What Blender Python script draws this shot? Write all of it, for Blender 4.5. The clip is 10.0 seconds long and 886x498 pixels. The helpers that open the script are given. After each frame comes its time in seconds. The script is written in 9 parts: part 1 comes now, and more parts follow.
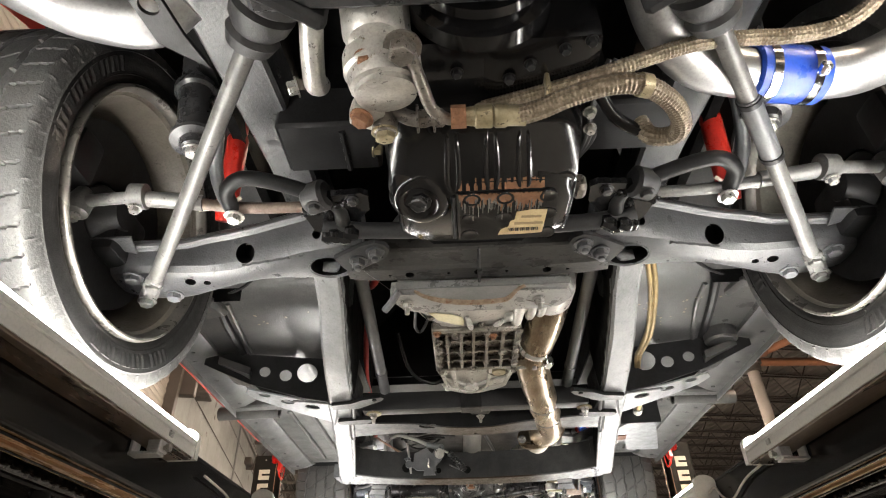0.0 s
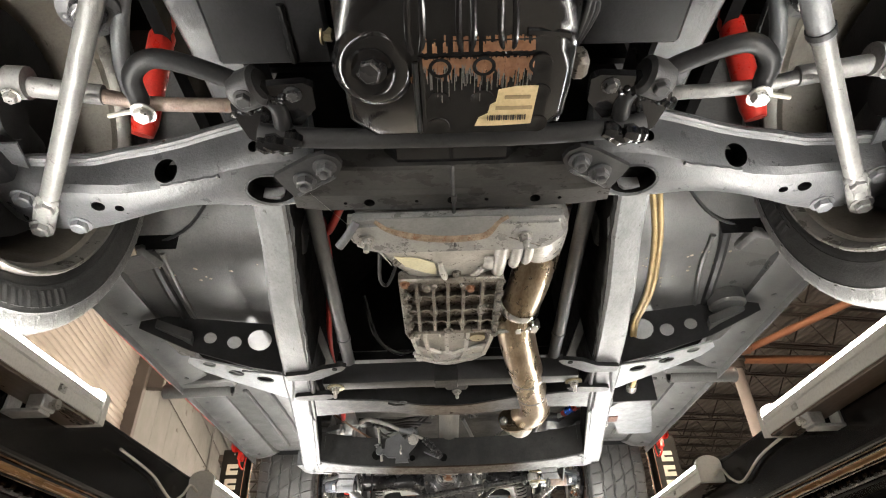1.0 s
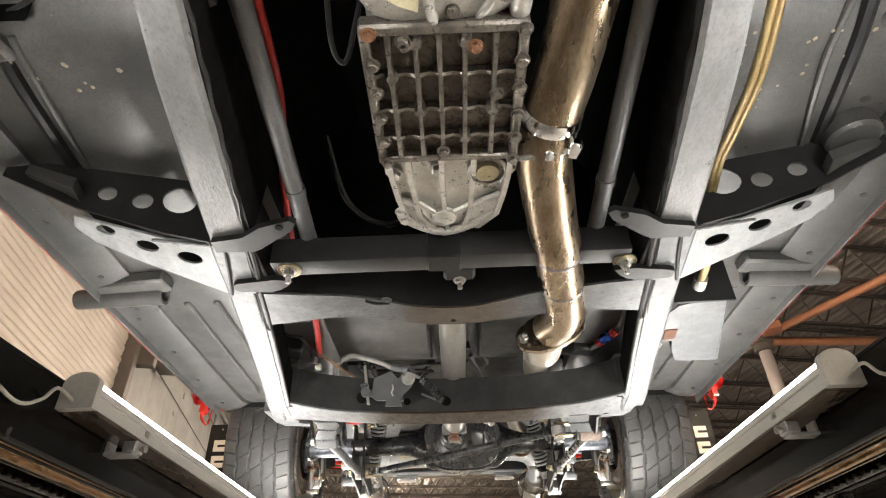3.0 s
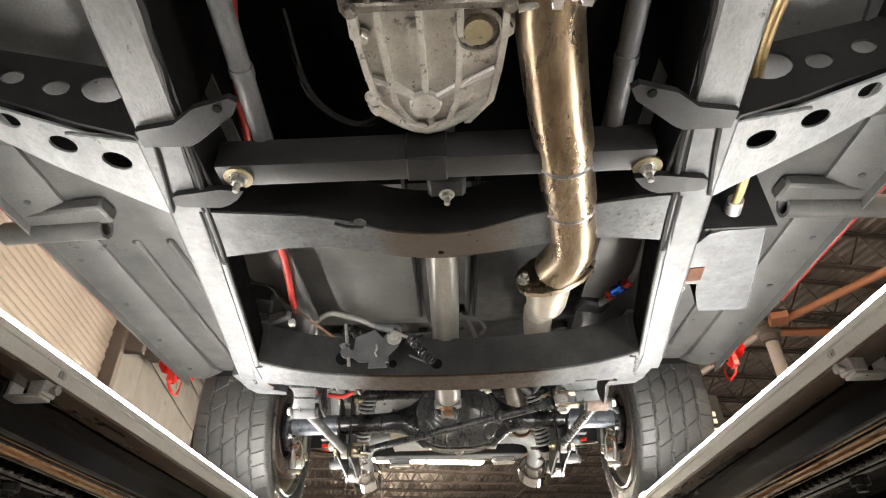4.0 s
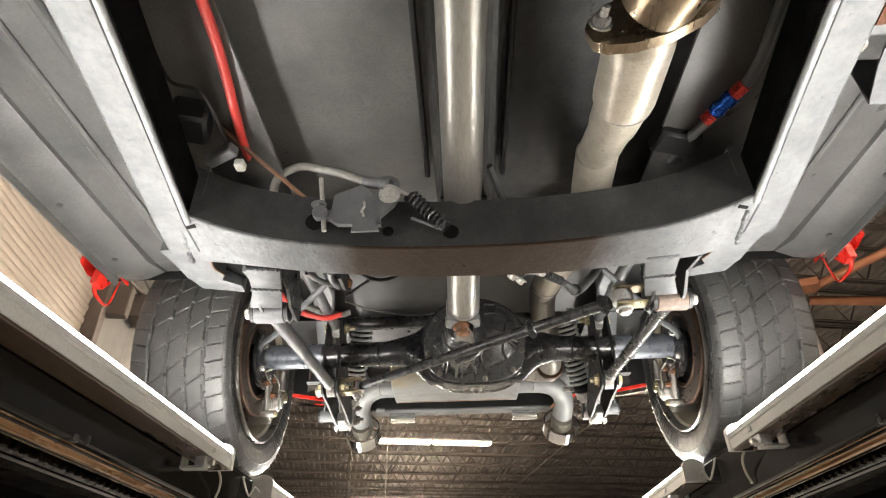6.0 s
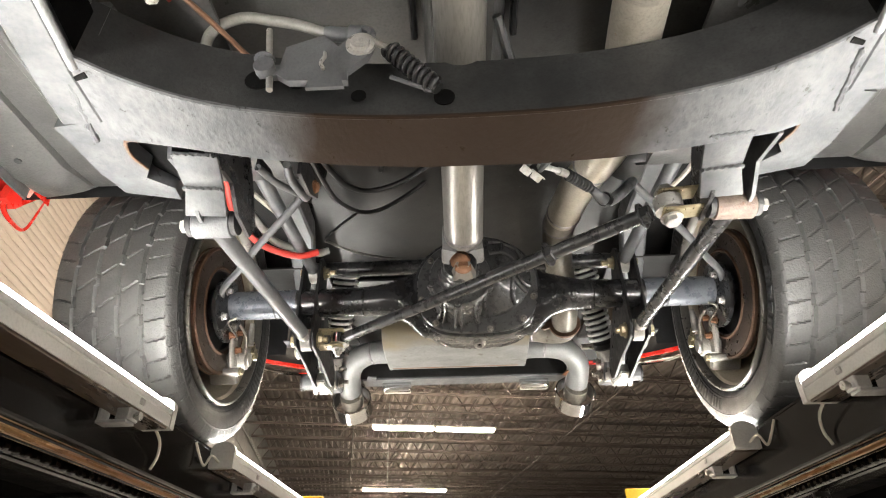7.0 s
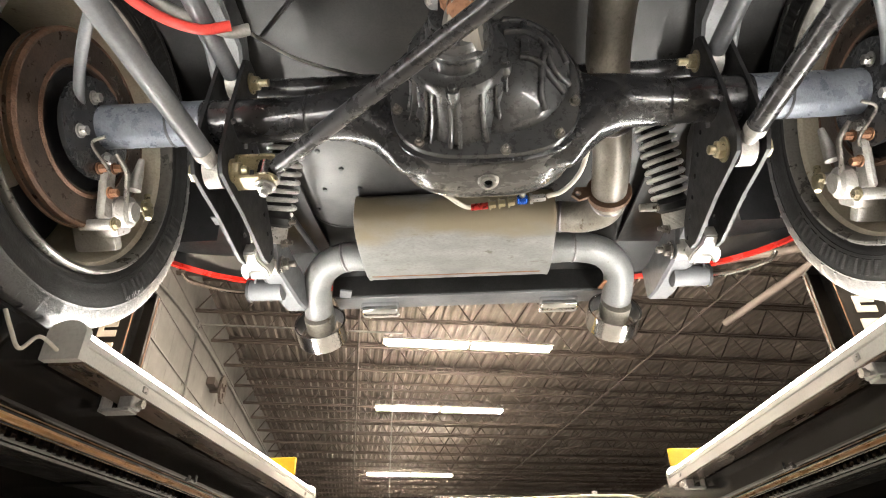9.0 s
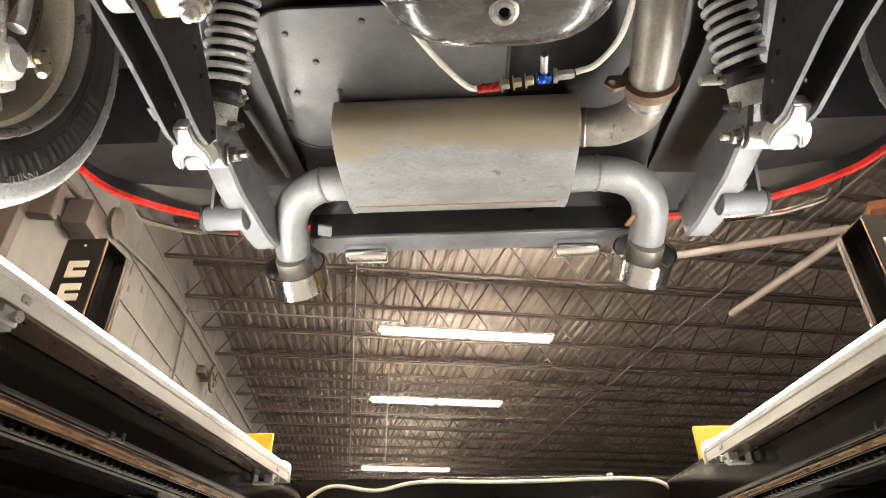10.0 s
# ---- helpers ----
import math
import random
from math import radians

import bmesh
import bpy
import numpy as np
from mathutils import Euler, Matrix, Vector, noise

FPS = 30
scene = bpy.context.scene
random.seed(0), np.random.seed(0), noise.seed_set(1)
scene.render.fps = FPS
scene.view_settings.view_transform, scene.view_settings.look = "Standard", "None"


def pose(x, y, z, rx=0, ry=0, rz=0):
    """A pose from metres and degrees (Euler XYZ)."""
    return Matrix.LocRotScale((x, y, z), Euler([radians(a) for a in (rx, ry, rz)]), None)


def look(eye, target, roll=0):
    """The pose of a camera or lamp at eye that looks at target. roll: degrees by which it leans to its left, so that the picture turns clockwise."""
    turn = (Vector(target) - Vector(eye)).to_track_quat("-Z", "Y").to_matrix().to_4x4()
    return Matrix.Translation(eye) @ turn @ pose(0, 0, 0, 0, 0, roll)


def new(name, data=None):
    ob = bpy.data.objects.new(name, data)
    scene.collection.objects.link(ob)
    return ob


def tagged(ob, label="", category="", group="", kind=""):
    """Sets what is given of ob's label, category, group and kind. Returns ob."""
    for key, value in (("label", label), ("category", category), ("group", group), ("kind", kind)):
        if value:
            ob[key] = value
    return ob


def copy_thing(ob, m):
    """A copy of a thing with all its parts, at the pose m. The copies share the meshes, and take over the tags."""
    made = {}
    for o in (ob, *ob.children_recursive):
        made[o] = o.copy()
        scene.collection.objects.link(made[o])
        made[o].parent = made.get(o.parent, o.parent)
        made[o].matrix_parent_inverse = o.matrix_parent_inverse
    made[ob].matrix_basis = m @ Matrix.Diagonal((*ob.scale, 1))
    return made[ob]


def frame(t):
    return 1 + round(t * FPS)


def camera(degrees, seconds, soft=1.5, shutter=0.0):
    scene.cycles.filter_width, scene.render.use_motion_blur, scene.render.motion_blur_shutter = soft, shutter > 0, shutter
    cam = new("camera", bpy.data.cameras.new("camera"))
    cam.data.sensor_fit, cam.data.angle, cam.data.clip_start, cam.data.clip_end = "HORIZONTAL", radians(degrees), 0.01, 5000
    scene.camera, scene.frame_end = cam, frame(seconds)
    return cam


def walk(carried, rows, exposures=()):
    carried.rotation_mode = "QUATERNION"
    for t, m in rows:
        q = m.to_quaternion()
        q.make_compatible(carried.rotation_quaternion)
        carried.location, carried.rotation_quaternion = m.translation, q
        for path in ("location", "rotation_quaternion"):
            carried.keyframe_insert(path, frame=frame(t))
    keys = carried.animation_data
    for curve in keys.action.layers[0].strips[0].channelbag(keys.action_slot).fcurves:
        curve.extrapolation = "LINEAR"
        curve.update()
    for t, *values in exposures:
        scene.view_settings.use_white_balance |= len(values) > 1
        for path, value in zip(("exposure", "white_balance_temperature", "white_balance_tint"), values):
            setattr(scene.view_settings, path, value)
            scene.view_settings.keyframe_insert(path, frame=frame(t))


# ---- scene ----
cam = camera(74.0, 10.0, soft=1.1)
PATH = [
    (0, (-0.041, 0.252, 1.365), (-0.083, 1.899, 2.499), -1.5),
    (0.5, (-0.045, 0.36, 1.371), (-0.056, 2.005, 2.507), -1.7),
    (1, (-0.022, 0.478, 1.373), (-0.01, 2.124, 2.509), -1.9),
    (1.5, (-0.002, 0.608, 1.378), (0.008, 2.255, 2.512), -1.8),
    (2, (0.0, 0.721, 1.376), (-0.008, 2.366, 2.514), -1.7),
    (2.5, (-0.01, 0.869, 1.37), (-0.032, 2.516, 2.506), -1.6),
    (4, (0.017, 1.234, 1.355), (-0.013, 2.887, 2.481), -1.2),
    (4.5, (0.012, 1.368, 1.36), (-0.029, 3.024, 2.48), -1.1),
    (5, (-0.01, 1.518, 1.357), (-0.06, 3.18, 2.469), -1.1),
    (5.5, (-0.022, 1.638, 1.353), (-0.068, 3.303, 2.459), -1.1),
    (7, (-0.016, 2.085, 1.378), (-0.076, 3.775, 2.447), -1.0),
    (7.5, (-0.035, 2.234, 1.373), (-0.104, 3.926, 2.437), -0.8),
    (8, (-0.03, 2.382, 1.373), (-0.1, 4.08, 2.427), -0.7),
    (8.5, (-0.021, 2.545, 1.379), (-0.091, 4.247, 2.427), -0.7),
    (9, (-0.015, 2.694, 1.383), (-0.099, 4.4, 2.423), -0.7),
    (9.5, (-0.027, 2.849, 1.389), (-0.117, 4.559, 2.422), -0.5),
    (10, (-0.029, 2.995, 1.382), (-0.108, 4.707, 2.414), -0.3),
]
walk(cam, [(t, look(eye, target, roll)) for t, eye, target, roll in PATH], exposures=[(0.0, 0.99), (1.0, 1.1), (2.0, 1.22), (4.0, 1.14), (7.0, 1.34), (8.5, 1.58), (9.4, 1.56), (10.0, 1.5)])

# ---- world and light levels ----
LED_POWER = 29.0
TUBE_POWER = 185.0
world = bpy.data.worlds.new("workshop")
scene.world = world
world.use_nodes = True
world.node_tree.nodes["Background"].inputs[0].default_value = (0.9, 0.8, 0.7, 1)
world.node_tree.nodes["Background"].inputs[1].default_value = 0.02


# ---- materials ----
def surface(name, a, b=None, rough=0.5, metal=0.0, size=0.15, bump=0.15, grain=0.004, spots=None, spot_amount=0.0, spot_size=0.05,
            rough_var=0.15, dent=0.3, stretch=(1, 1, 1), coat=0.0, spec=0.5, tint=None):
    """A worn surface: two colours mixed by broad noise, fine grain, an optional third colour in patches, uneven gloss and relief."""
    b = b or tuple(min(1, c * 1.35 + 0.004) for c in a)
    m = bpy.data.materials.new(name)
    m.use_nodes = True
    nt = m.node_tree
    n, ln = nt.nodes, nt.links
    sh = n["Principled BSDF"]
    co = n.new("ShaderNodeTexCoord")
    mp = n.new("ShaderNodeMapping")
    mp.inputs["Scale"].default_value = stretch
    ln.new(co.outputs["Object"], mp.inputs[0])

    def nz(scale, detail=4, rgh=0.6):
        t = n.new("ShaderNodeTexNoise")
        t.inputs["Scale"].default_value, t.inputs["Detail"].default_value, t.inputs["Roughness"].default_value = scale, detail, rgh
        ln.new(mp.outputs[0], t.inputs["Vector"])
        return t.outputs["Fac"]

    def ramp(fac, lo, hi):
        r = n.new("ShaderNodeMapRange")
        r.inputs[1].default_value, r.inputs[2].default_value = lo, hi
        ln.new(fac, r.inputs[0])
        return r.outputs[0]

    def mix(fac, c1, c2):
        x = n.new("ShaderNodeMix")
        x.data_type = "RGBA"
        if isinstance(fac, float):
            x.inputs[0].default_value = fac
        else:
            ln.new(fac, x.inputs[0])
        for k, c in ((6, c1), (7, c2)):
            if isinstance(c, tuple):
                x.inputs[k].default_value = (*c, 1)
            else:
                ln.new(c, x.inputs[k])
        return x.outputs[2]

    broad = nz(1 / size, 5, 0.65)
    fine = nz(1 / grain, 3, 0.6)
    col = mix(ramp(broad, 0.32, 0.68), a, b)
    dark = tuple(c * 0.72 for c in a)
    sp = n.new("ShaderNodeMath")
    sp.operation = "MULTIPLY"
    sp.inputs[1].default_value = 0.55
    ln.new(ramp(fine, 0.45, 0.75), sp.inputs[0])
    col = mix(sp.outputs[0], col, dark)
    if spots:
        patch = ramp(nz(1 / spot_size, 6, 0.72), 0.72 - spot_amount * 0.35, 0.78 - spot_amount * 0.35)
        col = mix(patch, col, spots)
    if tint:
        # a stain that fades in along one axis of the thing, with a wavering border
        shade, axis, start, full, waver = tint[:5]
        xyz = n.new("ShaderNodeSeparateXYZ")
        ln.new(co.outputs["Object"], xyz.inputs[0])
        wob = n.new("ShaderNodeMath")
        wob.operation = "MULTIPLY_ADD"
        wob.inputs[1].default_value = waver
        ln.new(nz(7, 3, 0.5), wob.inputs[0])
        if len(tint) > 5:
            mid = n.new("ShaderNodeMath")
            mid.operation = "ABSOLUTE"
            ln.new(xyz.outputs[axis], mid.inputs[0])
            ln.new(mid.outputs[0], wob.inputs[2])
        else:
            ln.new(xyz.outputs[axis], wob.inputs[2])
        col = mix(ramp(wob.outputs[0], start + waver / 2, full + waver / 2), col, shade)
    ln.new(col, sh.inputs["Base Color"])
    rr = n.new("ShaderNodeMapRange")
    rr.inputs[1].default_value, rr.inputs[2].default_value = 0.3, 0.7
    rr.inputs[3].default_value, rr.inputs[4].default_value = max(0.03, rough - rough_var), min(1, rough + rough_var)
    ln.new(nz(2.3 / size, 6, 0.7), rr.inputs[0])
    ln.new(rr.outputs[0], sh.inputs["Roughness"])
    sh.inputs["Metallic"].default_value = metal
    sh.inputs["Specular IOR Level"].default_value = spec
    sh.inputs["Coat Weight"].default_value = coat
    bp = n.new("ShaderNodeBump")
    bp.inputs["Strength"].default_value, bp.inputs["Distance"].default_value = bump, grain * 0.7
    ln.new(fine, bp.inputs["Height"])
    b2 = n.new("ShaderNodeBump")
    b2.inputs["Strength"].default_value, b2.inputs["Distance"].default_value = bump * dent * (0.15 if metal > 0.5 else 1.0), size * 0.03
    ln.new(broad, b2.inputs["Height"])
    ln.new(bp.outputs[0], b2.inputs["Normal"])
    ln.new(b2.outputs[0], sh.inputs["Normal"])
    return m


def glow(name, colour, power):
    m = bpy.data.materials.new(name)
    m.use_nodes = True
    sh = m.node_tree.nodes["Principled BSDF"]
    sh.inputs["Base Color"].default_value = (0.8, 0.8, 0.8, 1)
    sh.inputs["Emission Color"].default_value = (*colour, 1)
    sh.inputs["Emission Strength"].default_value = power
    return m


FRAME_GREY = surface("silver_grey_frame_paint", (0.066, 0.068, 0.072), (0.12, 0.123, 0.128), 0.42, 0.0, 0.05, 0.1, grain=0.012, spots=(0.03, 0.029, 0.028), spot_amount=0.25, spot_size=0.018, rough_var=0.16, dent=1.0, spec=0.25)
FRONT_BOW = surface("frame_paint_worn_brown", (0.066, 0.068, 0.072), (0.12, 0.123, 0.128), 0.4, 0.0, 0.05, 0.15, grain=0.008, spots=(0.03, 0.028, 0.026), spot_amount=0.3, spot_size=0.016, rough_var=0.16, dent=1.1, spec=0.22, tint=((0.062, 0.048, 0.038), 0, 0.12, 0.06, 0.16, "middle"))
# Lit copy of FRAME_GREY: stronger lamplight painted in as a paler grey.
FRAME_LIT = surface("scuffed_frame_paint_lit_copy", (0.17, 0.174, 0.18), (0.27, 0.274, 0.28), 0.42, 0.0, 0.05, 0.3, spots=(0.06, 0.058, 0.055), spot_amount=0.26, spot_size=0.014, rough_var=0.15, spec=0.35, stretch=(1, 0.5, 1))
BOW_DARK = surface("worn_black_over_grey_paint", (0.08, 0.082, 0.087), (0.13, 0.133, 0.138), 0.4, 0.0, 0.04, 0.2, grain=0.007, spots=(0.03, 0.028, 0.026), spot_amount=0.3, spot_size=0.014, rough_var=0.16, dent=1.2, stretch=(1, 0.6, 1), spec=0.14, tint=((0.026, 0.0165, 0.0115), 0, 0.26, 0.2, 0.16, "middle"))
# Dark grey of the rear bow's face; on the floor it paints shade.
BOW_FACE = surface("dark_grey_bow_face_and_floor_shade", (0.024, 0.0245, 0.025), (0.048, 0.0485, 0.049), 0.45, 0.0, 0.08, 0.15, spots=(0.012, 0.012, 0.012), spot_amount=0.25, spot_size=0.03, spec=0.2)
ARM_GREY = surface("worn_grey_arm_paint", (0.038, 0.039, 0.041), (0.078, 0.079, 0.083), 0.36, 0.0, 0.07, 0.25, spots=(0.015, 0.015, 0.015), spot_amount=0.2, spot_size=0.012, rough_var=0.14)
XM_BLACK = surface("satin_dark_grey_tube_paint", (0.02, 0.02, 0.021), (0.036, 0.036, 0.037), 0.4, 0.0, 0.1, 0.12, spots=(0.1, 0.098, 0.094), spot_amount=0.05, spot_size=0.014, rough_var=0.1, spec=0.3)
OILY_STEEL = surface("oily_dark_steel", (0.028, 0.027, 0.026), (0.06, 0.058, 0.055), 0.32, 0.1, 0.06, 0.2, spots=(0.055, 0.042, 0.032), spot_amount=0.26, spot_size=0.02, rough_var=0.14, stretch=(0.5, 1, 1), spec=0.35)
PAN_GREY = surface("grey_undercoat", (0.046, 0.046, 0.046), (0.095, 0.093, 0.09), 0.4, 0.0, 0.16, 0.16, spots=(0.17, 0.155, 0.13), spot_amount=0.16, spot_size=0.012, spec=0.4)
# Paler copy of PAN_GREY, painting in the floor's better-lit side.
FLOOR_GREY = surface("lit_grey_floor_undercoat", (0.07, 0.07, 0.069), (0.12, 0.118, 0.114), 0.42, 0.0, 0.16, 0.14, spots=(0.03, 0.029, 0.028), spot_amount=0.14, spot_size=0.02, spec=0.35)
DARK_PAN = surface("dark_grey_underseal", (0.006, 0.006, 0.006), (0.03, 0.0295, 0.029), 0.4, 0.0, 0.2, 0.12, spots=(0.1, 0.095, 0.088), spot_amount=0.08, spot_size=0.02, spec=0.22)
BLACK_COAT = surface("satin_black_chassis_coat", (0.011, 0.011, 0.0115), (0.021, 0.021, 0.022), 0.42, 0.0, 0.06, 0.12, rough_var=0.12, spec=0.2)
BLACK_GLOSS = surface("gloss_black_paint", (0.005, 0.005, 0.0055), (0.01, 0.01, 0.0105), 0.14, 0.0, 0.06, 0.05, rough_var=0.06, coat=0.25, spec=0.3)
DARK_GREY = surface("dark_grey_paint", (0.022, 0.022, 0.023), (0.048, 0.048, 0.05), 0.28, 0.1, 0.08, 0.12, spots=(0.12, 0.117, 0.11), spot_amount=0.07, spot_size=0.015, rough_var=0.1)
LINK_GREY = surface("grey_painted_tube", (0.085, 0.088, 0.093), (0.135, 0.138, 0.144), 0.42, 0.0, 0.08, 0.2, spots=(0.07, 0.065, 0.06), spot_amount=0.12, spot_size=0.02)
BLUE_GREY = surface("blue_grey_axle_paint", (0.075, 0.085, 0.105), (0.15, 0.162, 0.185), 0.32, 0.25, 0.05, 0.2, spots=(0.04, 0.045, 0.06), spot_amount=0.2, spot_size=0.03)
ROD_SILVER = surface("silver_plated_rod", (0.1, 0.099, 0.096), (0.18, 0.177, 0.17), 0.4, 0.3, 0.04, 0.15, spots=(0.055, 0.05, 0.044), spot_amount=0.34, spot_size=0.012, rough_var=0.14)
CAST_ALU = surface("cast_aluminium", (0.42, 0.405, 0.38), (0.62, 0.61, 0.58), 0.36, 0.6, 0.035, 0.2, spots=(0.17, 0.14, 0.1), spot_amount=0.28, spot_size=0.018)
DIRTY_ALU = surface("oil_stained_aluminium", (0.12, 0.108, 0.093), (0.26, 0.24, 0.215), 0.34, 0.6, 0.02, 0.35, spots=(0.06, 0.04, 0.028), spot_amount=0.35, spot_size=0.015)
BELL_GREY = surface("oily_grey_plate", (0.28, 0.282, 0.28), (0.4, 0.398, 0.385), 0.32, 0.5, 0.07, 0.25, spots=(0.26, 0.18, 0.11), spot_amount=0.16, spot_size=0.04)
POLISHED = surface("polished_aluminium_pipe", (0.33, 0.33, 0.33), (0.46, 0.46, 0.46), 0.36, 0.85, 0.1, 0.03, spots=(0.2, 0.2, 0.2), spot_amount=0.15, spot_size=0.04, rough_var=0.08)
HEAT_STEEL = surface("heat_tinted_stainless", (0.2, 0.14, 0.085), (0.4, 0.33, 0.24), 0.3, 0.95, 0.06, 0.01, rough_var=0.08, stretch=(1, 0.3, 1))
WELD = surface("weld_bead", (0.2, 0.19, 0.2), (0.35, 0.33, 0.33), 0.4, 0.8, 0.01, 0.6, grain=0.003)
STEEL_PIPE = surface("stainless_pipe", (0.15, 0.135, 0.112), (0.28, 0.26, 0.225), 0.42, 0.4, 0.05, 0.06, spots=(0.1, 0.075, 0.052), spot_amount=0.36, spot_size=0.035, rough_var=0.12, stretch=(1, 0.6, 1))
CAT_STEEL = surface("pale_heat_marked_stainless", (0.42, 0.38, 0.31), (0.58, 0.54, 0.47), 0.36, 0.5, 0.06, 0.05, spots=(0.34, 0.19, 0.09), spot_amount=0.2, spot_size=0.05, rough_var=0.1)
MUFFLER_STEEL = surface("aluminised_muffler_steel", (0.16, 0.162, 0.16), (0.25, 0.25, 0.245), 0.46, 0.2, 0.07, 0.15, spots=(0.115, 0.107, 0.092), spot_amount=0.3, spot_size=0.05, stretch=(0.5, 1, 1), tint=((0.185, 0.155, 0.105), 1, 3.895, 3.85, 0.3))
TAIL_STEEL = surface("dull_tailpipe_steel", (0.17, 0.173, 0.173), (0.24, 0.24, 0.236), 0.5, 0.25, 0.07, 0.2, spots=(0.13, 0.12, 0.1), spot_amount=0.2, spot_size=0.03)
TIP_CHROME = surface("worn_chrome", (0.55, 0.54, 0.53), (0.64, 0.63, 0.62), 0.16, 1.0, 0.03, 0.1, spots=(0.3, 0.27, 0.25), spot_amount=0.1, spot_size=0.008, rough_var=0.08)
CARRIER_BLACK = surface("black_cast_iron_paint", (0.032, 0.032, 0.033), (0.055, 0.055, 0.056), 0.3, 0.0, 0.03, 0.12, grain=0.002, spots=(0.012, 0.012, 0.012), spot_amount=0.2, spot_size=0.02, rough_var=0.1, coat=0.35)
AXLE_BLACK = surface("worn_gloss_black_axle_paint", (0.014, 0.014, 0.015), (0.028, 0.028, 0.03), 0.24, 0.0, 0.06, 0.06, spots=(0.09, 0.088, 0.085), spot_amount=0.05, spot_size=0.012, rough_var=0.1, coat=0.22)
BOWL_WORN = surface("worn_black_paint_over_bare_iron", (0.05, 0.049, 0.048), (0.1, 0.097, 0.094), 0.26, 0.35, 0.06, 0.05, spots=(0.05, 0.034, 0.024), spot_amount=0.3, spot_size=0.03, rough_var=0.12, stretch=(0.6, 1, 1), coat=0.3)
BROWN_PIPE = surface("brown_coated_pipe", (0.12, 0.06, 0.035), (0.18, 0.1, 0.06), 0.35)
CHROME = surface("chrome", (0.8, 0.8, 0.8), (0.86, 0.86, 0.86), 0.08, 1.0, 0.05, 0.08, rough_var=0.04)
SHAFT_STEEL = surface("bare_steel_shaft", (0.26, 0.25, 0.23), (0.36, 0.345, 0.32), 0.36, 0.7, 0.08, 0.03, stretch=(1, 0.2, 1), rough_var=0.05, spots=(0.3, 0.25, 0.2), spot_amount=0.05)
RUST = surface("rust", (0.17, 0.075, 0.035), (0.3, 0.15, 0.08), 0.75, 0.1, 0.02, 0.6, spots=(0.1, 0.05, 0.03), spot_amount=0.3, spot_size=0.01)
GASKET = surface("rusty_gasket_paste", (0.15, 0.09, 0.05), (0.36, 0.29, 0.21), 0.6, 0.1, 0.012, 0.9, grain=0.003, spots=(0.16, 0.06, 0.02), spot_amount=0.5, spot_size=0.008)
RUST_DARK = surface("dark_rust", (0.09, 0.05, 0.03), (0.17, 0.095, 0.06), 0.6, 0.2, 0.02, 0.5, spots=(0.06, 0.035, 0.025), spot_amount=0.3, spot_size=0.012)
RUST_DEEP = surface("deep_brown_rust", (0.05, 0.018, 0.009), (0.09, 0.035, 0.016), 0.7, 0.1, 0.02, 0.4, spec=0.15)
DISC = surface("rusty_brake_disc", (0.05, 0.037, 0.029), (0.1, 0.074, 0.057), 0.34, 0.4, 0.05, 0.2, spots=(0.2, 0.1, 0.055), spot_amount=0.12, spot_size=0.02)
RUBBER = surface("tyre_rubber", (0.055, 0.0545, 0.0535), (0.09, 0.089, 0.087), 0.45, 0.0, 0.08, 0.4, spots=(0.15, 0.146, 0.135), spot_amount=0.07, spot_size=0.02)
SIDEWALL = surface("clean_black_sidewall_rubber", (0.013, 0.0128, 0.0125), (0.024, 0.0236, 0.023), 0.42, 0.0, 0.06, 0.25, spots=(0.06, 0.057, 0.052), spot_amount=0.07, spot_size=0.02, spec=0.3)
SIDE_MARK = surface("raised_sidewall_lettering", (0.06, 0.059, 0.057), (0.09, 0.088, 0.085), 0.5, 0.0, 0.02, 0.2)
SOFT_RUBBER = surface("black_rubber", (0.02, 0.02, 0.021), (0.032, 0.032, 0.033), 0.5, 0.0, 0.05, 0.2)
RIM_GREY = surface("dull_grey_wheel", (0.38, 0.335, 0.26), (0.54, 0.485, 0.385), 0.42, 0.05, 0.1, 0.2, spots=(0.2, 0.13, 0.08), spot_amount=0.24, spot_size=0.04)
# Darker copy of RIM_GREY, painting shade into the front wheels' insides.
RIM_FRONT = surface("shaded_front_wheel", (0.11, 0.098, 0.08), (0.19, 0.172, 0.145), 0.4, 0.15, 0.1, 0.2, spots=(0.05, 0.04, 0.03), spot_amount=0.3, spot_size=0.04)
RIM_LIP = surface("bare_wheel_lip", (0.1, 0.094, 0.084), (0.15, 0.142, 0.128), 0.34, 0.5, 0.1, 0.05)
BRONZE = surface("bronze_wheel_spoke", (0.28, 0.17, 0.06), (0.4, 0.26, 0.1), 0.35, 0.6, 0.05, 0.2)
CALIPER = surface("pale_caliper_casting", (0.3, 0.285, 0.26), (0.42, 0.405, 0.375), 0.45, 0.35, 0.03, 0.4, spots=(0.16, 0.12, 0.09), spot_amount=0.25, spot_size=0.012)
WHITE_METAL = surface("white_painted_clevis", (0.42, 0.415, 0.385), (0.52, 0.515, 0.48), 0.45, 0.0, 0.03, 0.2)
ZINC = surface("yellow_zinc", (0.3, 0.255, 0.155), (0.42, 0.37, 0.25), 0.36, 0.7, 0.02, 0.2, spots=(0.12, 0.09, 0.06), spot_amount=0.2, spot_size=0.01)
BOLT_STEEL = surface("bolt_steel", (0.33, 0.32, 0.3), (0.48, 0.47, 0.45), 0.35, 0.8, 0.01, 0.2)
SPRING_WIRE = surface("silver_spring_wire", (0.45, 0.45, 0.44), (0.58, 0.58, 0.57), 0.34, 0.2, 0.03, 0.1)
RED_PAINT = surface("red_body_paint", (0.62, 0.02, 0.012), (0.7, 0.028, 0.018), 0.3, 0.0, 0.2, 0.05, coat=0.5)
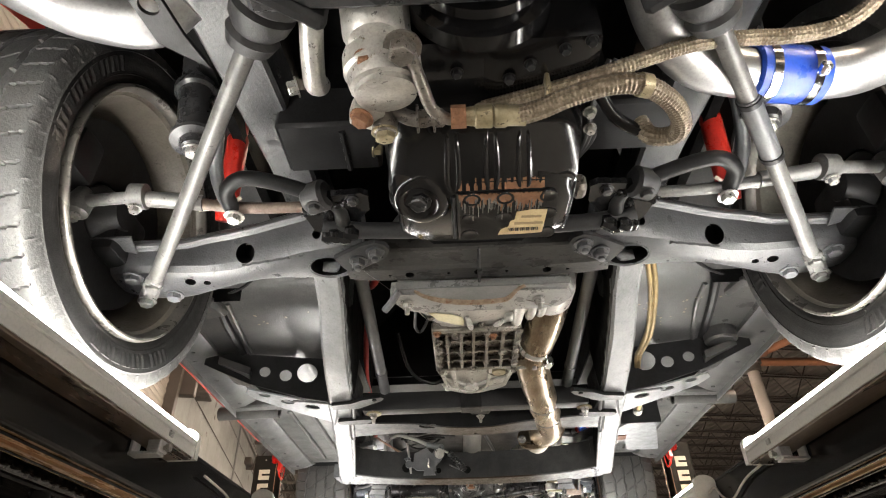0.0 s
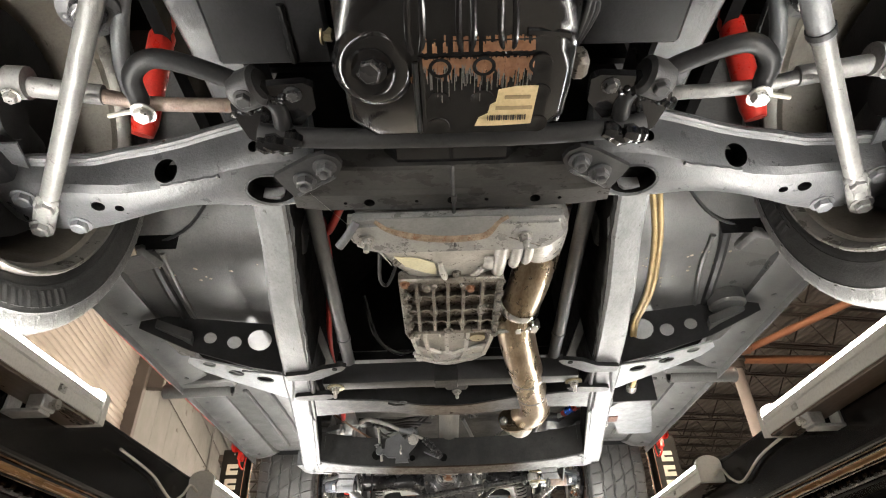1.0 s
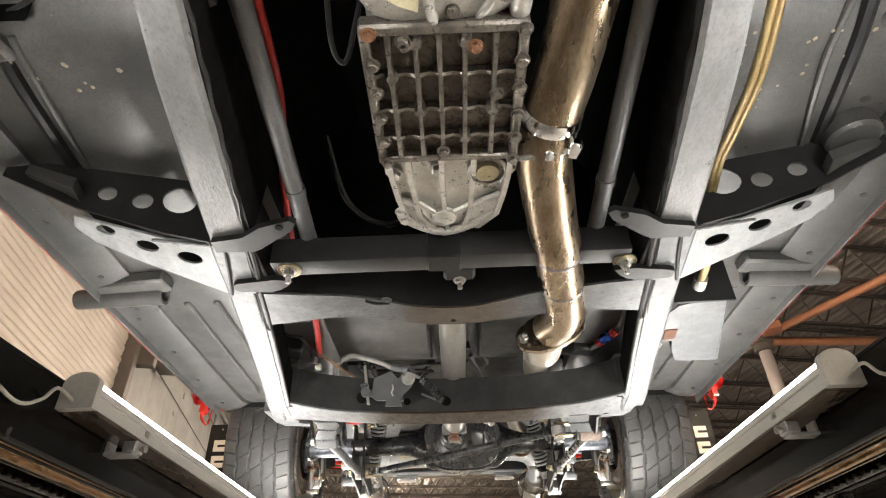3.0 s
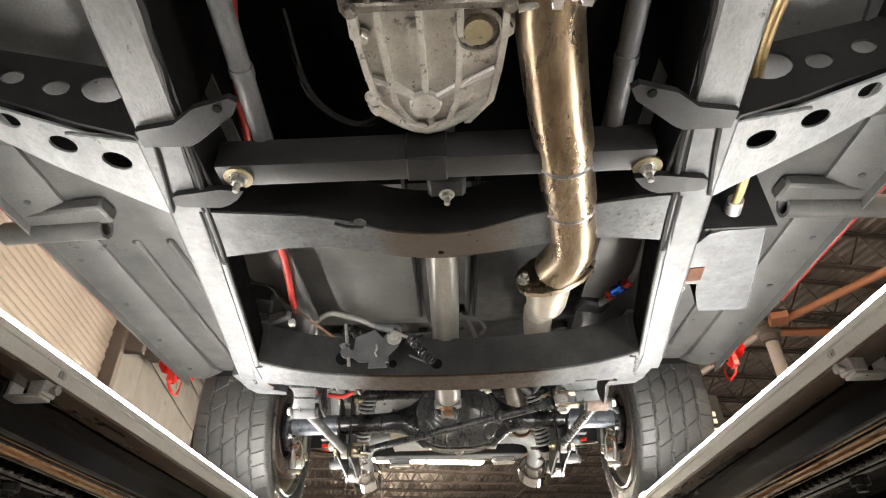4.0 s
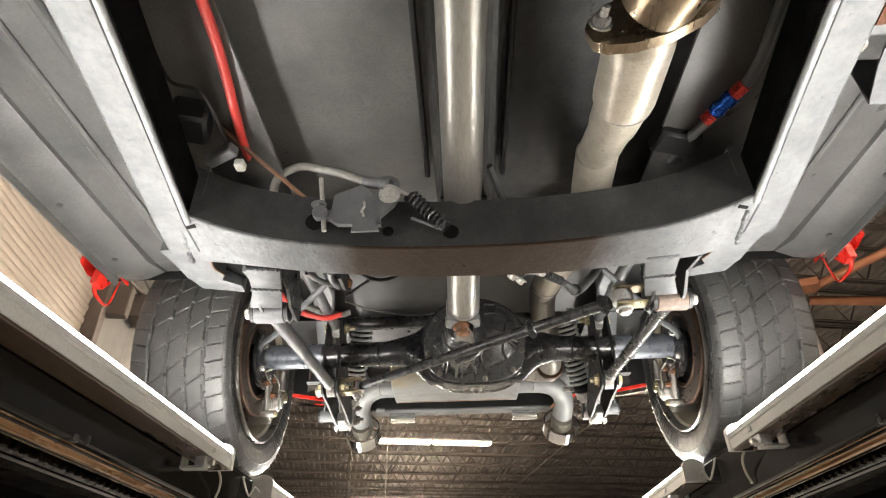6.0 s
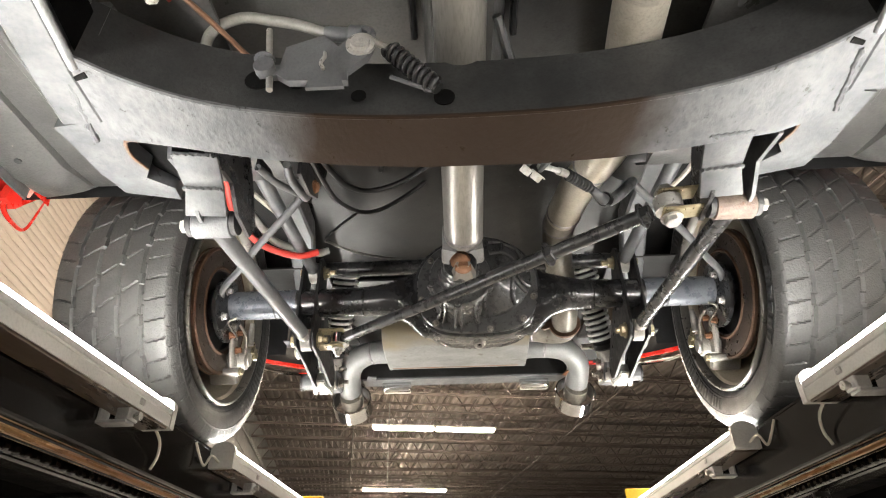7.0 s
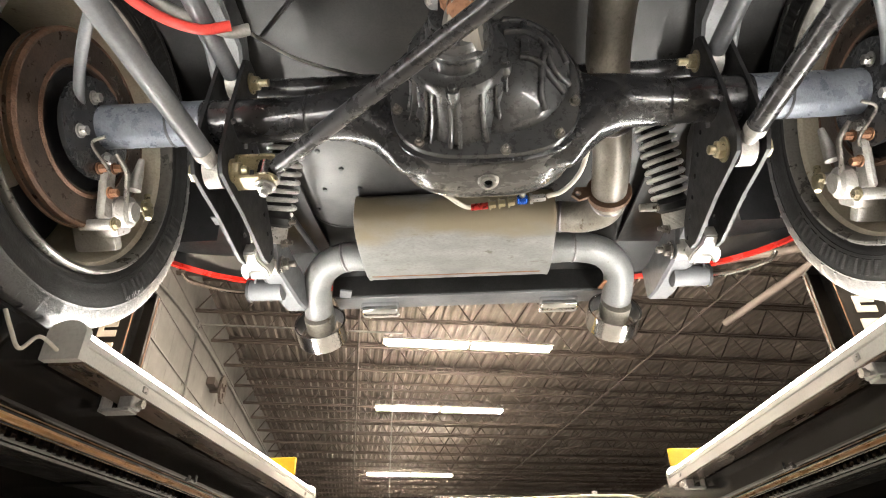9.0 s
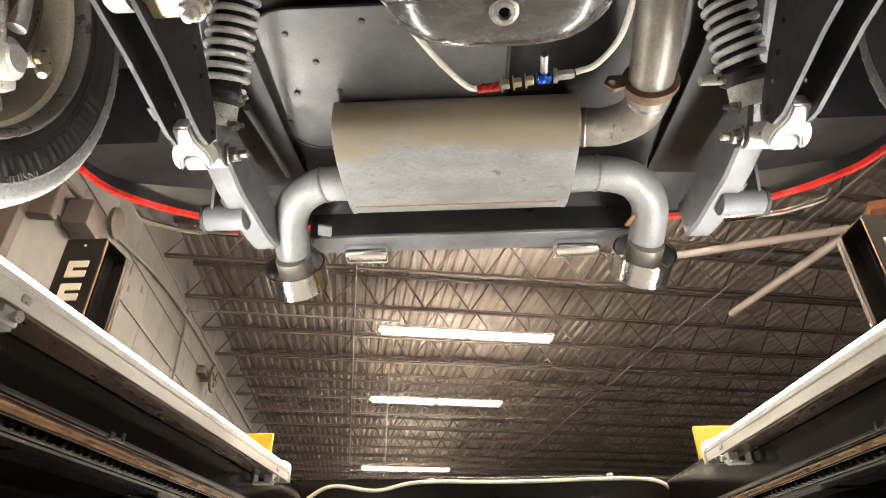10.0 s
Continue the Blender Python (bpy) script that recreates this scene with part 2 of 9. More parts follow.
RED_DULL = surface("red_damper_paint", (0.42, 0.02, 0.012), (0.52, 0.03, 0.02), 0.35, 0.0, 0.05, 0.15)
RED_HOSE = surface("red_rubber_hose", (0.5, 0.035, 0.025), (0.6, 0.06, 0.05), 0.4, 0.0, 0.05, 0.1)
PINK_EDGE = surface("dusty_red_sill_edge", (0.48, 0.2, 0.16), (0.58, 0.3, 0.25), 0.5, 0.0, 0.08, 0.2)
BLUE_SILICONE = surface("blue_silicone", (0.012, 0.05, 0.34), (0.018, 0.075, 0.45), 0.36, 0.0, 0.06, 0.1)
BLUE_ANODISED = surface("blue_anodised_fitting", (0.01, 0.07, 0.4), (0.02, 0.1, 0.5), 0.25, 0.8, 0.02, 0.1)
RED_ANODISED = surface("red_anodised_fitting", (0.42, 0.03, 0.025), (0.5, 0.05, 0.04), 0.3, 0.7, 0.02, 0.1)
GOLD_SLEEVE = surface("gold_heat_sleeve", (0.25, 0.175, 0.075), (0.36, 0.27, 0.13), 0.42, 0.5, 0.05, 0.3)
TAN_LABEL = surface("tan_paper_label", (0.6, 0.46, 0.24), (0.7, 0.57, 0.34), 0.7, 0.0, 0.03, 0.1)
CREAM_LABEL = surface("cream_paper_label", (0.72, 0.66, 0.44), (0.78, 0.73, 0.52), 0.7, 0.0, 0.03, 0.1)
INK = surface("printed_ink", (0.03, 0.025, 0.02), (0.05, 0.04, 0.03), 0.7)
INK_FAINT = surface("faded_ink", (0.3, 0.22, 0.12), (0.36, 0.27, 0.15), 0.7)
WIRE_GREY = surface("grey_cable", (0.2, 0.195, 0.18), (0.28, 0.27, 0.25), 0.5, 0.0, 0.03, 0.1)
CREAM_HOSE = surface("cream_plastic_line", (0.5, 0.47, 0.4), (0.6, 0.57, 0.5), 0.45, 0.0, 0.03, 0.1)
# Near-black that paints the shade of hollows and recesses into the colour.
VOID = surface("hollow_shade_black", (0.003, 0.003, 0.003), (0.006, 0.006, 0.006), 0.8, 0.0, 0.1, 0.2, spec=0.08)
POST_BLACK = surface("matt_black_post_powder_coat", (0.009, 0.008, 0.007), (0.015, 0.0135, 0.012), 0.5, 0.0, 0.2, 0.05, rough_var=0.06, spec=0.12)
RUSTY_SLEEVE = surface("surface_rusted_steel", (0.12, 0.088, 0.07), (0.22, 0.17, 0.14), 0.55, 0.3, 0.02, 0.3, spots=(0.15, 0.075, 0.045), spot_amount=0.35, spot_size=0.012)
LIFT_BLACK = surface("black_lift_enamel", (0.005, 0.0045, 0.004), (0.009, 0.0078, 0.007), 0.15, 0.0, 0.2, 0.05, spots=(0.04, 0.03, 0.024), spot_amount=0.05, spot_size=0.02, rough_var=0.06, spec=0.17)
# Brown reflections on the glossy runway underside, painted in as a colour.
RUNWAY_REFLECTION = surface("brown_runway_reflection", (0.34, 0.19, 0.1), (0.56, 0.37, 0.21), 0.3, 0.3, 0.12, 0.2, stretch=(1, 0.2, 1), spots=(0.14, 0.07, 0.035), spot_amount=0.25, spot_size=0.03)
# Brown reflection on the battens' shaded underside, painted as a colour.
TRAY_REFLECTION = surface("brown_batten_reflection", (0.07, 0.048, 0.034), (0.1, 0.07, 0.05), 0.3, 0.2, 0.2, 0.05, stretch=(1, 0.2, 1))
BATTEN = surface("off_white_batten_enamel", (0.5, 0.49, 0.46), (0.56, 0.55, 0.52), 0.42, 0.0, 0.2, 0.05)
GALV = surface("galvanised_steel", (0.4, 0.4, 0.4), (0.52, 0.52, 0.52), 0.4, 0.6, 0.03, 0.15)
YELLOW = surface("yellow_safety_paint", (0.5, 0.33, 0.012), (0.6, 0.4, 0.025), 0.4, 0.0, 0.1, 0.1)
LETTER = surface("cream_vinyl_lettering", (0.45, 0.41, 0.34), (0.52, 0.48, 0.41), 0.5)
WALL_PAINT = surface("grey_painted_wall_panel", (0.125, 0.123, 0.12), (0.17, 0.167, 0.162), 0.75, 0.0, 0.5, 0.2, spots=(0.11, 0.1, 0.093), spot_amount=0.14, spot_size=0.15)
DOOR_TAN = surface("tan_roll_door_enamel", (0.23, 0.195, 0.17), (0.29, 0.25, 0.22), 0.55, 0.0, 0.5, 0.1, stretch=(1, 0.3, 4))
OIL_DARK = surface("dark_oily_alloy", (0.06, 0.048, 0.036), (0.13, 0.105, 0.08), 0.3, 0.3, 0.03, 0.3)
PATCH_TAN = surface("bare_primer_patch", (0.24, 0.19, 0.14), (0.36, 0.3, 0.23), 0.6, 0.0, 0.02, 0.2, spots=(0.12, 0.07, 0.045), spot_amount=0.3, spot_size=0.01)
CONCRETE = surface("workshop_concrete", (0.3, 0.315, 0.33), (0.4, 0.415, 0.43), 0.6, 0.0, 0.8, 0.3, spots=(0.14, 0.13, 0.12), spot_amount=0.15, spot_size=0.3)
DECK_STEEL = surface("weathered_roof_deck", (0.115, 0.095, 0.083), (0.185, 0.158, 0.14), 0.6, 0.1, 0.9, 0.2)
JOIST = surface("dark_primer_joist", (0.06, 0.048, 0.042), (0.09, 0.073, 0.063), 0.6, 0.1, 0.4, 0.2)
ORANGE_STEEL = surface("red_oxide_beam", (0.28, 0.11, 0.055), (0.36, 0.16, 0.085), 0.6, 0.1, 0.4, 0.2)
PIPE_BEIGE = surface("beige_pipe_paint", (0.27, 0.23, 0.215), (0.34, 0.295, 0.275), 0.6, 0.0, 0.3, 0.2)
BRAID = surface("braided_steel_hose", (0.17, 0.135, 0.095), (0.3, 0.25, 0.19), 0.38, 0.7, 0.004, 0.6, grain=0.0025)
LED_GLOW = glow("led_diffuser", (1.0, 0.965, 0.9), LED_POWER)
TUBE_GLOW = glow("warm_fluorescent_tube", (1.0, 0.83, 0.64), TUBE_POWER)


# ---- mesh helpers ----
def finish(bm, angle=0.7):
    bmesh.ops.recalc_face_normals(bm, faces=bm.faces)
    for f in bm.faces:
        f.smooth = True
    for e in bm.edges:
        e.smooth = e.calc_face_angle(3.2) < angle if len(e.link_faces) == 2 else False
    return bm


def mesh_of(name, bm, material, angle=0.7):
    finish(bm, angle)
    me = bpy.data.meshes.new(name)
    bm.to_mesh(me)
    bm.free()
    me.materials.append(material)
    return me


def part(name, bm, material, parent, label="", angle=0.7):
    """Links a bmesh in world coordinates as one mesh object under a thing or a part."""
    ob = new(name, mesh_of(name, bm, material, angle) if isinstance(bm, bmesh.types.BMesh) else bm)
    if parent is not None:
        ob.parent = parent
        ob.matrix_parent_inverse = parent.matrix_basis.inverted()
    return tagged(ob, label)


def thing(name, at, label, category, group=""):
    ob = new(name)
    ob.empty_display_size = 0.05
    ob.matrix_basis = Matrix.Translation(at)
    return tagged(ob, label, category, group)


def solid(name, bm, material, label, category, group="", kind="", angle=0.7):
    return tagged(part(name, bm, material, None, "", angle), label, category, group, kind)


def box(c, s, rot=None, bevel=0.0, bm=None, seg=1):
    """A box of centre c and size s, with chamfered edges."""
    own = bmesh.new()
    bmesh.ops.create_cube(own, size=1.0)
    bmesh.ops.scale(own, vec=s, verts=own.verts)
    if bevel:
        bmesh.ops.bevel(own, geom=list(own.edges), offset=bevel, segments=seg, affect="EDGES", profile=0.6)
    m = Matrix.Translation(c) @ (rot or Matrix()).to_4x4()
    bmesh.ops.transform(own, matrix=m, verts=own.verts)
    return merge(bm, own)


def merge(bm, own):
    if bm is None:
        return own
    me = bpy.data.meshes.new("tmp")
    own.to_mesh(me)
    own.free()
    bm.from_mesh(me)
    bpy.data.meshes.remove(me)
    return bm


def loft(rings, bm=None, cap=True, closed=False):
    """Skins a list of rings of points."""
    bm = bm or bmesh.new()
    vs = [[bm.verts.new(p) for p in r] for r in rings]
    n = len(vs[0])
    pairs = list(zip(vs, vs[1:])) + ([(vs[-1], vs[0])] if closed else [])
    for a, b in pairs:
        for i in range(n):
            bm.faces.new((a[i], a[(i + 1) % n], b[(i + 1) % n], b[i]))
    if cap and not closed:
        bm.faces.new(vs[0][::-1])
        bm.faces.new(vs[-1])
    return bm


def curve_points(pts, step=6):
    """A Catmull-Rom line through pts."""
    p = [Vector(q) for q in pts]
    if len(p) < 3 or step < 2:
        return p
    p = [p[0] * 2 - p[1]] + p + [p[-1] * 2 - p[-2]]
    out = []
    for i in range(1, len(p) - 2):
        a, b, c, d = p[i - 1:i + 3]
        for k in range(step):
            t = k / step
            out.append(0.5 * (2 * b + (c - a) * t + (2 * a - 5 * b + 4 * c - d) * t * t + (3 * b - a - 3 * c + d) * t ** 3))
    return out + [p[-2]]


def pipe(pts, r, seg=14, step=6, bm=None, cap=True, flat=1.0):
    """A round tube along a smooth line; r is a radius, or one for every point of pts."""
    c = curve_points(pts, step)
    rs = r if isinstance(r, (list, tuple)) else [r] * len(pts)
    st = (len(c) - 1) / max(1, len(pts) - 1)
    rings, nrm = [], None
    for i, q in enumerate(c):
        d = (c[min(i + 1, len(c) - 1)] - c[max(i - 1, 0)]).normalized()
        if nrm is None:
            nrm = d.orthogonal().normalized()
        nrm = (nrm - d * nrm.dot(d)).normalized()
        bn = d.cross(nrm)
        u = i / st
        k = min(int(u), len(rs) - 2) if len(rs) > 1 else 0
        rad = rs[k] + (rs[k + 1] - rs[k]) * (u - k) if len(rs) > 1 else rs[0]
        rings.append([q + rad * (math.cos(a) * nrm + flat * math.sin(a) * bn) for a in (2 * math.pi * j / seg for j in range(seg))])
    return loft(rings, bm, cap)


def rod(a, b, r, seg=14, bm=None, r2=None):
    return pipe([a, b], [r, r2 if r2 else r], seg, 1, bm)


def lathe(profile, at, axis, seg=32, bm=None, closed=False):
    """Turns a profile of (along, radius) round the axis through the point at."""
    d = Vector(axis).normalized()
    u = d.orthogonal().normalized()
    v = d.cross(u)
    at = Vector(at)
    rings = [[at + d * h + max(r, 1e-4) * (math.cos(t) * u + math.sin(t) * v) for t in (2 * math.pi * j / seg for j in range(seg))] for h, r in profile]
    return loft(rings, bm, not closed, closed)


def plate(outline, holes, thick, m, bm=None):
    """A flat plate: an outline in its own x and y with round holes (x, y, r[, stretch]), thick along its z, placed by the matrix m."""
    own = bmesh.new()
    loops = [outline]
    for h in holes:
        k = h[3] if len(h) > 3 else 1.0
        loops.append([(h[0] + h[2] * k * math.cos(a), h[1] + h[2] * math.sin(a)) for a in (2 * math.pi * j / 16 for j in range(16))])
    edges = []
    for lp in loops:
        vs = [own.verts.new((x, y, 0)) for x, y in lp]
        edges += [own.edges.new((vs[i], vs[(i + 1) % len(vs)])) for i in range(len(vs))]
    bmesh.ops.triangle_fill(own, edges=edges, use_beauty=True, use_dissolve=False)
    g = bmesh.ops.extrude_face_region(own, geom=list(own.faces))
    bmesh.ops.translate(own, vec=(0, 0, thick), verts=[q for q in g["geom"] if isinstance(q, bmesh.types.BMVert)])
    bmesh.ops.transform(own, matrix=m, verts=own.verts)
    return merge(bm, own)


def helix(at, axis, r, wire, pitch, turns, seg=8):
    d = Vector(axis).normalized()
    u = d.orthogonal().normalized()
    v = d.cross(u)
    n = int(turns * 20)
    return pipe([Vector(at) + d * (pitch * i / 20) + r * (math.cos(i * math.pi / 10) * u + math.sin(i * math.pi / 10) * v) for i in range(n + 1)], wire, seg, 1)


def braid(pts, r, seg=48, weave=0.0011):
    """A hose with a woven surface: crossing strands raised along the line."""
    c = curve_points(pts, 40)
    length = sum((b - a).length for a, b in zip(c, c[1:]))
    n = int(length / 0.0012)
    out, acc, k = [c[0]], 0.0, 0
    for i in range(1, n + 1):
        goal = length * i / n
        while k < len(c) - 2 and acc + (c[k + 1] - c[k]).length < goal:
            acc += (c[k + 1] - c[k]).length
            k += 1
        seg_l = max((c[k + 1] - c[k]).length, 1e-9)
        out.append(c[k].lerp(c[k + 1], min(1.0, (goal - acc) / seg_l)))
    rings, nrm = [], None
    for i, q in enumerate(out):
        d = (out[min(i + 1, n)] - out[max(i - 1, 0)]).normalized()
        if nrm is None:
            nrm = d.orthogonal().normalized()
        nrm = (nrm - d * nrm.dot(d)).normalized()
        bn = d.cross(nrm)
        ring = []
        for j in range(seg):
            a = 2 * math.pi * j / seg
            w = math.sin(6 * a + i * 0.8) * math.sin(6 * a - i * 0.8)
            ring.append(q + (r + weave * w) * (math.cos(a) * nrm + math.sin(a) * bn))
        rings.append(ring)
    return loft(rings)


def hexhead(at, axis, r, h, bm=None):
    """A hexagon bolt head on a washer."""
    d = Vector(axis).normalized()
    u = d.orthogonal().normalized()
    v = d.cross(u)
    at = Vector(at)
    bm = lathe([(0, r * 1.35), (h * 0.18, r * 1.35)], at, d, 16, bm)
    ring = lambda z, q: [at + d * z + q * (math.cos(a) * u + math.sin(a) * v) for a in (math.pi * j / 3 for j in range(6))]
    return loft([ring(h * 0.18, r), ring(h * 0.85, r), ring(h, r * 0.82)], bm)


def bolt(parent, at, axis, r=0.009, h=0.009, material=None, label="", tail=0.0):
    bm = hexhead(at, axis, r, h)
    if tail:
        d = Vector(axis).normalized()
        lathe([(0, r * 0.5), (h + tail * 0.9, r * 0.5), (h + tail, r * 0.38)], at, d, 10, bm)
    return part("bolt", bm, material or BOLT_STEEL, parent, label)


def pierce(ob, cutter, material):
    """Cuts the closed bmesh cutter out of the mesh of ob; the cut faces take the given material."""
    tool = new("cutter", mesh_of("cutter", cutter, material))
    ob.data.materials.append(material)
    md = ob.modifiers.new("cut", "BOOLEAN")
    md.operation, md.object, md.solver, md.material_mode = "DIFFERENCE", tool, "EXACT", "TRANSFER"
    bpy.context.view_layer.update()
    me = bpy.data.meshes.new_from_object(ob.evaluated_get(bpy.context.evaluated_depsgraph_get()))
    ob.modifiers.clear()
    me.set_sharp_from_angle(angle=0.4)
    ob.data = me
    bpy.data.objects.remove(tool)
    return ob


def hull(points, bevel=0.0, bm=None):
    """The convex body of a few points, its edges rounded."""
    own = bmesh.new()
    for p in points:
        own.verts.new(p)
    bmesh.ops.convex_hull(own, input=list(own.verts))
    if bevel:
        bmesh.ops.bevel(own, geom=[e for e in own.edges if e.is_manifold and e.calc_face_angle(0) > 0.2], offset=bevel, segments=2, affect="EDGES", profile=0.6)
    return merge(bm, own)


UP = Vector((0, 0, 1))
DOWN = (0, 0, -1)
SIDE = Matrix(((0, 0, 1, 0), (1, 0, 0, 0), (0, 1, 0, 0), (0, 0, 0, 1)))      # plate x -> y, y -> z, thickness -> x
FRONT = Matrix(((1, 0, 0, 0), (0, 0, 1, 0), (0, 1, 0, 0), (0, 0, 0, 1)))     # plate y -> z, thickness -> y


def at_x(x):
    return Matrix.Translation((x, 0, 0)) @ SIDE


def at_y(y):
    return Matrix.Translation((0, y, 0)) @ FRONT


def at_z(z):
    return Matrix.Translation((0, 0, z))


def rect_ring(x, y, z, w, h, ch=0.006):
    """A chamfered rectangle across the y axis: x centre, z bottom."""
    a, b = w / 2, h
    return [(x - a + ch, y, z), (x + a - ch, y, z), (x + a, y, z + ch), (x + a, y, z + b - ch), (x + a - ch, y, z + b), (x - a + ch, y, z + b), (x - a, y, z + b - ch), (x - a, y, z + ch)]


def rail(stations, bm=None):
    return loft([rect_ring(*s) for s in stations], bm)


# ---- the workshop: floor, walls, roof ----
TURNED = Matrix.Rotation(radians(11), 4, "Z")
WALL_U, FAR_U, NEAR_V, FAR_V, DECK_Z = -1.85, 13.0, -7.0, 34.0, 5.45


def building(name, bm, material, label, category, kind="structure", group=""):
    ob = solid(name, bm, material, label, category, group, kind)
    ob.matrix_basis = TURNED
    return ob


building("floor", box(((WALL_U + FAR_U) / 2, (NEAR_V + FAR_V) / 2, -0.1), (FAR_U - WALL_U + 1, FAR_V - NEAR_V + 1, 0.2)), CONCRETE, "grey oil-marked concrete workshop floor", "floor")


def panel_wall(axis, where, lo, hi, step, out):
    """A wall of upright panels with open seams; out is the side on which it thickens."""
    bm = bmesh.new()
    n = max(1, int((hi - lo) / step))
    w = (hi - lo) / n
    for i in range(n):
        c = lo + w * (i + 0.5)
        if axis == "v":
            box((where + out * 0.1, c, DECK_Z / 2), (0.2, w - 0.004, DECK_Z), None, 0.003, bm)
        else:
            box((c, where + out * 0.1, DECK_Z / 2), (w - 0.004, 0.2, DECK_Z), None, 0.006, bm)
    return bm


DOOR_V0, DOOR_V1 = -1.5, 6.55
wall_west = building("wall_west", panel_wall("v", WALL_U, DOOR_V1 + 0.16, FAR_V, 0.61, -1), WALL_PAINT, "grey painted tall panel wall with scuffs", "wall")
building("wall_west_rear", panel_wall("v", WALL_U, NEAR_V, DOOR_V0 - 0.16, 1.2, -1), WALL_PAINT, "grey painted tall panel wall", "wall")
building("wall_lintel", box((WALL_U - 0.1, (DOOR_V0 + DOOR_V1) / 2, 5.15), (0.2, DOOR_V1 - DOOR_V0 + 0.3, 0.6)), WALL_PAINT, "grey painted wall strip over the roll door", "wall")
building("wall_east", panel_wall("v", FAR_U, NEAR_V, FAR_V, 1.2, 1), WALL_PAINT, "grey painted far side wall", "wall")
building("wall_north", panel_wall("u", FAR_V, WALL_U, FAR_U, 1.2, 1), WALL_PAINT, "grey painted end wall", "wall")
building("wall_south", panel_wall("u", NEAR_V, WALL_U, FAR_U, 1.2, -1), WALL_PAINT, "grey painted end wall", "wall")
for z, r in ((3.95, 0.016), (4.42, 0.022), (4.86, 0.016)):
    building("trim", box((WALL_U + 0.01, 20.4, z), (0.018, 27.0, r), None, 0.004), WALL_PAINT, "grey horizontal wall rail", "wall trim")

# tan roll door: curved slats between two guides
door = thing("door_1", TURNED @ Vector((WALL_U - 0.08, (DOOR_V0 + DOOR_V1) / 2, 0)), "closed tan ribbed steel roll-up door", "roll-up door")
tagged(door, kind="structure")
SLAT = 0.058
slat_mesh = None
for k in range(83):
    if slat_mesh is None:
        prof = [(-0.003, 0.0), (0.0, 0.006), (0.003, 0.018), (0.003, 0.038), (0.0, 0.05), (-0.003, 0.056), (-0.02, 0.056), (-0.02, 0.0)]
        slat_mesh = mesh_of("slat", loft([[(x, v, z) for x, z in prof] for v in (DOOR_V0, DOOR_V1)]), DOOR_TAN)
    s = new("slat", slat_mesh)
    s.matrix_basis = TURNED @ Matrix.Translation((WALL_U - 0.08, 0.02 * (k % 2), 0.02 + SLAT * k))
    s.parent = door
    s.matrix_parent_inverse = door.matrix_basis.inverted()
for v in (DOOR_V0 - 0.06, DOOR_V1 + 0.075):
    g = new("guide", mesh_of("guide", box((WALL_U - 0.03, v, 2.45), (0.12, 0.1, 4.9), None, 0.006), JOIST))
    g.matrix_basis = TURNED
    g.parent = door
    g.matrix_parent_inverse = door.matrix_basis.inverted()

# dark chain wheel with a notched rim, standing off the wall on its bracket
fan = thing("chain_wheel", TURNED @ Vector((WALL_U, 12.05, 4.33)), "round dark notched chain wheel on a wall bracket", "chain wheel")


def on_wall(name, bm, material, label="", parent=None):
    o = new(name, mesh_of(name, bm, material))
    o.matrix_basis = TURNED
    o.parent = parent or fan
    o.matrix_parent_inverse = o.parent.matrix_basis.inverted()
    return tagged(o, label)


rim = [((0.215 if k % 2 else 0.19) * math.cos(2 * math.pi * k / 44), (0.215 if k % 2 else 0.19) * math.sin(2 * math.pi * k / 44)) for k in range(44)]
wheel_at = Matrix.Translation((WALL_U + 0.16, 12.05, 4.33)) @ SIDE
on_wall("wheel_disc", plate(rim, [(0.09, 0.06, 0.05), (-0.1, 0.02, 0.05), (0.02, -0.1, 0.05)], 0.035, wheel_at), JOIST)
on_wall("wheel_rim", lathe([(-0.02, 0.17), (-0.02, 0.205), (0.0, 0.21), (0.02, 0.205), (0.02, 0.17)], (WALL_U + 0.178, 12.05, 4.33), (1, 0, 0), 32, None, True), JOIST)
on_wall("hub", lathe([(0, 0.06), (0.17, 0.06), (0.19, 0.045), (0.23, 0.04)], (WALL_U, 12.05, 4.33), (1, 0, 0), 20), JOIST)
on_wall("bracket", box((WALL_U + 0.06, 11.86, 4.36), (0.12, 0.3, 0.12), None, 0.01), JOIST, "dark wall bracket")
hoist = thing("door_operator", TURNED @ Vector((WALL_U, 7.3, 4.1)), "dark greasy chain hoist beside the roll door", "door operator")
on_wall("gear_case", box((WALL_U + 0.12, 7.25, 4.02), (0.2, 0.34, 0.24), None, 0.03, None, 2), JOIST, "", hoist)
on_wall("chain_pulley", lathe([(0, 0.08), (0.02, 0.14), (0.035, 0.11), (0.05, 0.14), (0.07, 0.08)], (WALL_U + 0.2, 7.5, 4.18), (1, 0, 0), 24), JOIST, "", hoist)
on_wall("drive_shaft", rod((WALL_U + 0.1, 6.75, 4.1), (WALL_U + 0.1, 7.6, 4.22), 0.025, 12), JOIST, "", hoist)
on_wall("end_bracket", box((WALL_U + 0.09, 6.72, 3.86), (0.18, 0.1, 0.3), None, 0.01), JOIST, "dark end bracket", hoist)
conduit = building("conduit", pipe([(WALL_U + 0.03, 10.7, 2.6), (WALL_U + 0.03, 10.62, 4.66), (WALL_U + 0.05, 10.62, 4.76), (WALL_U + 0.14, 10.62, 4.8), (WALL_U + 2.9, 10.66, 4.82)], 0.016, 8, 3), WALL_PAINT, "thin painted electrical conduit on the wall", "conduit", "object")
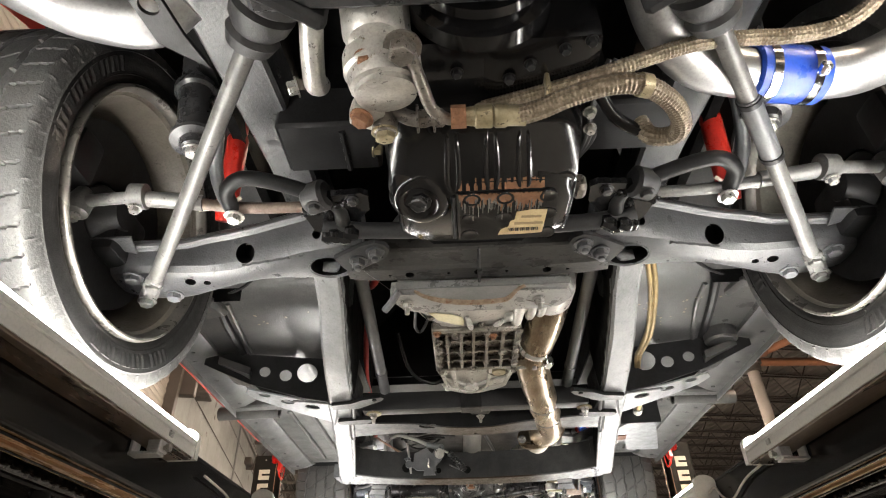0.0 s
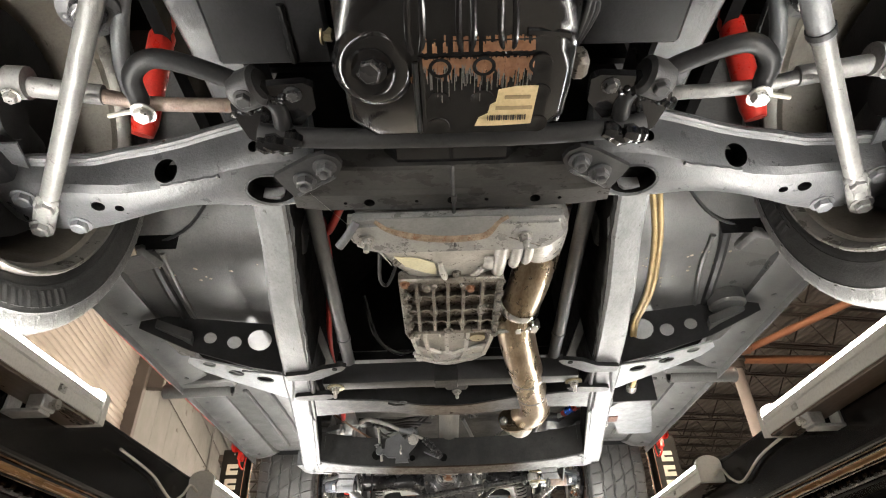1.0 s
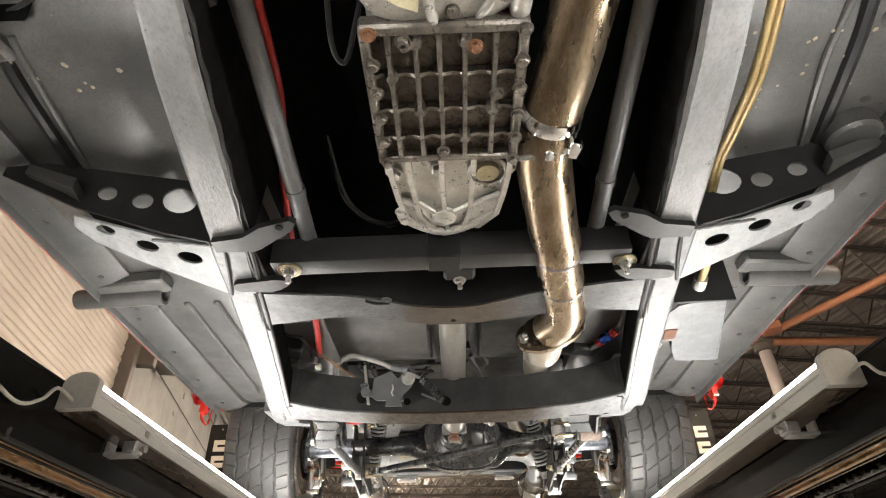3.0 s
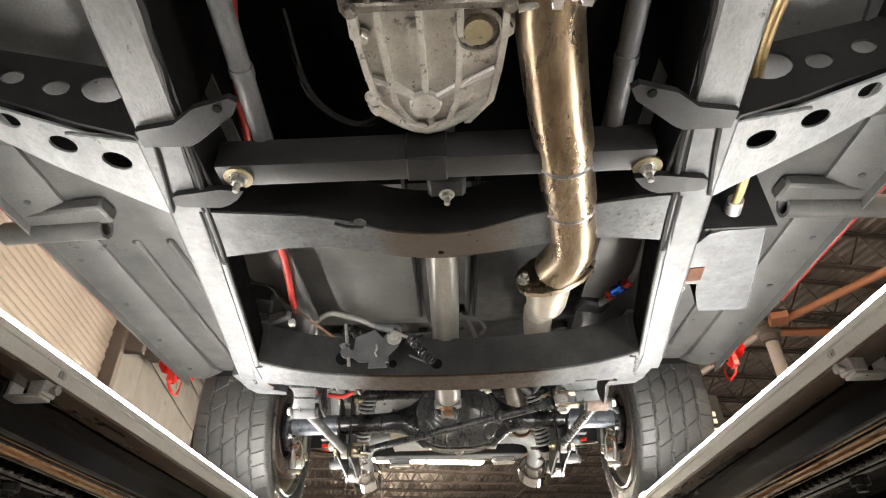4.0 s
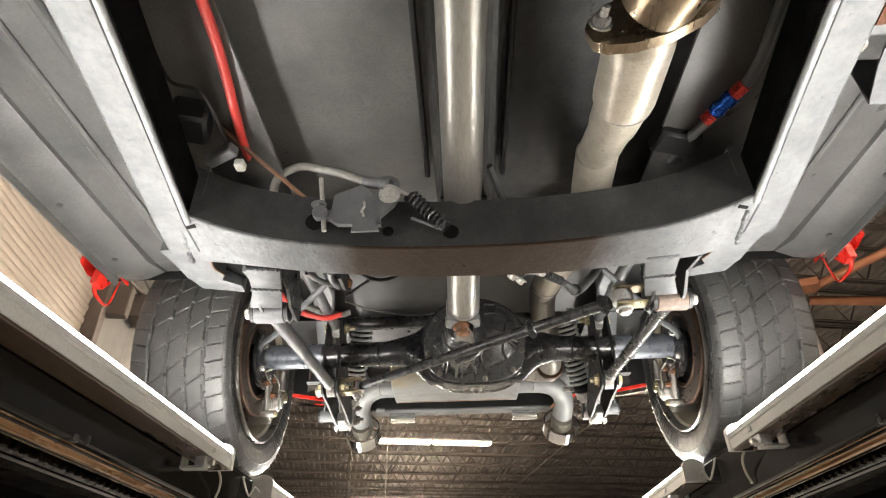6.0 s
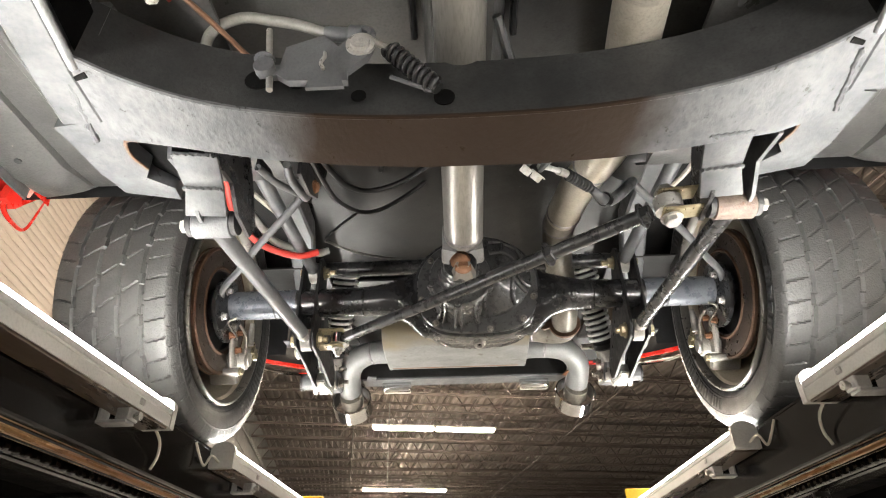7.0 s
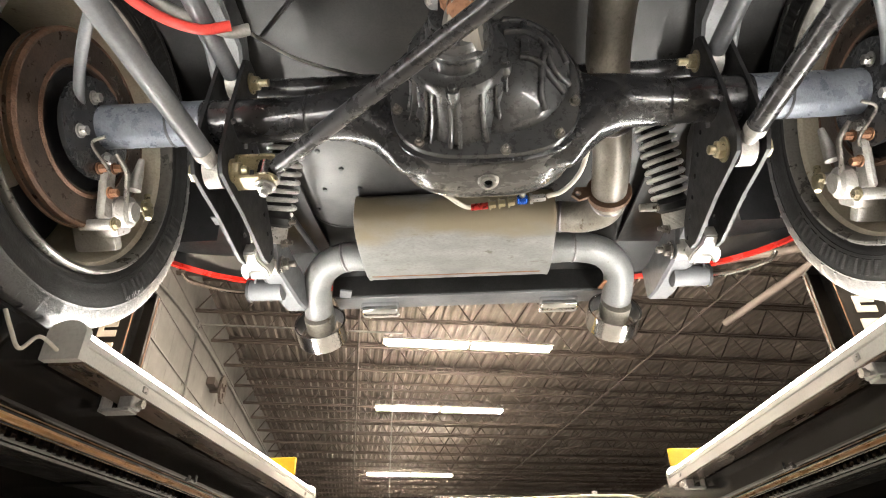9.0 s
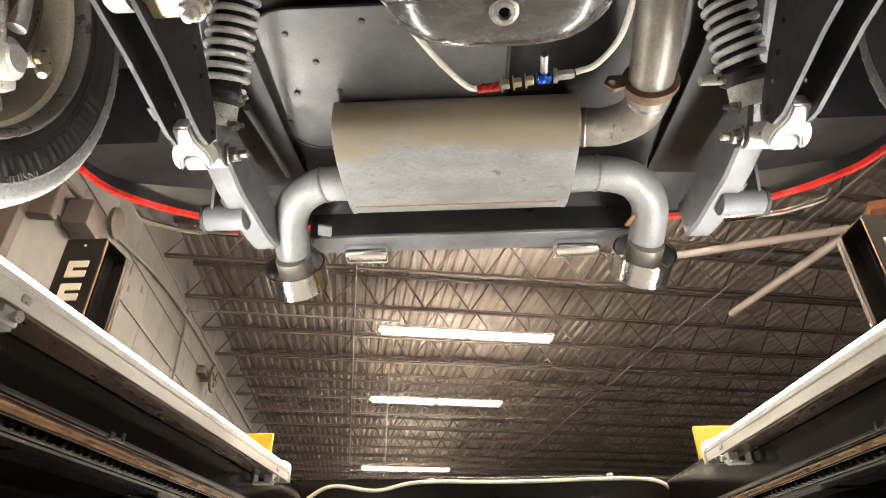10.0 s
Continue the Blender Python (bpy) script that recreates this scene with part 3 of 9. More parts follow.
building("conduit", pipe([(WALL_U + 0.03, 7.75, 4.3), (WALL_U + 0.03, 9.6, 4.62), (WALL_U + 0.03, 12.5, 4.74), (WALL_U + 0.03, 20, 4.76)], 0.02, 8, 3), WALL_PAINT, "thin painted electrical conduit on the wall", "conduit", "object")
building("conduit", rod((1.05, 13.1, 1.4), (1.05, 13.1, 4.92), 0.01, 8), WALL_PAINT, "thin pale drop pipe from the roof", "conduit", "object")
random.seed(21)
for k in range(16):
    vv, zz = 7.6 + 6.5 * random.random(), 3.1 + 1.5 * random.random()
    building("wall_scar", box((WALL_U + 0.002, vv, zz), (0.004, 0.03 + 0.03 * random.random(), 0.04 + 0.12 * random.random() ** 2), None, 0.001), JOIST, "dark chipped scar in the wall paint", "wall scar", "object", "wall scars")

# corrugated deck
bm = bmesh.new()
u, PITCH = WALL_U - 0.3, 0.15
prof = []
while u < FAR_U + 0.3:
    prof += [(u, 0.0), (u + 0.05, 0.0), (u + 0.075, 0.04), (u + 0.125, 0.04)]
    u += PITCH
low = [[bm.verts.new((a, v, DECK_Z + h)) for a, h in prof] for v in (NEAR_V - 0.3, 0.0, 8.0, 16.0, FAR_V + 0.3)]
for r0, r1 in zip(low, low[1:]):
    for i in range(len(prof) - 1):
        bm.faces.new((r0[i], r0[i + 1], r1[i + 1], r1[i]))
g = bmesh.ops.extrude_face_region(bm, geom=list(bm.faces))
bmesh.ops.translate(bm, vec=(0, 0, 0.12), verts=[q for q in g["geom"] if isinstance(q, bmesh.types.BMVert)])
building("ceiling", bm, DECK_STEEL, "brownish corrugated steel roof deck on open joists", "ceiling")

# open-web joists
JOIST_STEP, JOIST_DEPTH = 1.08, 0.55


def joist_mesh():
    bm = bmesh.new()
    lo, hi = DECK_Z - JOIST_DEPTH, DECK_Z - 0.005
    L0, L1 = WALL_U + 0.005, FAR_U - 0.005
    for z in (lo + 0.025, hi - 0.025):
        for s in (-1, 1):
            box(((L0 + L1) / 2, s * 0.032, z), (L1 - L0, 0.05, 0.008), None, 0, bm)
            box(((L0 + L1) / 2, s * 0.009, z), (L1 - L0, 0.008, 0.05), None, 0, bm)
    n = int((L1 - L0) / 0.62)
    w = (L1 - L0) / n
    for i in range(n):
        a = L0 + w * i
        rod((a, 0, lo + 0.03), (a + w / 2, 0, hi - 0.03), 0.011, 6, bm)
        rod((a + w / 2, 0, hi - 0.03), (a + w, 0, lo + 0.03), 0.011, 6, bm)
    return mesh_of("roof_joist", bm, JOIST)


jm = joist_mesh()
v = 10.43 - 1.08 * 16
while v < FAR_V - 0.3:
    j = new("roof_joist", jm)
    j.matrix_basis = TURNED @ Matrix.Translation((0, v, 0))
    tagged(j, "dark open-web steel roof joist under the deck", "roof joist", "roof joists", "structure")
    v += JOIST_STEP
for u0 in (0.4, 5.2, 9.6):
    building("bridging", rod((u0, NEAR_V, DECK_Z - JOIST_DEPTH + 0.0), (u0, FAR_V, DECK_Z - JOIST_DEPTH + 0.0), 0.016, 8), JOIST, "thin steel bridging bar under the joists", "bridging", "object", "bridging bars")


def strip_lamp(u0, v0, z=4.5):
    lamp = thing("ceiling_light", TURNED @ Vector((u0, v0, z)), "long twin-tube warm fluorescent strip light, switched on", "ceiling light", "roof lights")
    lamp.matrix_basis = TURNED @ Matrix.Translation((u0, v0, z))
    made = []
    tray = loft([[(a, -0.088, 0.024), (a, -0.05, 0.07), (a, 0.05, 0.07), (a, 0.088, 0.024), (a, 0.085, 0.02), (a, 0.045, 0.06), (a, -0.045, 0.06), (a, -0.085, 0.02)] for a in (-1.24, 1.24)])
    box((0, 0, 0.02), (0.05, 0.2, 0.06), None, 0.004, tray)
    made.append(("reflector", tray, BATTEN))
    for s in (-1, 1):
        for y in (-0.07, 0.07):
            made.append(("tube", rod((s * 0.045, y, 0.0), (s * 1.2, y, 0.0), 0.019, 12), TUBE_GLOW))
        made.append(("hanger", rod((s * 0.9, 0, 0.06), (s * 0.9, 0, DECK_Z - JOIST_DEPTH - z + 0.03), 0.004, 6), JOIST))
    for nm, bm, mt in made:
        o = new(nm, mesh_of(nm, bm, mt))
        o.parent = lamp
    return lamp


first = strip_lamp(2.0, 10.5, 4.6)
for k in (-4, -3, -2, -1, 1, 3, 5):
    copy_thing(first, TURNED @ Matrix.Translation((2.0, 10.5 + 3.24 * k, 4.6)))

# red-oxide column with braces
CX, CY = 4.22, 8.5
col = thing("steel_column", (CX, CY, 0), "beige steel column with beige and red-oxide roof braces", "steel column")
part("shaft", lathe([(0, 0.08), (4.66, 0.08)], (CX, CY, 0), UP, 20), PIPE_BEIGE, col)
part("cap", lathe([(0, 0.085), (0.01, 0.12), (0.1, 0.125), (0.12, 0.15), (0.17, 0.15), (0.19, 0.1), (0.22, 0.1)], (CX, CY, 4.64), UP, 24), JOIST, col, "dark round column cap")
part("gusset", box((CX + 0.02, CY - 0.3, 4.84), (0.22, 0.26, 0.1), Matrix.Rotation(radians(-20), 3, "Z"), 0.01), ORANGE_STEEL, col, "red-oxide gusset")
part("brace", rod((CX + 0.08, CY - 0.2, 4.84), (CX + 2.4, CY - 4.4, 4.86), 0.05, 10), ORANGE_STEEL, col, "red-oxide diagonal brace")
part("brace", rod((CX, CY, 4.8), (CX + 3.2, CY + 0.35, 4.86), 0.06, 10), ORANGE_STEEL, col, "red-oxide strut")
part("brace", rod((CX - 0.1, CY + 0.05, 4.84), (2.1, 9.2, 4.88), 0.045, 10), PIPE_BEIGE, col, "beige diagonal brace")
part("brace", rod((CX - 0.06, CY + 0.08, 4.82), (3.7, 10.8, 4.88), 0.05, 10), PIPE_BEIGE, col, "beige diagonal brace")

# ---- four-post lift ----
RUN_Z, RUN_IN, RUN_OUT, RUN_Y0, RUN_Y1 = 1.711, 0.585, 1.06, -0.9, 5.0


def toothed_bar(s, x, w, y0, y1, z, pitch=0.026):
    """A lock bar with square notches along its lower edge."""
    verts, n = [], int((y1 - y0) / pitch)
    for k in range(n):
        for f, h in ((0.0, 0.0), (0.5, 0.0), (0.5, 0.014), (1.0, 0.014)):
            verts.append((y0 + pitch * (k + f), z + h))
    bm = bmesh.new()
    a = [bm.verts.new((s * x, y, q)) for y, q in verts]
    b = [bm.verts.new((s * (x + w), y, q)) for y, q in verts]
    c = [bm.verts.new((s * x, y, z + 0.03)) for y, q in verts]
    for i in range(len(verts) - 1):
        bm.faces.new((a[i], a[i + 1], b[i + 1], b[i]))
        bm.faces.new((a[i], a[i + 1], c[i + 1], c[i]))
    return bm


def runway(s):
    r = thing("lift_runway", (s * (RUN_IN + RUN_OUT) / 2, (RUN_Y0 + RUN_Y1) / 2, 1.58), "glossy black steel lift runway carrying the car's wheels", "lift runway", "lift runways")
    ym, L = (RUN_Y0 + RUN_Y1) / 2, RUN_Y1 - RUN_Y0
    part("deck", box((s * (RUN_IN + RUN_OUT) / 2, ym, RUN_Z - 0.004), (RUN_OUT - RUN_IN, L, 0.008), None, 0.002), LIFT_BLACK, r)
    # inner side plate with a rolled lower lip that turns outwards
    lip = [(0, 1.703), (0.006, 1.703), (0.006, 1.612), (0.016, 1.609), (0.016, 1.604), (0.006, 1.603), (0.002, 1.604), (0.0, 1.607)]
    part("inner_channel", loft([[(s * (RUN_IN + a), y, z) for a, z in lip] for y in (RUN_Y0, RUN_Y1)]), LIFT_BLACK, r, "", 0.2)
    part("outer_channel", loft([[(s * (RUN_OUT - a), y, z) for a, z in lip] for y in (RUN_Y0, RUN_Y1)]), LIFT_BLACK, r)
    # angle that the jack runs on, its upstand and a narrow strip beside it, brown as painted reflections
    ang = [(0.02, 1.611), (0.054, 1.608), (0.054, 1.603), (0.058, 1.603), (0.058, 1.622), (0.02, 1.618)]
    part("jack_track", loft([[(s * (RUN_IN + a), y, z) for a, z in ang] for y in (RUN_Y0 + 0.05, RUN_Y1 - 0.05)]), RUNWAY_REFLECTION, r, "jack track, brown as a painted reflection", 0.2)
    part("track_edge", rod((s * (RUN_IN + 0.038), RUN_Y0 + 0.05, 1.6085), (s * (RUN_IN + 0.038), RUN_Y1 - 0.05, 1.6085), 0.003, 6), LIFT_BLACK, r)
    part("track_strip", box((s * (RUN_IN + 0.095), ym, 1.621), (0.05, L - 0.1, 0.006), None, 0.002), RUNWAY_REFLECTION, r, "strip beside the track, brown as a painted reflection")
    part("track_edge", rod((s * (RUN_IN + 0.108), RUN_Y0 + 0.05, 1.6175), (s * (RUN_IN + 0.108), RUN_Y1 - 0.05, 1.6175), 0.0025, 6), LIFT_BLACK, r)
    part("lock_bar", toothed_bar(s, RUN_IN + 0.135, 0.012, RUN_Y0 + 0.1, RUN_Y1 - 0.1, 1.612), LIFT_BLACK, r, "black notched lock bar")
    part("inner_beam", box((s * (RUN_IN + 0.235), ym, 1.645), (0.05, L - 0.1, 0.05), None, 0.004), LIFT_BLACK, r)
    for k in range(10):
        part("cross_rib", box((s * (RUN_IN + RUN_OUT) / 2, RUN_Y0 + 0.3 + 0.6 * k, 1.676), (RUN_OUT - RUN_IN - 0.03, 0.04, 0.05), None, 0.003), LIFT_BLACK, r)
    # Black sheet painting the shade inside the open runway.
    part("belly_shade", box((s * 0.96, ym, 1.66), (0.19, L - 0.02, 0.006), None, 0.001), VOID, r, "runway hollow with its shade painted black")
    # Skirt added to hide the brighter wall below the runway's outer edge.
    part("masking_skirt", box((s * (RUN_OUT - 0.004), ym, 1.53), (0.008, L, 0.16), None, 0.002), LIFT_BLACK, r)
    # spliced joints in the lip, lift cable and its pulley screws inside
    for y in (0.42, 1.72, 2.62, 3.9):
        part("splice", box((s * (RUN_IN + 0.003), y, 1.607), (0.008, 0.016, 0.012), None, 0.002), DARK_GREY, r)
        part("splice", box((s * (RUN_IN + 0.001), y + 0.03, 1.611), (0.006, 0.008, 0.014), None, 0.002), DARK_GREY, r)
    part("lift_cable", rod((s * (RUN_IN + 0.185), RUN_Y0 + 0.1, 1.625), (s * (RUN_IN + 0.185), RUN_Y1 - 0.1, 1.625), 0.006, 8), DARK_GREY, r, "dark greasy lift cable")
    for y in (1.35, 2.35, 2.48, 3.6):
        part("pulley_nut", lathe([(0, 0.018), (0.012, 0.018), (0.012, 0.010), (0.024, 0.010)], (s * (RUN_IN + 0.225), y, 1.62), DOWN, 14), DARK_GREY, r)
    part("stop_plate", box((s * 0.83, RUN_Y1 + 0.004, 1.785), (0.26, 0.012, 0.19), None, 0.004), YELLOW, r, "yellow painted wheel stop plate")
    part("stop_brace", box((s * 0.9, RUN_Y1 - 0.045, 1.76), (0.012, 0.09, 0.1), None, 0.003), YELLOW, r, "yellow painted stop brace")
    return r


for s in (-1, 1):
    runway(s)


def lift_post(x, y):
    """A folded channel, open towards the runways: front, back and outer side, with narrow return lips."""
    p = thing("lift_post", (x, y, 0), "black lift post with cream lettering down its face", "lift post", "lift posts")
    q = 1 if x < 0 else -1
    ring = [(-0.085, -0.1), (0.085, -0.1), (0.085, -0.085), (0.077, -0.085), (0.077, -0.092), (-0.077, -0.092), (-0.077, 0.092), (0.077, 0.092), (0.077, 0.06), (0.085, 0.06), (0.085, 0.1), (-0.085, 0.1)]
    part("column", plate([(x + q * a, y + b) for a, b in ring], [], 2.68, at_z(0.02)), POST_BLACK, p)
    part("base_plate", box((x, y, 0.01), (0.34, 0.36, 0.02), None, 0.003), LIFT_BLACK, p)
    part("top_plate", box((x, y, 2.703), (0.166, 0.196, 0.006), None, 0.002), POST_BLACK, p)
    # Takes the near-black hollow tone, painting shade into the post's open side.
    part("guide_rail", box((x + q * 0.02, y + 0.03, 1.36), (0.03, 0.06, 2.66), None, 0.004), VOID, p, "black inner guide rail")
    for b, w in ((-0.092, 0.004), (0.08, 0.004)):
        part("worn_edge", box((x + q * 0.0865, y + b, 1.36), (0.003, w, 2.66), None, 0.0008), RUST, p, "bronze worn edge")
    for k in range(6):
        z = 2.56 - 0.105 * k
        part("letter_bar", box((x, y - 0.102, z + 0.02), (0.085, 0.005, 0.03), None, 0.001), LETTER, p, "cream block of lettering")
        part("letter_bar", box((x, y - 0.102, z - 0.026), (0.085, 0.005, 0.03), None, 0.001), LETTER, p, "cream block of lettering")
        part("letter_bar", box((x - 0.03, y - 0.102, z - 0.003), (0.024, 0.005, 0.02), None, 0.001), LETTER, p, "cream block of lettering")
    part("rivet", lathe([(0, 0.006), (0.003, 0.004)], (x, y - 0.1, 2.67), (0, -1, 0), 10), BOLT_STEEL, p)
    return p


lift_post(-1.62, 5.12)
lift_post(1.64, 5.12)
beam = thing("lift_crossbeam", (0, 5.2, 1.6), "black lift crossbeam with a pale cable along it", "lift crossbeam")
part("box_beam", box((0, 5.14, 1.665), (3.1, 0.16, 0.15), None, 0.01), LIFT_BLACK, beam)
part("cable", pipe([(-0.6, 5.05, 1.66), (-0.5, 5.052, 1.715), (-0.35, 5.052, 1.70), (-0.2, 5.052, 1.725), (0.1, 5.052, 1.722), (0.45, 5.052, 1.728), (0.58, 5.052, 1.715), (0.63, 5.05, 1.66)], 0.006, 8), CREAM_HOSE, beam, "cream cable clipped to the beam")
part("clip", box((0.42, 5.055, 1.735), (0.02, 0.014, 0.02), None, 0.003), GALV, beam)


def led_batten(s, y0, L):
    """A slim strip light on the runway's inner edge: channel body, domed diffuser, end caps, two clamps."""
    xi, zb = 0.532, 1.668
    b = thing("led_batten", (s * 0.56, y0 + L / 2, zb), "slim off-white LED strip light clamped to the runway, on", "strip light", "runway strip lights")
    body = [(xi, zb), (xi + 0.05, zb), (xi + 0.05, zb + 0.034), (xi + 0.004, zb + 0.034), (xi + 0.0, zb + 0.031), (xi + 0.0, zb + 0.022), (xi + 0.0025, zb + 0.020), (xi + 0.0, zb + 0.018)]
    part("body", loft([[(s * x, y, z) for x, z in body] for y in (y0, y0 + L)]), BATTEN, b)
    part("back_channel", box((s * (xi + 0.0255), y0 + L / 2, zb - 0.002), (0.048, L - 0.02, 0.005), None, 0.001), TRAY_REFLECTION, b, "back channel in the brown of a painted reflection")
    dome = [(xi + 0.0245 - 0.0242 * math.cos(a), zb + 0.034 + 0.011 * math.sin(a)) for a in (math.pi * k / 10 for k in range(11))]
    part("diffuser", loft([[(s * x, y, z) for x, z in dome] for y in (y0 + 0.004, y0 + L - 0.004)]), LED_GLOW, b, "glowing white diffuser")
    for y in (y0, y0 + L):
        cap = [(xi - 0.002, zb - 0.002), (xi + 0.052, zb - 0.002), (xi + 0.052, zb + 0.034)] + [(xi + 0.025 + 0.027 * math.cos(a), zb + 0.036 + 0.018 * math.sin(a)) for a in (math.pi * k / 10 for k in range(11))] + [(xi - 0.002, zb + 0.034)]
        part("end_cap", loft([[(s * x, q, z) for x, z in cap] for q in (y - 0.007, y + 0.007)]), BATTEN, b)
    for y in (y0 + 0.16, y0 + L - 0.12):
        c = part("clamp", box((s * (xi + 0.012), y, zb - 0.012), (0.022, 0.03, 0.02), None, 0.002), GALV, b, "galvanised beam clamp")
        box_bm = box((s * (xi + 0.03), y, zb - 0.024), (0.05, 0.026, 0.005), None, 0.001)
        box((s * (xi + 0.05), y, zb - 0.008), (0.005, 0.026, 0.034), None, 0.001, box_bm)
        part("bracket", box_bm, GALV, c)
        part("screw", lathe([(-0.02, 0.004), (0.0, 0.004), (0.0, 0.007), (0.006, 0.007)], (s * (xi - 0.004), y, zb - 0.014), (-s, 0, 0), 10), BOLT_STEEL, c)
        part("clip", box((s * (xi - 0.001), y + 0.01, zb + 0.012), (0.004, 0.014, 0.01), None, 0.001), BOLT_STEEL, b)
    return b


# The first batten on each side is added, unseen behind the walk's start.
for s, runs in ((-1, ((-1.5, 1.27), (0.065, 1.27), (1.825, 1.27), (3.405, 1.27))), (1, ((-1.38, 1.22), (0.28, 1.22), (1.825, 1.22), (3.35, 1.15)))):
    for y0, long in runs:
        led_batten(s, y0, long)
for s, y0, far in ((-1, 1.825, True), (1, 1.825, True), (-1, 3.405, False), (1, 3.35, False)):
    run = [(s * 0.576, y0 - 0.1, 1.645), (s * 0.576, y0 - 0.2, 1.668), (s * 0.572, y0 - 0.34, 1.675)] if far else [(s * 0.578, y0 - 0.075, 1.68), (s * 0.582, y0 - 0.09, 1.70)]
    solid("light_cord", pipe([(s * 0.562, y0 - 0.005, 1.678), (s * 0.566, y0 - 0.04, 1.684), (s * 0.57, y0 - 0.06, 1.66)] + run, 0.0026, 8), CREAM_HOSE, "cream mains cord between strip lights", "power cord", "light cords")
    if not far:
        q = y0 - 0.30
        solid("light_cord", pipe([(s * 0.562, q, 1.668), (s * 0.566, q + 0.03, 1.655), (s * 0.575, q + 0.05, 1.635), (s * 0.58, q + 0.045, 1.612)], 0.0026, 8), CREAM_HOSE, "cream mains cord hanging off a strip light", "power cord", "light cords")

# ---- the car: one thing on the lift, nose towards the start of the walk ----
car = thing("car", (0, 2.2, RUN_Z), "red sports car with a modified grey underside, raised on the lift", "car")
AXLE_F, AXLE_R, HUB_Z, TYRE_R, WHEEL_X = 1.06, 3.35, 2.025, 0.314, 0.697


def add(name, bm, material, label="", parent=None, angle=0.7):
    return part(name, bm, material, parent or car, label, angle)


# --- body shell underside ---
def shell_panel(grid, thick=0.006, bm=None):
    """A sheet panel from rows of points, thickened upwards."""
    bm = bm or bmesh.new()
    vs = [[bm.verts.new(p) for p in row] for row in grid]
    fs = []
    for a, b in zip(vs, vs[1:]):
        for i in range(len(a) - 1):
            fs.append(bm.faces.new((a[i], a[i + 1], b[i + 1], b[i])))
    g = bmesh.ops.extrude_face_region(bm, geom=fs)
    bmesh.ops.translate(bm, vec=(0, 0, thick), verts=[q for q in g["geom"] if isinstance(q, bmesh.types.BMVert)])
    return bm


for s in (-1, 1):
    # floor pan with pressed ribs, toe board rising at the front
    rows = []
    xs = [0.33, 0.38, 0.46, 0.475, 0.49, 0.505, 0.58, 0.66, 0.70, 0.735]
    for y, z in ((1.18, 2.46), (1.26, 2.36), (1.34, 2.24), (1.42, 2.13), (1.48, 2.085), (1.52, 2.072), (1.60, 2.066), (1.70, 2.062), (2.0, 2.06), (2.3, 2.06), (2.6, 2.062), (2.75, 2.064), (2.86, 2.068), (2.93, 2.08), (2.98, 2.12)):
        rows.append([(s * x, y, z + (0.009 if 0.47 < x < 0.50 and 1.6 < y < 2.8 else 0) + (0.006 if x > 0.72 else 0)) for x in xs])
    add("floor_pan", shell_panel(rows), PAN_GREY, "grey undercoated floor pan with pressed ribs")
    for x in (0.56, 0.63):
        for y0, y1 in ((2.2, 2.78),):
            add("floor_rib", box((s * x, (y0 + y1) / 2, 2.058), (0.018, y1 - y0, 0.012), None, 0.005), PAN_GREY)
    # sill box and its seam flange
    sill = [(0.70, 2.052), (0.735, 2.035), (0.775, 2.03), (0.786, 2.034), (0.80, 2.07), (0.81, 2.16), (0.80, 2.26), (0.72, 2.26), (0.70, 2.2)]
    tw = [(1.36, 0.06), (1.45, 0.01), (1.55, 0.0), (2.2, 0.0), (2.84, 0.0), (2.92, 0.02), (2.96, 0.06)]
    sl = add("sill", loft([[(s * x, y, min(z + dz, 2.28)) for x, z in sill] for y, dz in tw]), PAN_GREY, "grey undercoated sill box")
    part("seam_flange", box((s * 0.779, 2.2, 2.026), (0.004, 1.36, 0.024), None, 0.001), PAN_GREY, sl)
    part("painted_edge", box((s * 0.798, 2.2, 2.056), (0.006, 1.42, 0.03), Matrix.Rotation(s * radians(-14), 3, "Y"), 0.002), PINK_EDGE, sl, "dusty red painted lower edge")
    for k in range(7):
        part("drain_plug", lathe([(0, 0.007), (0.004, 0.006)], (s * (0.745 + 0.006 * (k % 2)), 1.66 + 0.19 * k, 2.036), DOWN, 10), SOFT_RUBBER, sl)
    # body side, seen only from inside the wheel arches
    side = []
    for y in [1.36 + 0.1 * k for k in range(17)]:
        side.append([(s * 0.803, y, 2.06), (s * 0.83, y, 2.2), (s * 0.845, y, 2.42), (s * 0.83, y, 2.62)])
    add("side_panel", shell_panel(side, 0.004), RED_PAINT, "red painted lower body side")
    # front wheel arch liner and rear wheel arch liner
    for yc, nm in ((AXLE_F, "front_arch"), (AXLE_R, "rear_arch")):
        rows = []
        for k in range(13):
            a = math.pi * (k / 12)
            rr = 0.40
            rows.append([(s * x, yc - rr * math.cos(a), 2.07 + rr * 0.98 * math.sin(a)) for x in (0.56, 0.62, 0.7, 0.8, 0.87)])
        # Front liner is darkened with the painted shade tone, rear one stays coat black.
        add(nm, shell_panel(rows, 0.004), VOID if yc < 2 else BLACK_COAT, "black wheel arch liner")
        fl = []
        for k in range(13):
            a = math.pi * (k / 12)
            fl.append([(s * x, yc - r * math.cos(a), 2.09 + r * 0.96 * math.sin(a)) for x, r in ((0.86, 0.40), (0.90, 0.385), (0.905, 0.40), (0.89, 0.46))])
        add("arch_flare", shell_panel(fl, 0.003), RED_PAINT, "red painted wheel arch flare")
    # red lip ahead of the rear wheel
    tip = add("arch_tip", plate([(2.928, 2.112), (2.955, 2.108), (2.984, 2.098), (2.966, 2.074), (2.945, 2.046), (2.916, 2.05), (2.918, 2.08)], [], 0.016, at_x(s * 0.862 - 0.006)), RED_PAINT, "bright red lower tip of the arch flare")
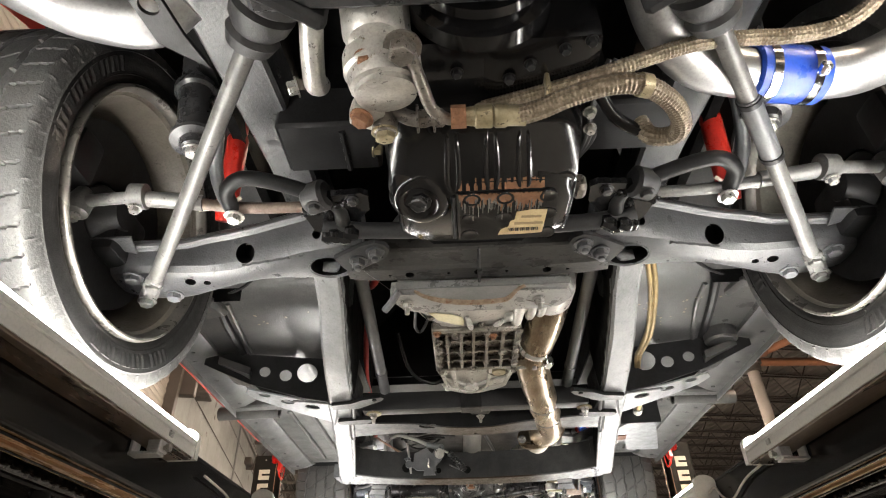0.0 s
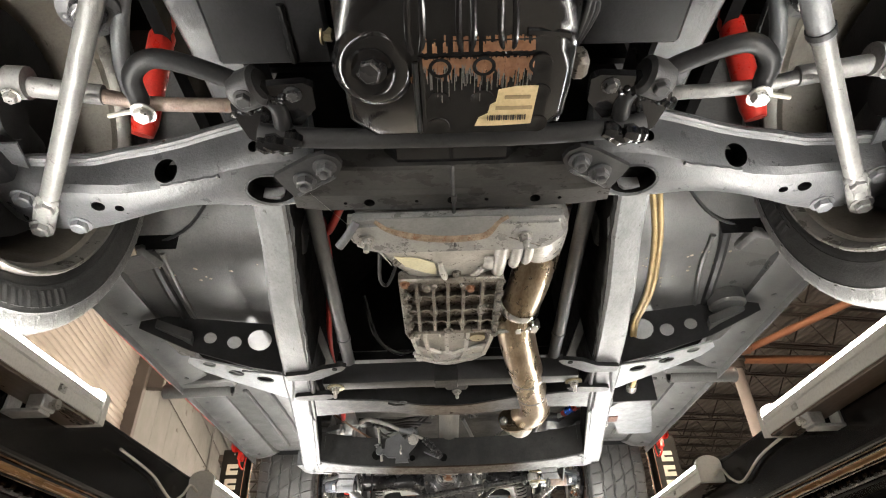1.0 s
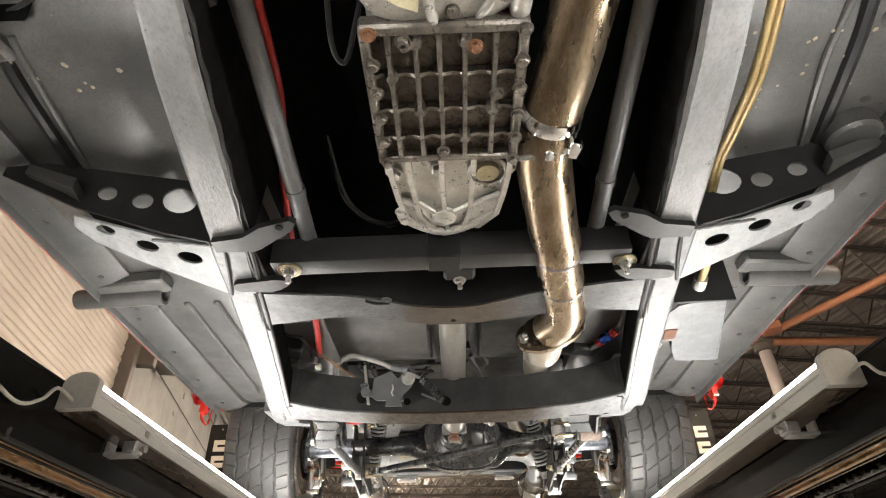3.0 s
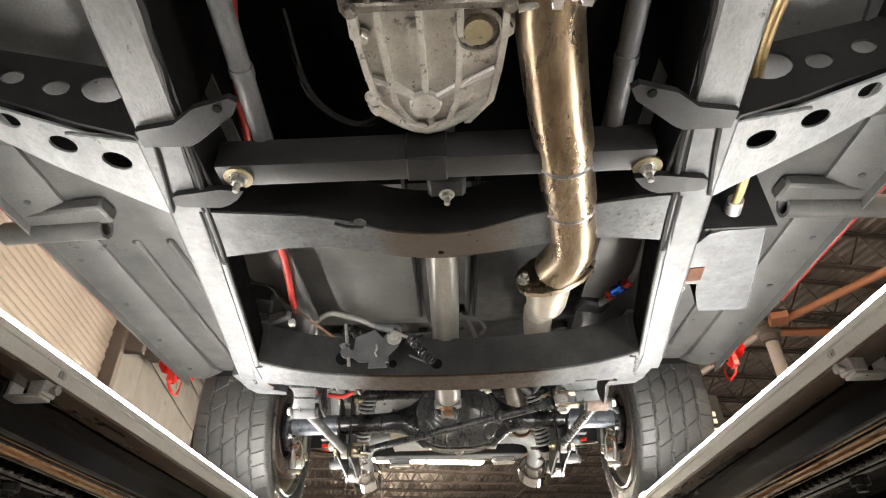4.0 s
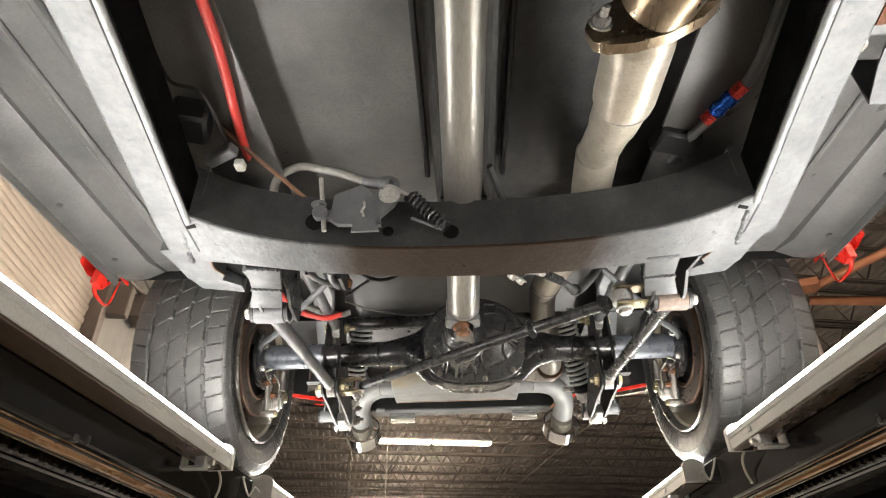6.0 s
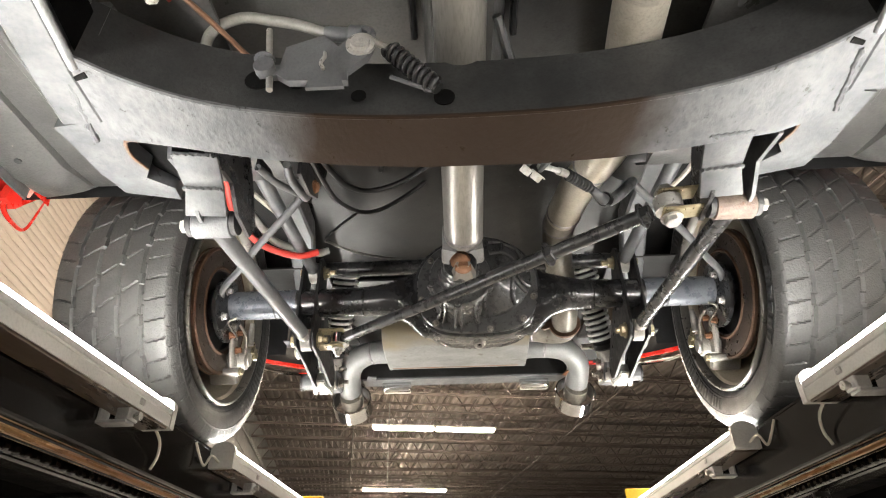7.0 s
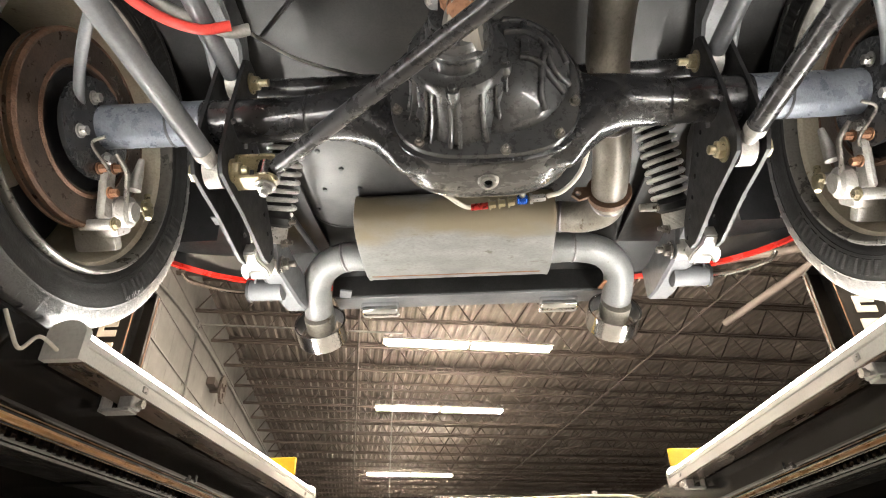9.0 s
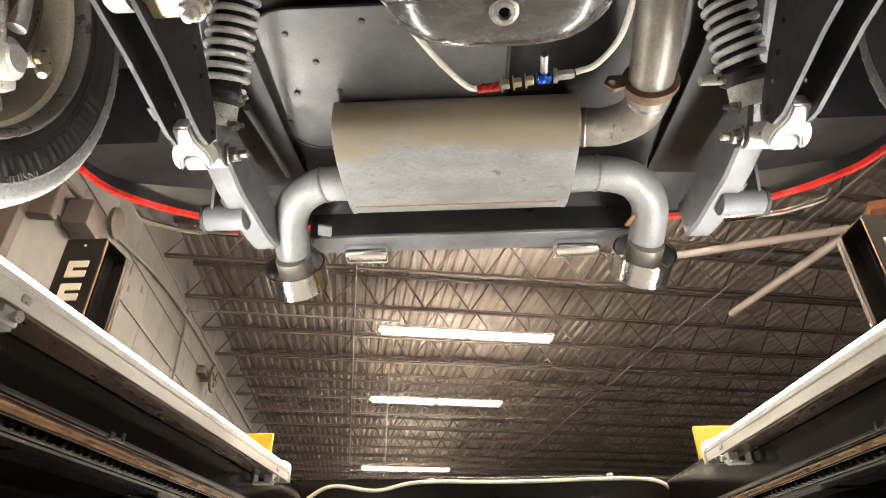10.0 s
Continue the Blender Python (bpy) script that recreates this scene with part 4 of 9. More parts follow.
    part("hook", pipe([(s * 0.862, y, z) for y, z in ((2.93, 2.062), (2.927, 2.043), (2.94, 2.031), (2.962, 2.026), (2.984, 2.026), (2.996, 2.036), (3.003, 2.06), (3.012, 2.11), (3.018, 2.14))], [0.0055, 0.005, 0.0042, 0.0038, 0.0035, 0.003, 0.0024, 0.0022, 0.002], 8, 3), RED_PAINT, tip, "curled red lip")
    add("sill_seam", pipe([(s * 0.845, 1.75, 2.074), (s * 0.845, 2.2, 2.074), (s * 0.845, 2.56, 2.074)], 0.006, 8), RED_DULL, "overspray-red lower sill seam")
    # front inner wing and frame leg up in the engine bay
    # Bay side carries its shade as near-black colour.
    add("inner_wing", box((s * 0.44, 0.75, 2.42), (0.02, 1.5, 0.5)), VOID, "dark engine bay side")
    add("frame_leg", rail([(s * 0.315, 1.42, 2.02, 0.07, 0.09), (s * 0.315, 1.2, 2.06, 0.07, 0.09), (s * 0.33, 1.02, 2.085, 0.075, 0.09), (s * 0.345, 0.86, 2.09, 0.08, 0.09), (s * 0.365, 0.62, 2.09, 0.085, 0.09), (s * 0.37, 0.3, 2.09, 0.085, 0.09)]), ARM_GREY, "dark grey front frame leg")

# floor details: pressed grooves, seam lines, mount cup, worn patches
for s, y0, x0, x1 in ((-1, 1.474, 0.624, 0.642), (1, 1.465, 0.574, 0.626)):
    add("floor_groove", pipe([(s * x0, y0, 2.082), (s * (x0 + (x1 - x0) * 0.3), y0 + 0.1, 2.066), (s * x1, 1.77, 2.061)], 0.011, 8, 4), BLACK_COAT, "dark pressed floor groove")
    add("floor_groove", pipe([(s * (x0 - 0.022), y0 + 0.015, 2.08), (s * (x0 - 0.02), y0 + 0.11, 2.064), (s * (x1 - 0.022), 1.77, 2.06)], 0.006, 8, 4), PAN_GREY)
    add("toe_seam", pipe([(s * 0.40, 1.31, 2.275), (s * 0.45, 1.36, 2.205), (s * 0.53, 1.435, 2.112), (s * 0.63, 1.475, 2.085), (s * 0.73, 1.53, 2.07)], 0.004, 6), BLACK_COAT, "black sealed floor seam")
    add("toe_box", box((s * 0.66, 1.50, 2.075), (0.10, 0.07, 0.03), Matrix.Rotation(s * 0.3, 3, "Z"), 0.01), PAN_GREY)
    random.seed(11 + s)
    for k in range(26 if s > 0 else 12):
        x, y = 0.40 + 0.22 * random.random(), 1.52 + 0.18 * random.random() ** 1.5
        add("chip", lathe([(0, 0.002 + 0.003 * random.random()), (0.0012, 0.001)], (s * x, y, 2.066), DOWN, 5), PATCH_TAN, "pale chipped speck")
add("mount_cup", lathe([(-0.02, 0.042), (0.04, 0.042), (0.046, 0.036)], (0.655, 1.705, 2.075), DOWN, 28), PAN_GREY, "grey body mount cup")
add("bare_patch", plate([(-0.66, 1.40), (-0.64, 1.395), (-0.635, 1.44), (-0.645, 1.49), (-0.68, 1.50), (-0.675, 1.46)], [], 0.004, at_z(2.062)), PATCH_TAN, "bare tan patch on the floor corner")

# tunnel: tall by the gearbox with its shade painted near-black, low behind it
add("tunnel_front", shell_panel([[(-0.335, y, 2.07), (-0.31, y, 2.26), (-0.2, y, 2.36), (0.2, y, 2.36), (0.31, y, 2.26), (0.335, y, 2.07)] for y in (1.18, 1.6, 1.96, 2.085)]), VOID, "transmission tunnel with its shade painted near-black")
# Firewall and bonnet underside get the same painted shade.
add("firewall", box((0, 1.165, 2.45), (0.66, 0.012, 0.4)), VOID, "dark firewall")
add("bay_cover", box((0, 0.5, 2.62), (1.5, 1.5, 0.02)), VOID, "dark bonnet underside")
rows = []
add("tunnel_bulkhead", shell_panel([[(-0.34, 1.955, 2.36), (0.34, 1.955, 2.36)], [(-0.44, 2.06, 2.16), (0.44, 2.06, 2.16)], [(-0.46, 2.1, 2.1), (0.46, 2.1, 2.1)]]), VOID, "tunnel bulkhead with its shade painted near-black")
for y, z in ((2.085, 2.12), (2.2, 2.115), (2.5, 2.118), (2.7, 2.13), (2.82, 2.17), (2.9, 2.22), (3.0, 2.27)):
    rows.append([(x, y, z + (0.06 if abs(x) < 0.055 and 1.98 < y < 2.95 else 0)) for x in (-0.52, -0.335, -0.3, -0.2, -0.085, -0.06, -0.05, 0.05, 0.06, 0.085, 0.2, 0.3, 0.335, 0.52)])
# Split at the driveshaft: lit side painted paler, shaded side darker.
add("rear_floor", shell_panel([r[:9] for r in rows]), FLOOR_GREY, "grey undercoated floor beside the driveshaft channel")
add("exhaust_side_floor", shell_panel([r[8:] for r in rows]), BOW_FACE, "floor above the exhaust, its shade painted darker")
rows = []
for y, z in ((2.9, 2.24), (2.99, 2.275), (3.1, 2.30), (3.4, 2.32), (3.62, 2.30), (3.72, 2.27), (3.9, 2.262), (4.08, 2.262), (4.16, 2.24), (4.2, 2.2)):
    rows.append([(x, y, z + 0.004 * math.sin(9 * x + 5 * y)) for x in (-0.62, -0.5, -0.38, -0.3, -0.15, 0, 0.15, 0.3, 0.38, 0.5, 0.62)])
add("boot_floor", shell_panel(rows), DARK_PAN, "dark grey undercoated rear floor")
# recessed access panel with rounded corners and screws
ol = []
for cx, cy, a0 in ((-0.02, 3.905, 0), (-0.33, 3.905, 90), (-0.33, 3.71, 180), (-0.02, 3.71, 270)):
    ol += [(cx + 0.08 * math.cos(radians(a0 + 18 * k)), cy + 0.08 * math.sin(radians(a0 + 18 * k))) for k in range(6)]
ap = add("access_panel", plate(ol, [], 0.006, at_z(2.252)), PAN_GREY, "light grey screwed access panel with rounded corners")
part("panel_seam", pipe([(x, y, 2.2505) for x, y in ol + ol[:1]], 0.003, 6, 1), SOFT_RUBBER, ap, "thin black panel seam")
for x, y in ((-0.355, 3.82), (-0.27, 3.82), (-0.34, 3.68), (-0.2, 3.66), (-0.30, 3.745), (-0.08, 3.67), (0.02, 3.72), (-0.39, 3.9), (-0.1, 3.93)):
    bolt(ap, (x, y, 2.253), DOWN, 0.0055, 0.006, SOFT_RUBBER)
for s in (-1, 1):
    # dark quarter panels behind the rear wheels, rear frame legs, red tail edge
    rows = []
    for k, y in enumerate((3.5, 3.62, 3.75, 3.9, 4.02, 4.14)):
        rows.append([(s * x, y - 0.22 * max(0, x - 0.6) * (1 if k > 3 else 0), 2.26 + 0.04 * math.sin(3 * y)) for x in (0.40, 0.5, 0.62, 0.74, 0.86, 0.9)])
    add("quarter_liner", shell_panel(rows), DARK_PAN, "black textured rear quarter liner")
    add("rear_leg", rail([(s * 0.47, 2.52, 1.965, 0.07, 0.07), (s * 0.475, 2.64, 1.985, 0.07, 0.07), (s * 0.47, 2.76, 2.05, 0.07, 0.07), (s * 0.455, 2.9, 2.16, 0.07, 0.07), (s * 0.44, 3.1, 2.24, 0.07, 0.07), (s * 0.45, 3.4, 2.26, 0.07, 0.06), (s * 0.475, 3.58, 2.20, 0.055, 0.07), (s * 0.487, 3.74, 2.095, 0.05, 0.08), (s * 0.487, 3.9, 2.068, 0.05, 0.09), (s * 0.482, 4.05, 2.06, 0.055, 0.09), (s * 0.48, 4.11, 2.068, 0.055, 0.09)]), LINK_GREY, "grey rear frame leg")
    edge = [(s * 0.40, 4.215, 2.185), (s * 0.55, 4.2, 2.19), (s * 0.7, 4.155, 2.198), (s * 0.8, 4.1, 2.203), (s * 0.87, 4.03, 2.21), (s * 0.9, 3.9, 2.22)]
    v = add("valance", loft([[(x, y, z), (x * 1.006, y + 0.010, z), (x * 1.012, y + 0.018, z + 0.02), (x, y + 0.004, z + 0.014)] for x, y, z in curve_points(edge, 4)]), RED_PAINT, "red painted rear valance edge")
    part("valance_back", shell_panel([[(x, y + 0.004, z + 0.012), (x * 1.01, y + 0.03, z + 0.3)] for x, y, z in curve_points(edge, 4)], 0.004), BLACK_COAT, v, "black inside of the rear valance")
    part("bumper_bar", pipe([(s * 0.885, 4.22, 2.262), (s * 0.86, 4.22, 2.236), (s * 0.80, 4.22, 2.214), (s * 0.725, 4.22, 2.195), (s * 0.60, 4.22, 2.18)], 0.007, 8), CHROME, v, "thin chrome trim bar")
tail = add("tail_panel", box((-0.01, 4.2, 2.178), (0.80, 0.03, 0.07), None, 0.004), DARK_PAN, "grey rear cross panel with a pale lip")
part("lip", box((-0.01, 4.222, 2.143), (0.78, 0.07, 0.008), None, 0.002), LINK_GREY, tail)
part("red_seam", box((-0.01, 4.259, 2.150), (0.42, 0.006, 0.008), None, 0.002), RED_DULL, tail, "thin red body seam")
for x in (-0.275, 0.24):
    part("plate_lamp", box((x, 4.24, 2.126), (0.11, 0.05, 0.036), None, 0.011, None, 3), CHROME, tail, "chromed number plate lamp")

# --- welded frame: rails, bows, outriggers ---
for s in (-1, 1):
    r = add("frame_rail", rail([(s * 0.287, 1.18, 1.965, 0.052, 0.07), (s * 0.300, 1.30, 1.952, 0.052, 0.075), (s * 0.325, 1.46, 1.936, 0.056, 0.08), (s * 0.346, 1.62, 1.93, 0.062, 0.085), (s * 0.366, 1.79, 1.926, 0.066, 0.09)]), FRAME_LIT, "silver-grey welded frame rail with scuffs")
    part("seam", pipe([(s * (0.2625 + 0.0736 * f + 0.0015 * math.sin(k * 2.1)), 1.2 + 0.58 * f, 1.972 - 0.06 * f + 0.02 * f * f) for k, f in ((k, k / 24) for k in range(25))], 0.0052, 6), BLACK_COAT, r, "black sealed seam")
    # inner wall of the rail, its shade painted near-black
    add("rail_web", shell_panel([[(s * 0.262, 1.2, 1.98), (s * 0.275, 1.2, 2.14)], [(s * 0.297, 1.47, 1.95), (s * 0.29, 1.47, 2.14)], [(s * 0.333, 1.79, 1.94), (s * 0.32, 1.79, 2.14)]], 0.004), VOID, "rail side plate with its shade painted near-black")
    r2 = add("frame_rail", rail([(s * 0.372, 1.79, 1.926, 0.066, 0.085), (s * 0.392, 1.94, 1.924, 0.06, 0.085), (s * 0.412, 2.08, 1.922, 0.058, 0.085), (s * 0.448, 2.32, 1.92, 0.056, 0.085), (s * 0.482, 2.53, 1.918, 0.056, 0.09), (s * 0.490, 2.61, 1.918, 0.06, 0.09)]), FRAME_GREY, "silver-grey welded frame rail")
    part("weld", pipe([(s * 0.345, 1.80, 1.93), (s * 0.37, 2.02, 1.926), (s * 0.40, 2.2, 1.924), (s * 0.452, 2.51, 1.921)], 0.004, 6), BLACK_COAT, r2, "black sealed seam")
    # gearbox mount ears
    for ear in ([(0.388, 1.764), (0.388, 1.793), (0.326, 1.794), (0.312, 1.787), (0.29, 1.77), (0.252, 1.741), (0.241, 1.722), (0.25, 1.715), (0.30, 1.73), (0.335, 1.755)],
                [(0.388, 1.894), (0.395, 1.9), (0.395, 1.916), (0.388, 1.921), (0.33, 1.925), (0.315, 1.919), (0.30, 1.908), (0.285, 1.889), (0.32, 1.884), (0.36, 1.89)]):
        me_ = add("mount_ear", plate([(s * x, y) for x, y in ear], [], 0.010, at_z(1.914)), BLACK_COAT, "black mount ear")
    part("hole", lathe([(0, 0.006), (0.002, 0.006)], (s * 0.268, 1.729, 1.9135), DOWN, 12), VOID, me_, "dark drilled hole")
    add("rail_seam", pipe([(s * 0.379, 1.80, 1.9235), (s * 0.394, 1.87, 1.9225), (s * 0.4115, 1.94, 1.9215)], 0.0032, 6), BLACK_COAT, "black sealed seam beside the outrigger")
    add("rail_flange", pipe([(s * 0.335, 1.80, 1.925), (s * 0.341, 1.85, 1.924), (s * 0.348, 1.893, 1.924)], 0.006, 8), XM_BLACK, "dark inner rail flange")
    add("mount_web", box((s * 0.335, 1.84, 1.975), (0.008, 0.16, 0.1), None, 0.002), BLACK_COAT)
    # drilled outrigger: upright web and sloping lower plate
    skew = Matrix(((s * 0.961, 0, 0.278 * s, s * 0.386), (-0.278, 0, 0.961, 1.80), (0, 1, 0, 0), (0, 0, 0, 1)))
    web = [(0.0, 1.935), (0.096, 1.945), (0.234, 1.974), (0.355, 2.018), (0.355, 2.036), (0.30, 2.056), (0.0, 2.062)]
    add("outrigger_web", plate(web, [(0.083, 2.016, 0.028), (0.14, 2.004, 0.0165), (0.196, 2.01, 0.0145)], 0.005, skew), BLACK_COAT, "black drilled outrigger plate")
    tilt = Matrix.Translation((s * 0.40, 1.8, 1.936)) @ Matrix.Rotation(s * radians(-6), 4, "Y") @ Matrix.Translation((-s * 0.40, -1.8, 0))
    low = [(0.386, 1.803), (0.478, 1.793), (0.611, 1.738), (0.628, 1.77), (0.612, 1.815), (0.56, 1.865), (0.434, 1.965), (0.402, 1.97)]
    lp = add("outrigger_plate", plate([(s * x, y) for x, y in low], [(s * 0.459, 1.846, 0.0185, 1.15), (s * 0.523, 1.816, 0.017, 1.15), (s * 0.576, 1.774, 0.0135, 1.15)], 0.004, tilt), FRAME_LIT, "light grey drilled outrigger plate")
    part("weld_bead", pipe([(s * (0.40 + 0.009 * k), 1.803 - 0.0016 * k + 0.0015 * (k % 2), 1.9355 + 0.0004 * k) for k in range(12)], 0.003, 6, 1), FRAME_GREY, lp)
    # Black sheet behind the drilled holes paints the shade inside the outrigger.
    add("outrigger_shade", plate([(s * x, y) for x, y in ((0.39, 1.812), (0.478, 1.802), (0.605, 1.75), (0.60, 1.81), (0.55, 1.86), (0.434, 1.955))], [], 0.004, Matrix.Translation((0, 0, 0.022)) @ tilt), VOID, "black sheet painting the outrigger's inner shade")
    add("outrigger_end", shell_panel([[(s * 0.60, 1.70, 1.985), (s * 0.69, 1.70, 2.02)], [(s * 0.62, 1.79, 1.985), (s * 0.70, 1.79, 2.025)], [(s * 0.66, 1.9, 2.03), (s * 0.71, 1.9, 2.04)]], 0.02), PAN_GREY, "grey outrigger end")
    # jacking tube
    jt = lathe([(0, 0.015), (0.0, 0.022), (0.2, 0.022), (0.2, 0.015), (0.12, 0.013)], (s * 0.84, 2.13, 2.032), (-s, -0.05, 0), 18)
    add("jacking_tube", jt, PAN_GREY, "grey jacking tube stub under the sill")
    add("jacking_gusset", box((s * 0.70, 2.09, 2.045), (0.16, 0.05, 0.03), Matrix.Rotation(s * 0.1, 3, "Z"), 0.006), PAN_GREY)

# front bow and rear bow between the rails
bow_front = curve_points([(x, y, 0) for x, y in ((-0.378, 1.949), (-0.287, 1.96), (-0.212, 1.97), (-0.154, 1.985), (-0.112, 2.005), (-0.074, 2.02), (-0.01, 2.029), (0.05, 2.023), (0.09, 2.008), (0.159, 1.981), (0.249, 1.961), (0.313, 1.949), (0.378, 1.942))], 4)
bow_rear = curve_points([(x, y, 0) for x, y in ((0.403, 2.071), (0.35, 2.061), (0.28, 2.053), (0.22, 2.059), (0.16, 2.07), (0.09, 2.086), (0.03, 2.098), (-0.02, 2.099), (-0.08, 2.09), (-0.138, 2.071), (-0.195, 2.056), (-0.254, 2.055), (-0.32, 2.067), (-0.403, 2.08))], 4)
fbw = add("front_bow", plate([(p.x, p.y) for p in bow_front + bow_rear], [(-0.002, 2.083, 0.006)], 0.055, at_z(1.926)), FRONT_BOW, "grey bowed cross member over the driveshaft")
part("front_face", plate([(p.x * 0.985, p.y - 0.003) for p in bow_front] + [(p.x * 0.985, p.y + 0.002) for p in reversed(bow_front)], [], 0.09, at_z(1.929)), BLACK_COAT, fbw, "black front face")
for s in (-1, 1):
    part("seam", pipe([(s * 0.372, 1.946, 1.9245), (s * 0.381, 2.01, 1.9245), (s * 0.392, 2.076, 1.9245)], 0.0028, 6), BLACK_COAT, fbw, "dark open seam")
part("hook", pipe([(-0.17, 1.986, 1.924), (-0.15, 1.992, 1.921), (-0.125, 1.998, 1.924)], 0.003, 6), BLACK_COAT, fbw)
part("bolt", hexhead((-0.13, 1.99, 1.927), DOWN, 0.008, 0.004), FRAME_GREY, fbw)
rb = [(-0.452, 2.51), (-0.40, 2.552), (-0.33, 2.588), (-0.24, 2.612), (-0.13, 2.626), (0.0, 2.63), (0.13, 2.626), (0.24, 2.612), (0.33, 2.588), (0.40, 2.552), (0.452, 2.51),
      (0.49, 2.60), (0.475, 2.645), (0.41, 2.682), (0.3, 2.705), (0.2, 2.72), (0.1, 2.726), (-0.06, 2.724), (-0.15, 2.716), (-0.28, 2.695), (-0.40, 2.66), (-0.475, 2.64), (-0.49, 2.6)]
rb_front = [(p.x, p.y) for p in curve_points([(x, y, 0) for x, y in rb[:11]], 4)]
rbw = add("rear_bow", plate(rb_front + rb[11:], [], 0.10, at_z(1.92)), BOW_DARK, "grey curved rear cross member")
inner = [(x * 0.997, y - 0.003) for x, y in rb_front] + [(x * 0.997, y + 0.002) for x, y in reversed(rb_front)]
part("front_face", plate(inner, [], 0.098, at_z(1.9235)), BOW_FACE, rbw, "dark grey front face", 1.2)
part("edge_bead", pipe([(x * 0.998, y - 0.001, 1.9225) for x, y in rb_front], 0.0035, 6, 1), BOW_DARK, rbw, "scraped lower front edge")
random.seed(5)
for s in (-1, 1):
    off = -0.012
    # ragged weld where the bow meets the rail, corner notch, rail side's shade painted black, bright lip
    part("weld_bead", pipe([(s * (0.459 + 0.02 * k / 15) + off + random.uniform(-0.0012, 0.0012), 2.548 + 0.0064 * k, 1.9205) for k in range(16)], [random.uniform(0.003, 0.005) for k in range(16)], 8, 3), BOW_DARK, rbw, "ragged grey weld bead")
    part("corner_notch", plate([(s * x + off * 0.6, y) for x, y in ((0.452, 2.543), (0.436, 2.539), (0.436, 2.531), (0.452, 2.537))], [], 0.003, at_z(1.9185)), VOID, rbw, "dark open corner notch")
    add("rail_side_shade", shell_panel([[(s * (x - 0.004), y, 1.931), (s * (x - 0.004), y, 2.0)] for x, y in ((0.381, 2.085), (0.418, 2.32), (0.451, 2.515))], 0.003), VOID, "frame rail side with its shade painted black")
    add("rail_lip", pipe([(s * 0.383, 2.09, 1.924), (s * 0.419, 2.32, 1.922), (s * 0.452, 2.525, 1.92)], 0.0055, 10), FRAME_LIT, "bright rolled rail lip")

# gearbox cross member with its bolts and hanging mount
xm = add("gearbox_crossmember", box((-0.004, 1.868, 1.953), (0.63, 0.044, 0.052), Matrix.Rotation(radians(-0.6), 3, "Z"), 0.005, None, 2), XM_BLACK, "dark grey gearbox cross member")
for x, y in ((-0.289, 1.872), (0.303, 1.878)):
    part("washer", lathe([(0, 0.021), (0.004, 0.021)], (x, y, 1.928), DOWN, 20), ZINC, xm, "gold zinc washer")
    bolt(xm, (x, y, 1.925), DOWN, 0.010, 0.012, BOLT_STEEL, "", 0.014)
part("mount_pad", box((0.012, 1.93, 1.96), (0.06, 0.045, 0.04), None, 0.006), BLACK_COAT, xm, "oily black gearbox mount")
bolt(xm, (0.012, 1.93, 1.93), DOWN, 0.009, 0.008, BOLT_STEEL, "", 0.012)
part("strap", box((-0.015, 1.868, 1.953), (0.06, 0.05, 0.056), None, 0.003), BLACK_COAT, xm)

# aluminium box shield hung off one rail, with its black back wall
sh = add("fluid_shield", plate([(0.43, 2.12), (0.455, 2.06), (0.475, 2.05), (0.545, 2.045), (0.625, 2.335), (0.525, 2.335), (0.50, 2.27), (0.488, 2.225), (0.452, 2.225), (0.448, 2.16), (0.43, 2.155)], [], 0.003, at_z(1.93)), FRAME_GREY, "brushed aluminium box shield bolted to the frame rail")
part("rust_window", box((0.472, 2.187, 1.9295), (0.026, 0.046, 0.003), Matrix.Rotation(-0.15, 3, "Z")), RUST_DEEP, sh, "dark rust-brown square opening")
part("side", box((0.585, 2.19, 1.972), (0.004, 0.3, 0.085), Matrix.Rotation(radians(-15.5), 3, "Z"), 0.001), FRAME_GREY, sh)
part("back", box((0.50, 2.04, 1.985), (0.12, 0.006, 0.115), Matrix.Rotation(radians(-2), 3, "Z"), 0.001), BLACK_COAT, sh, "black back wall")
part("front", box((0.575, 2.335, 1.972), (0.10, 0.004, 0.085), None, 0.001), FRAME_GREY, sh)
for x, y in ((0.438, 2.135), (0.46, 2.24)):
    bolt(sh, (x, y, 1.929), DOWN, 0.007, 0.005)
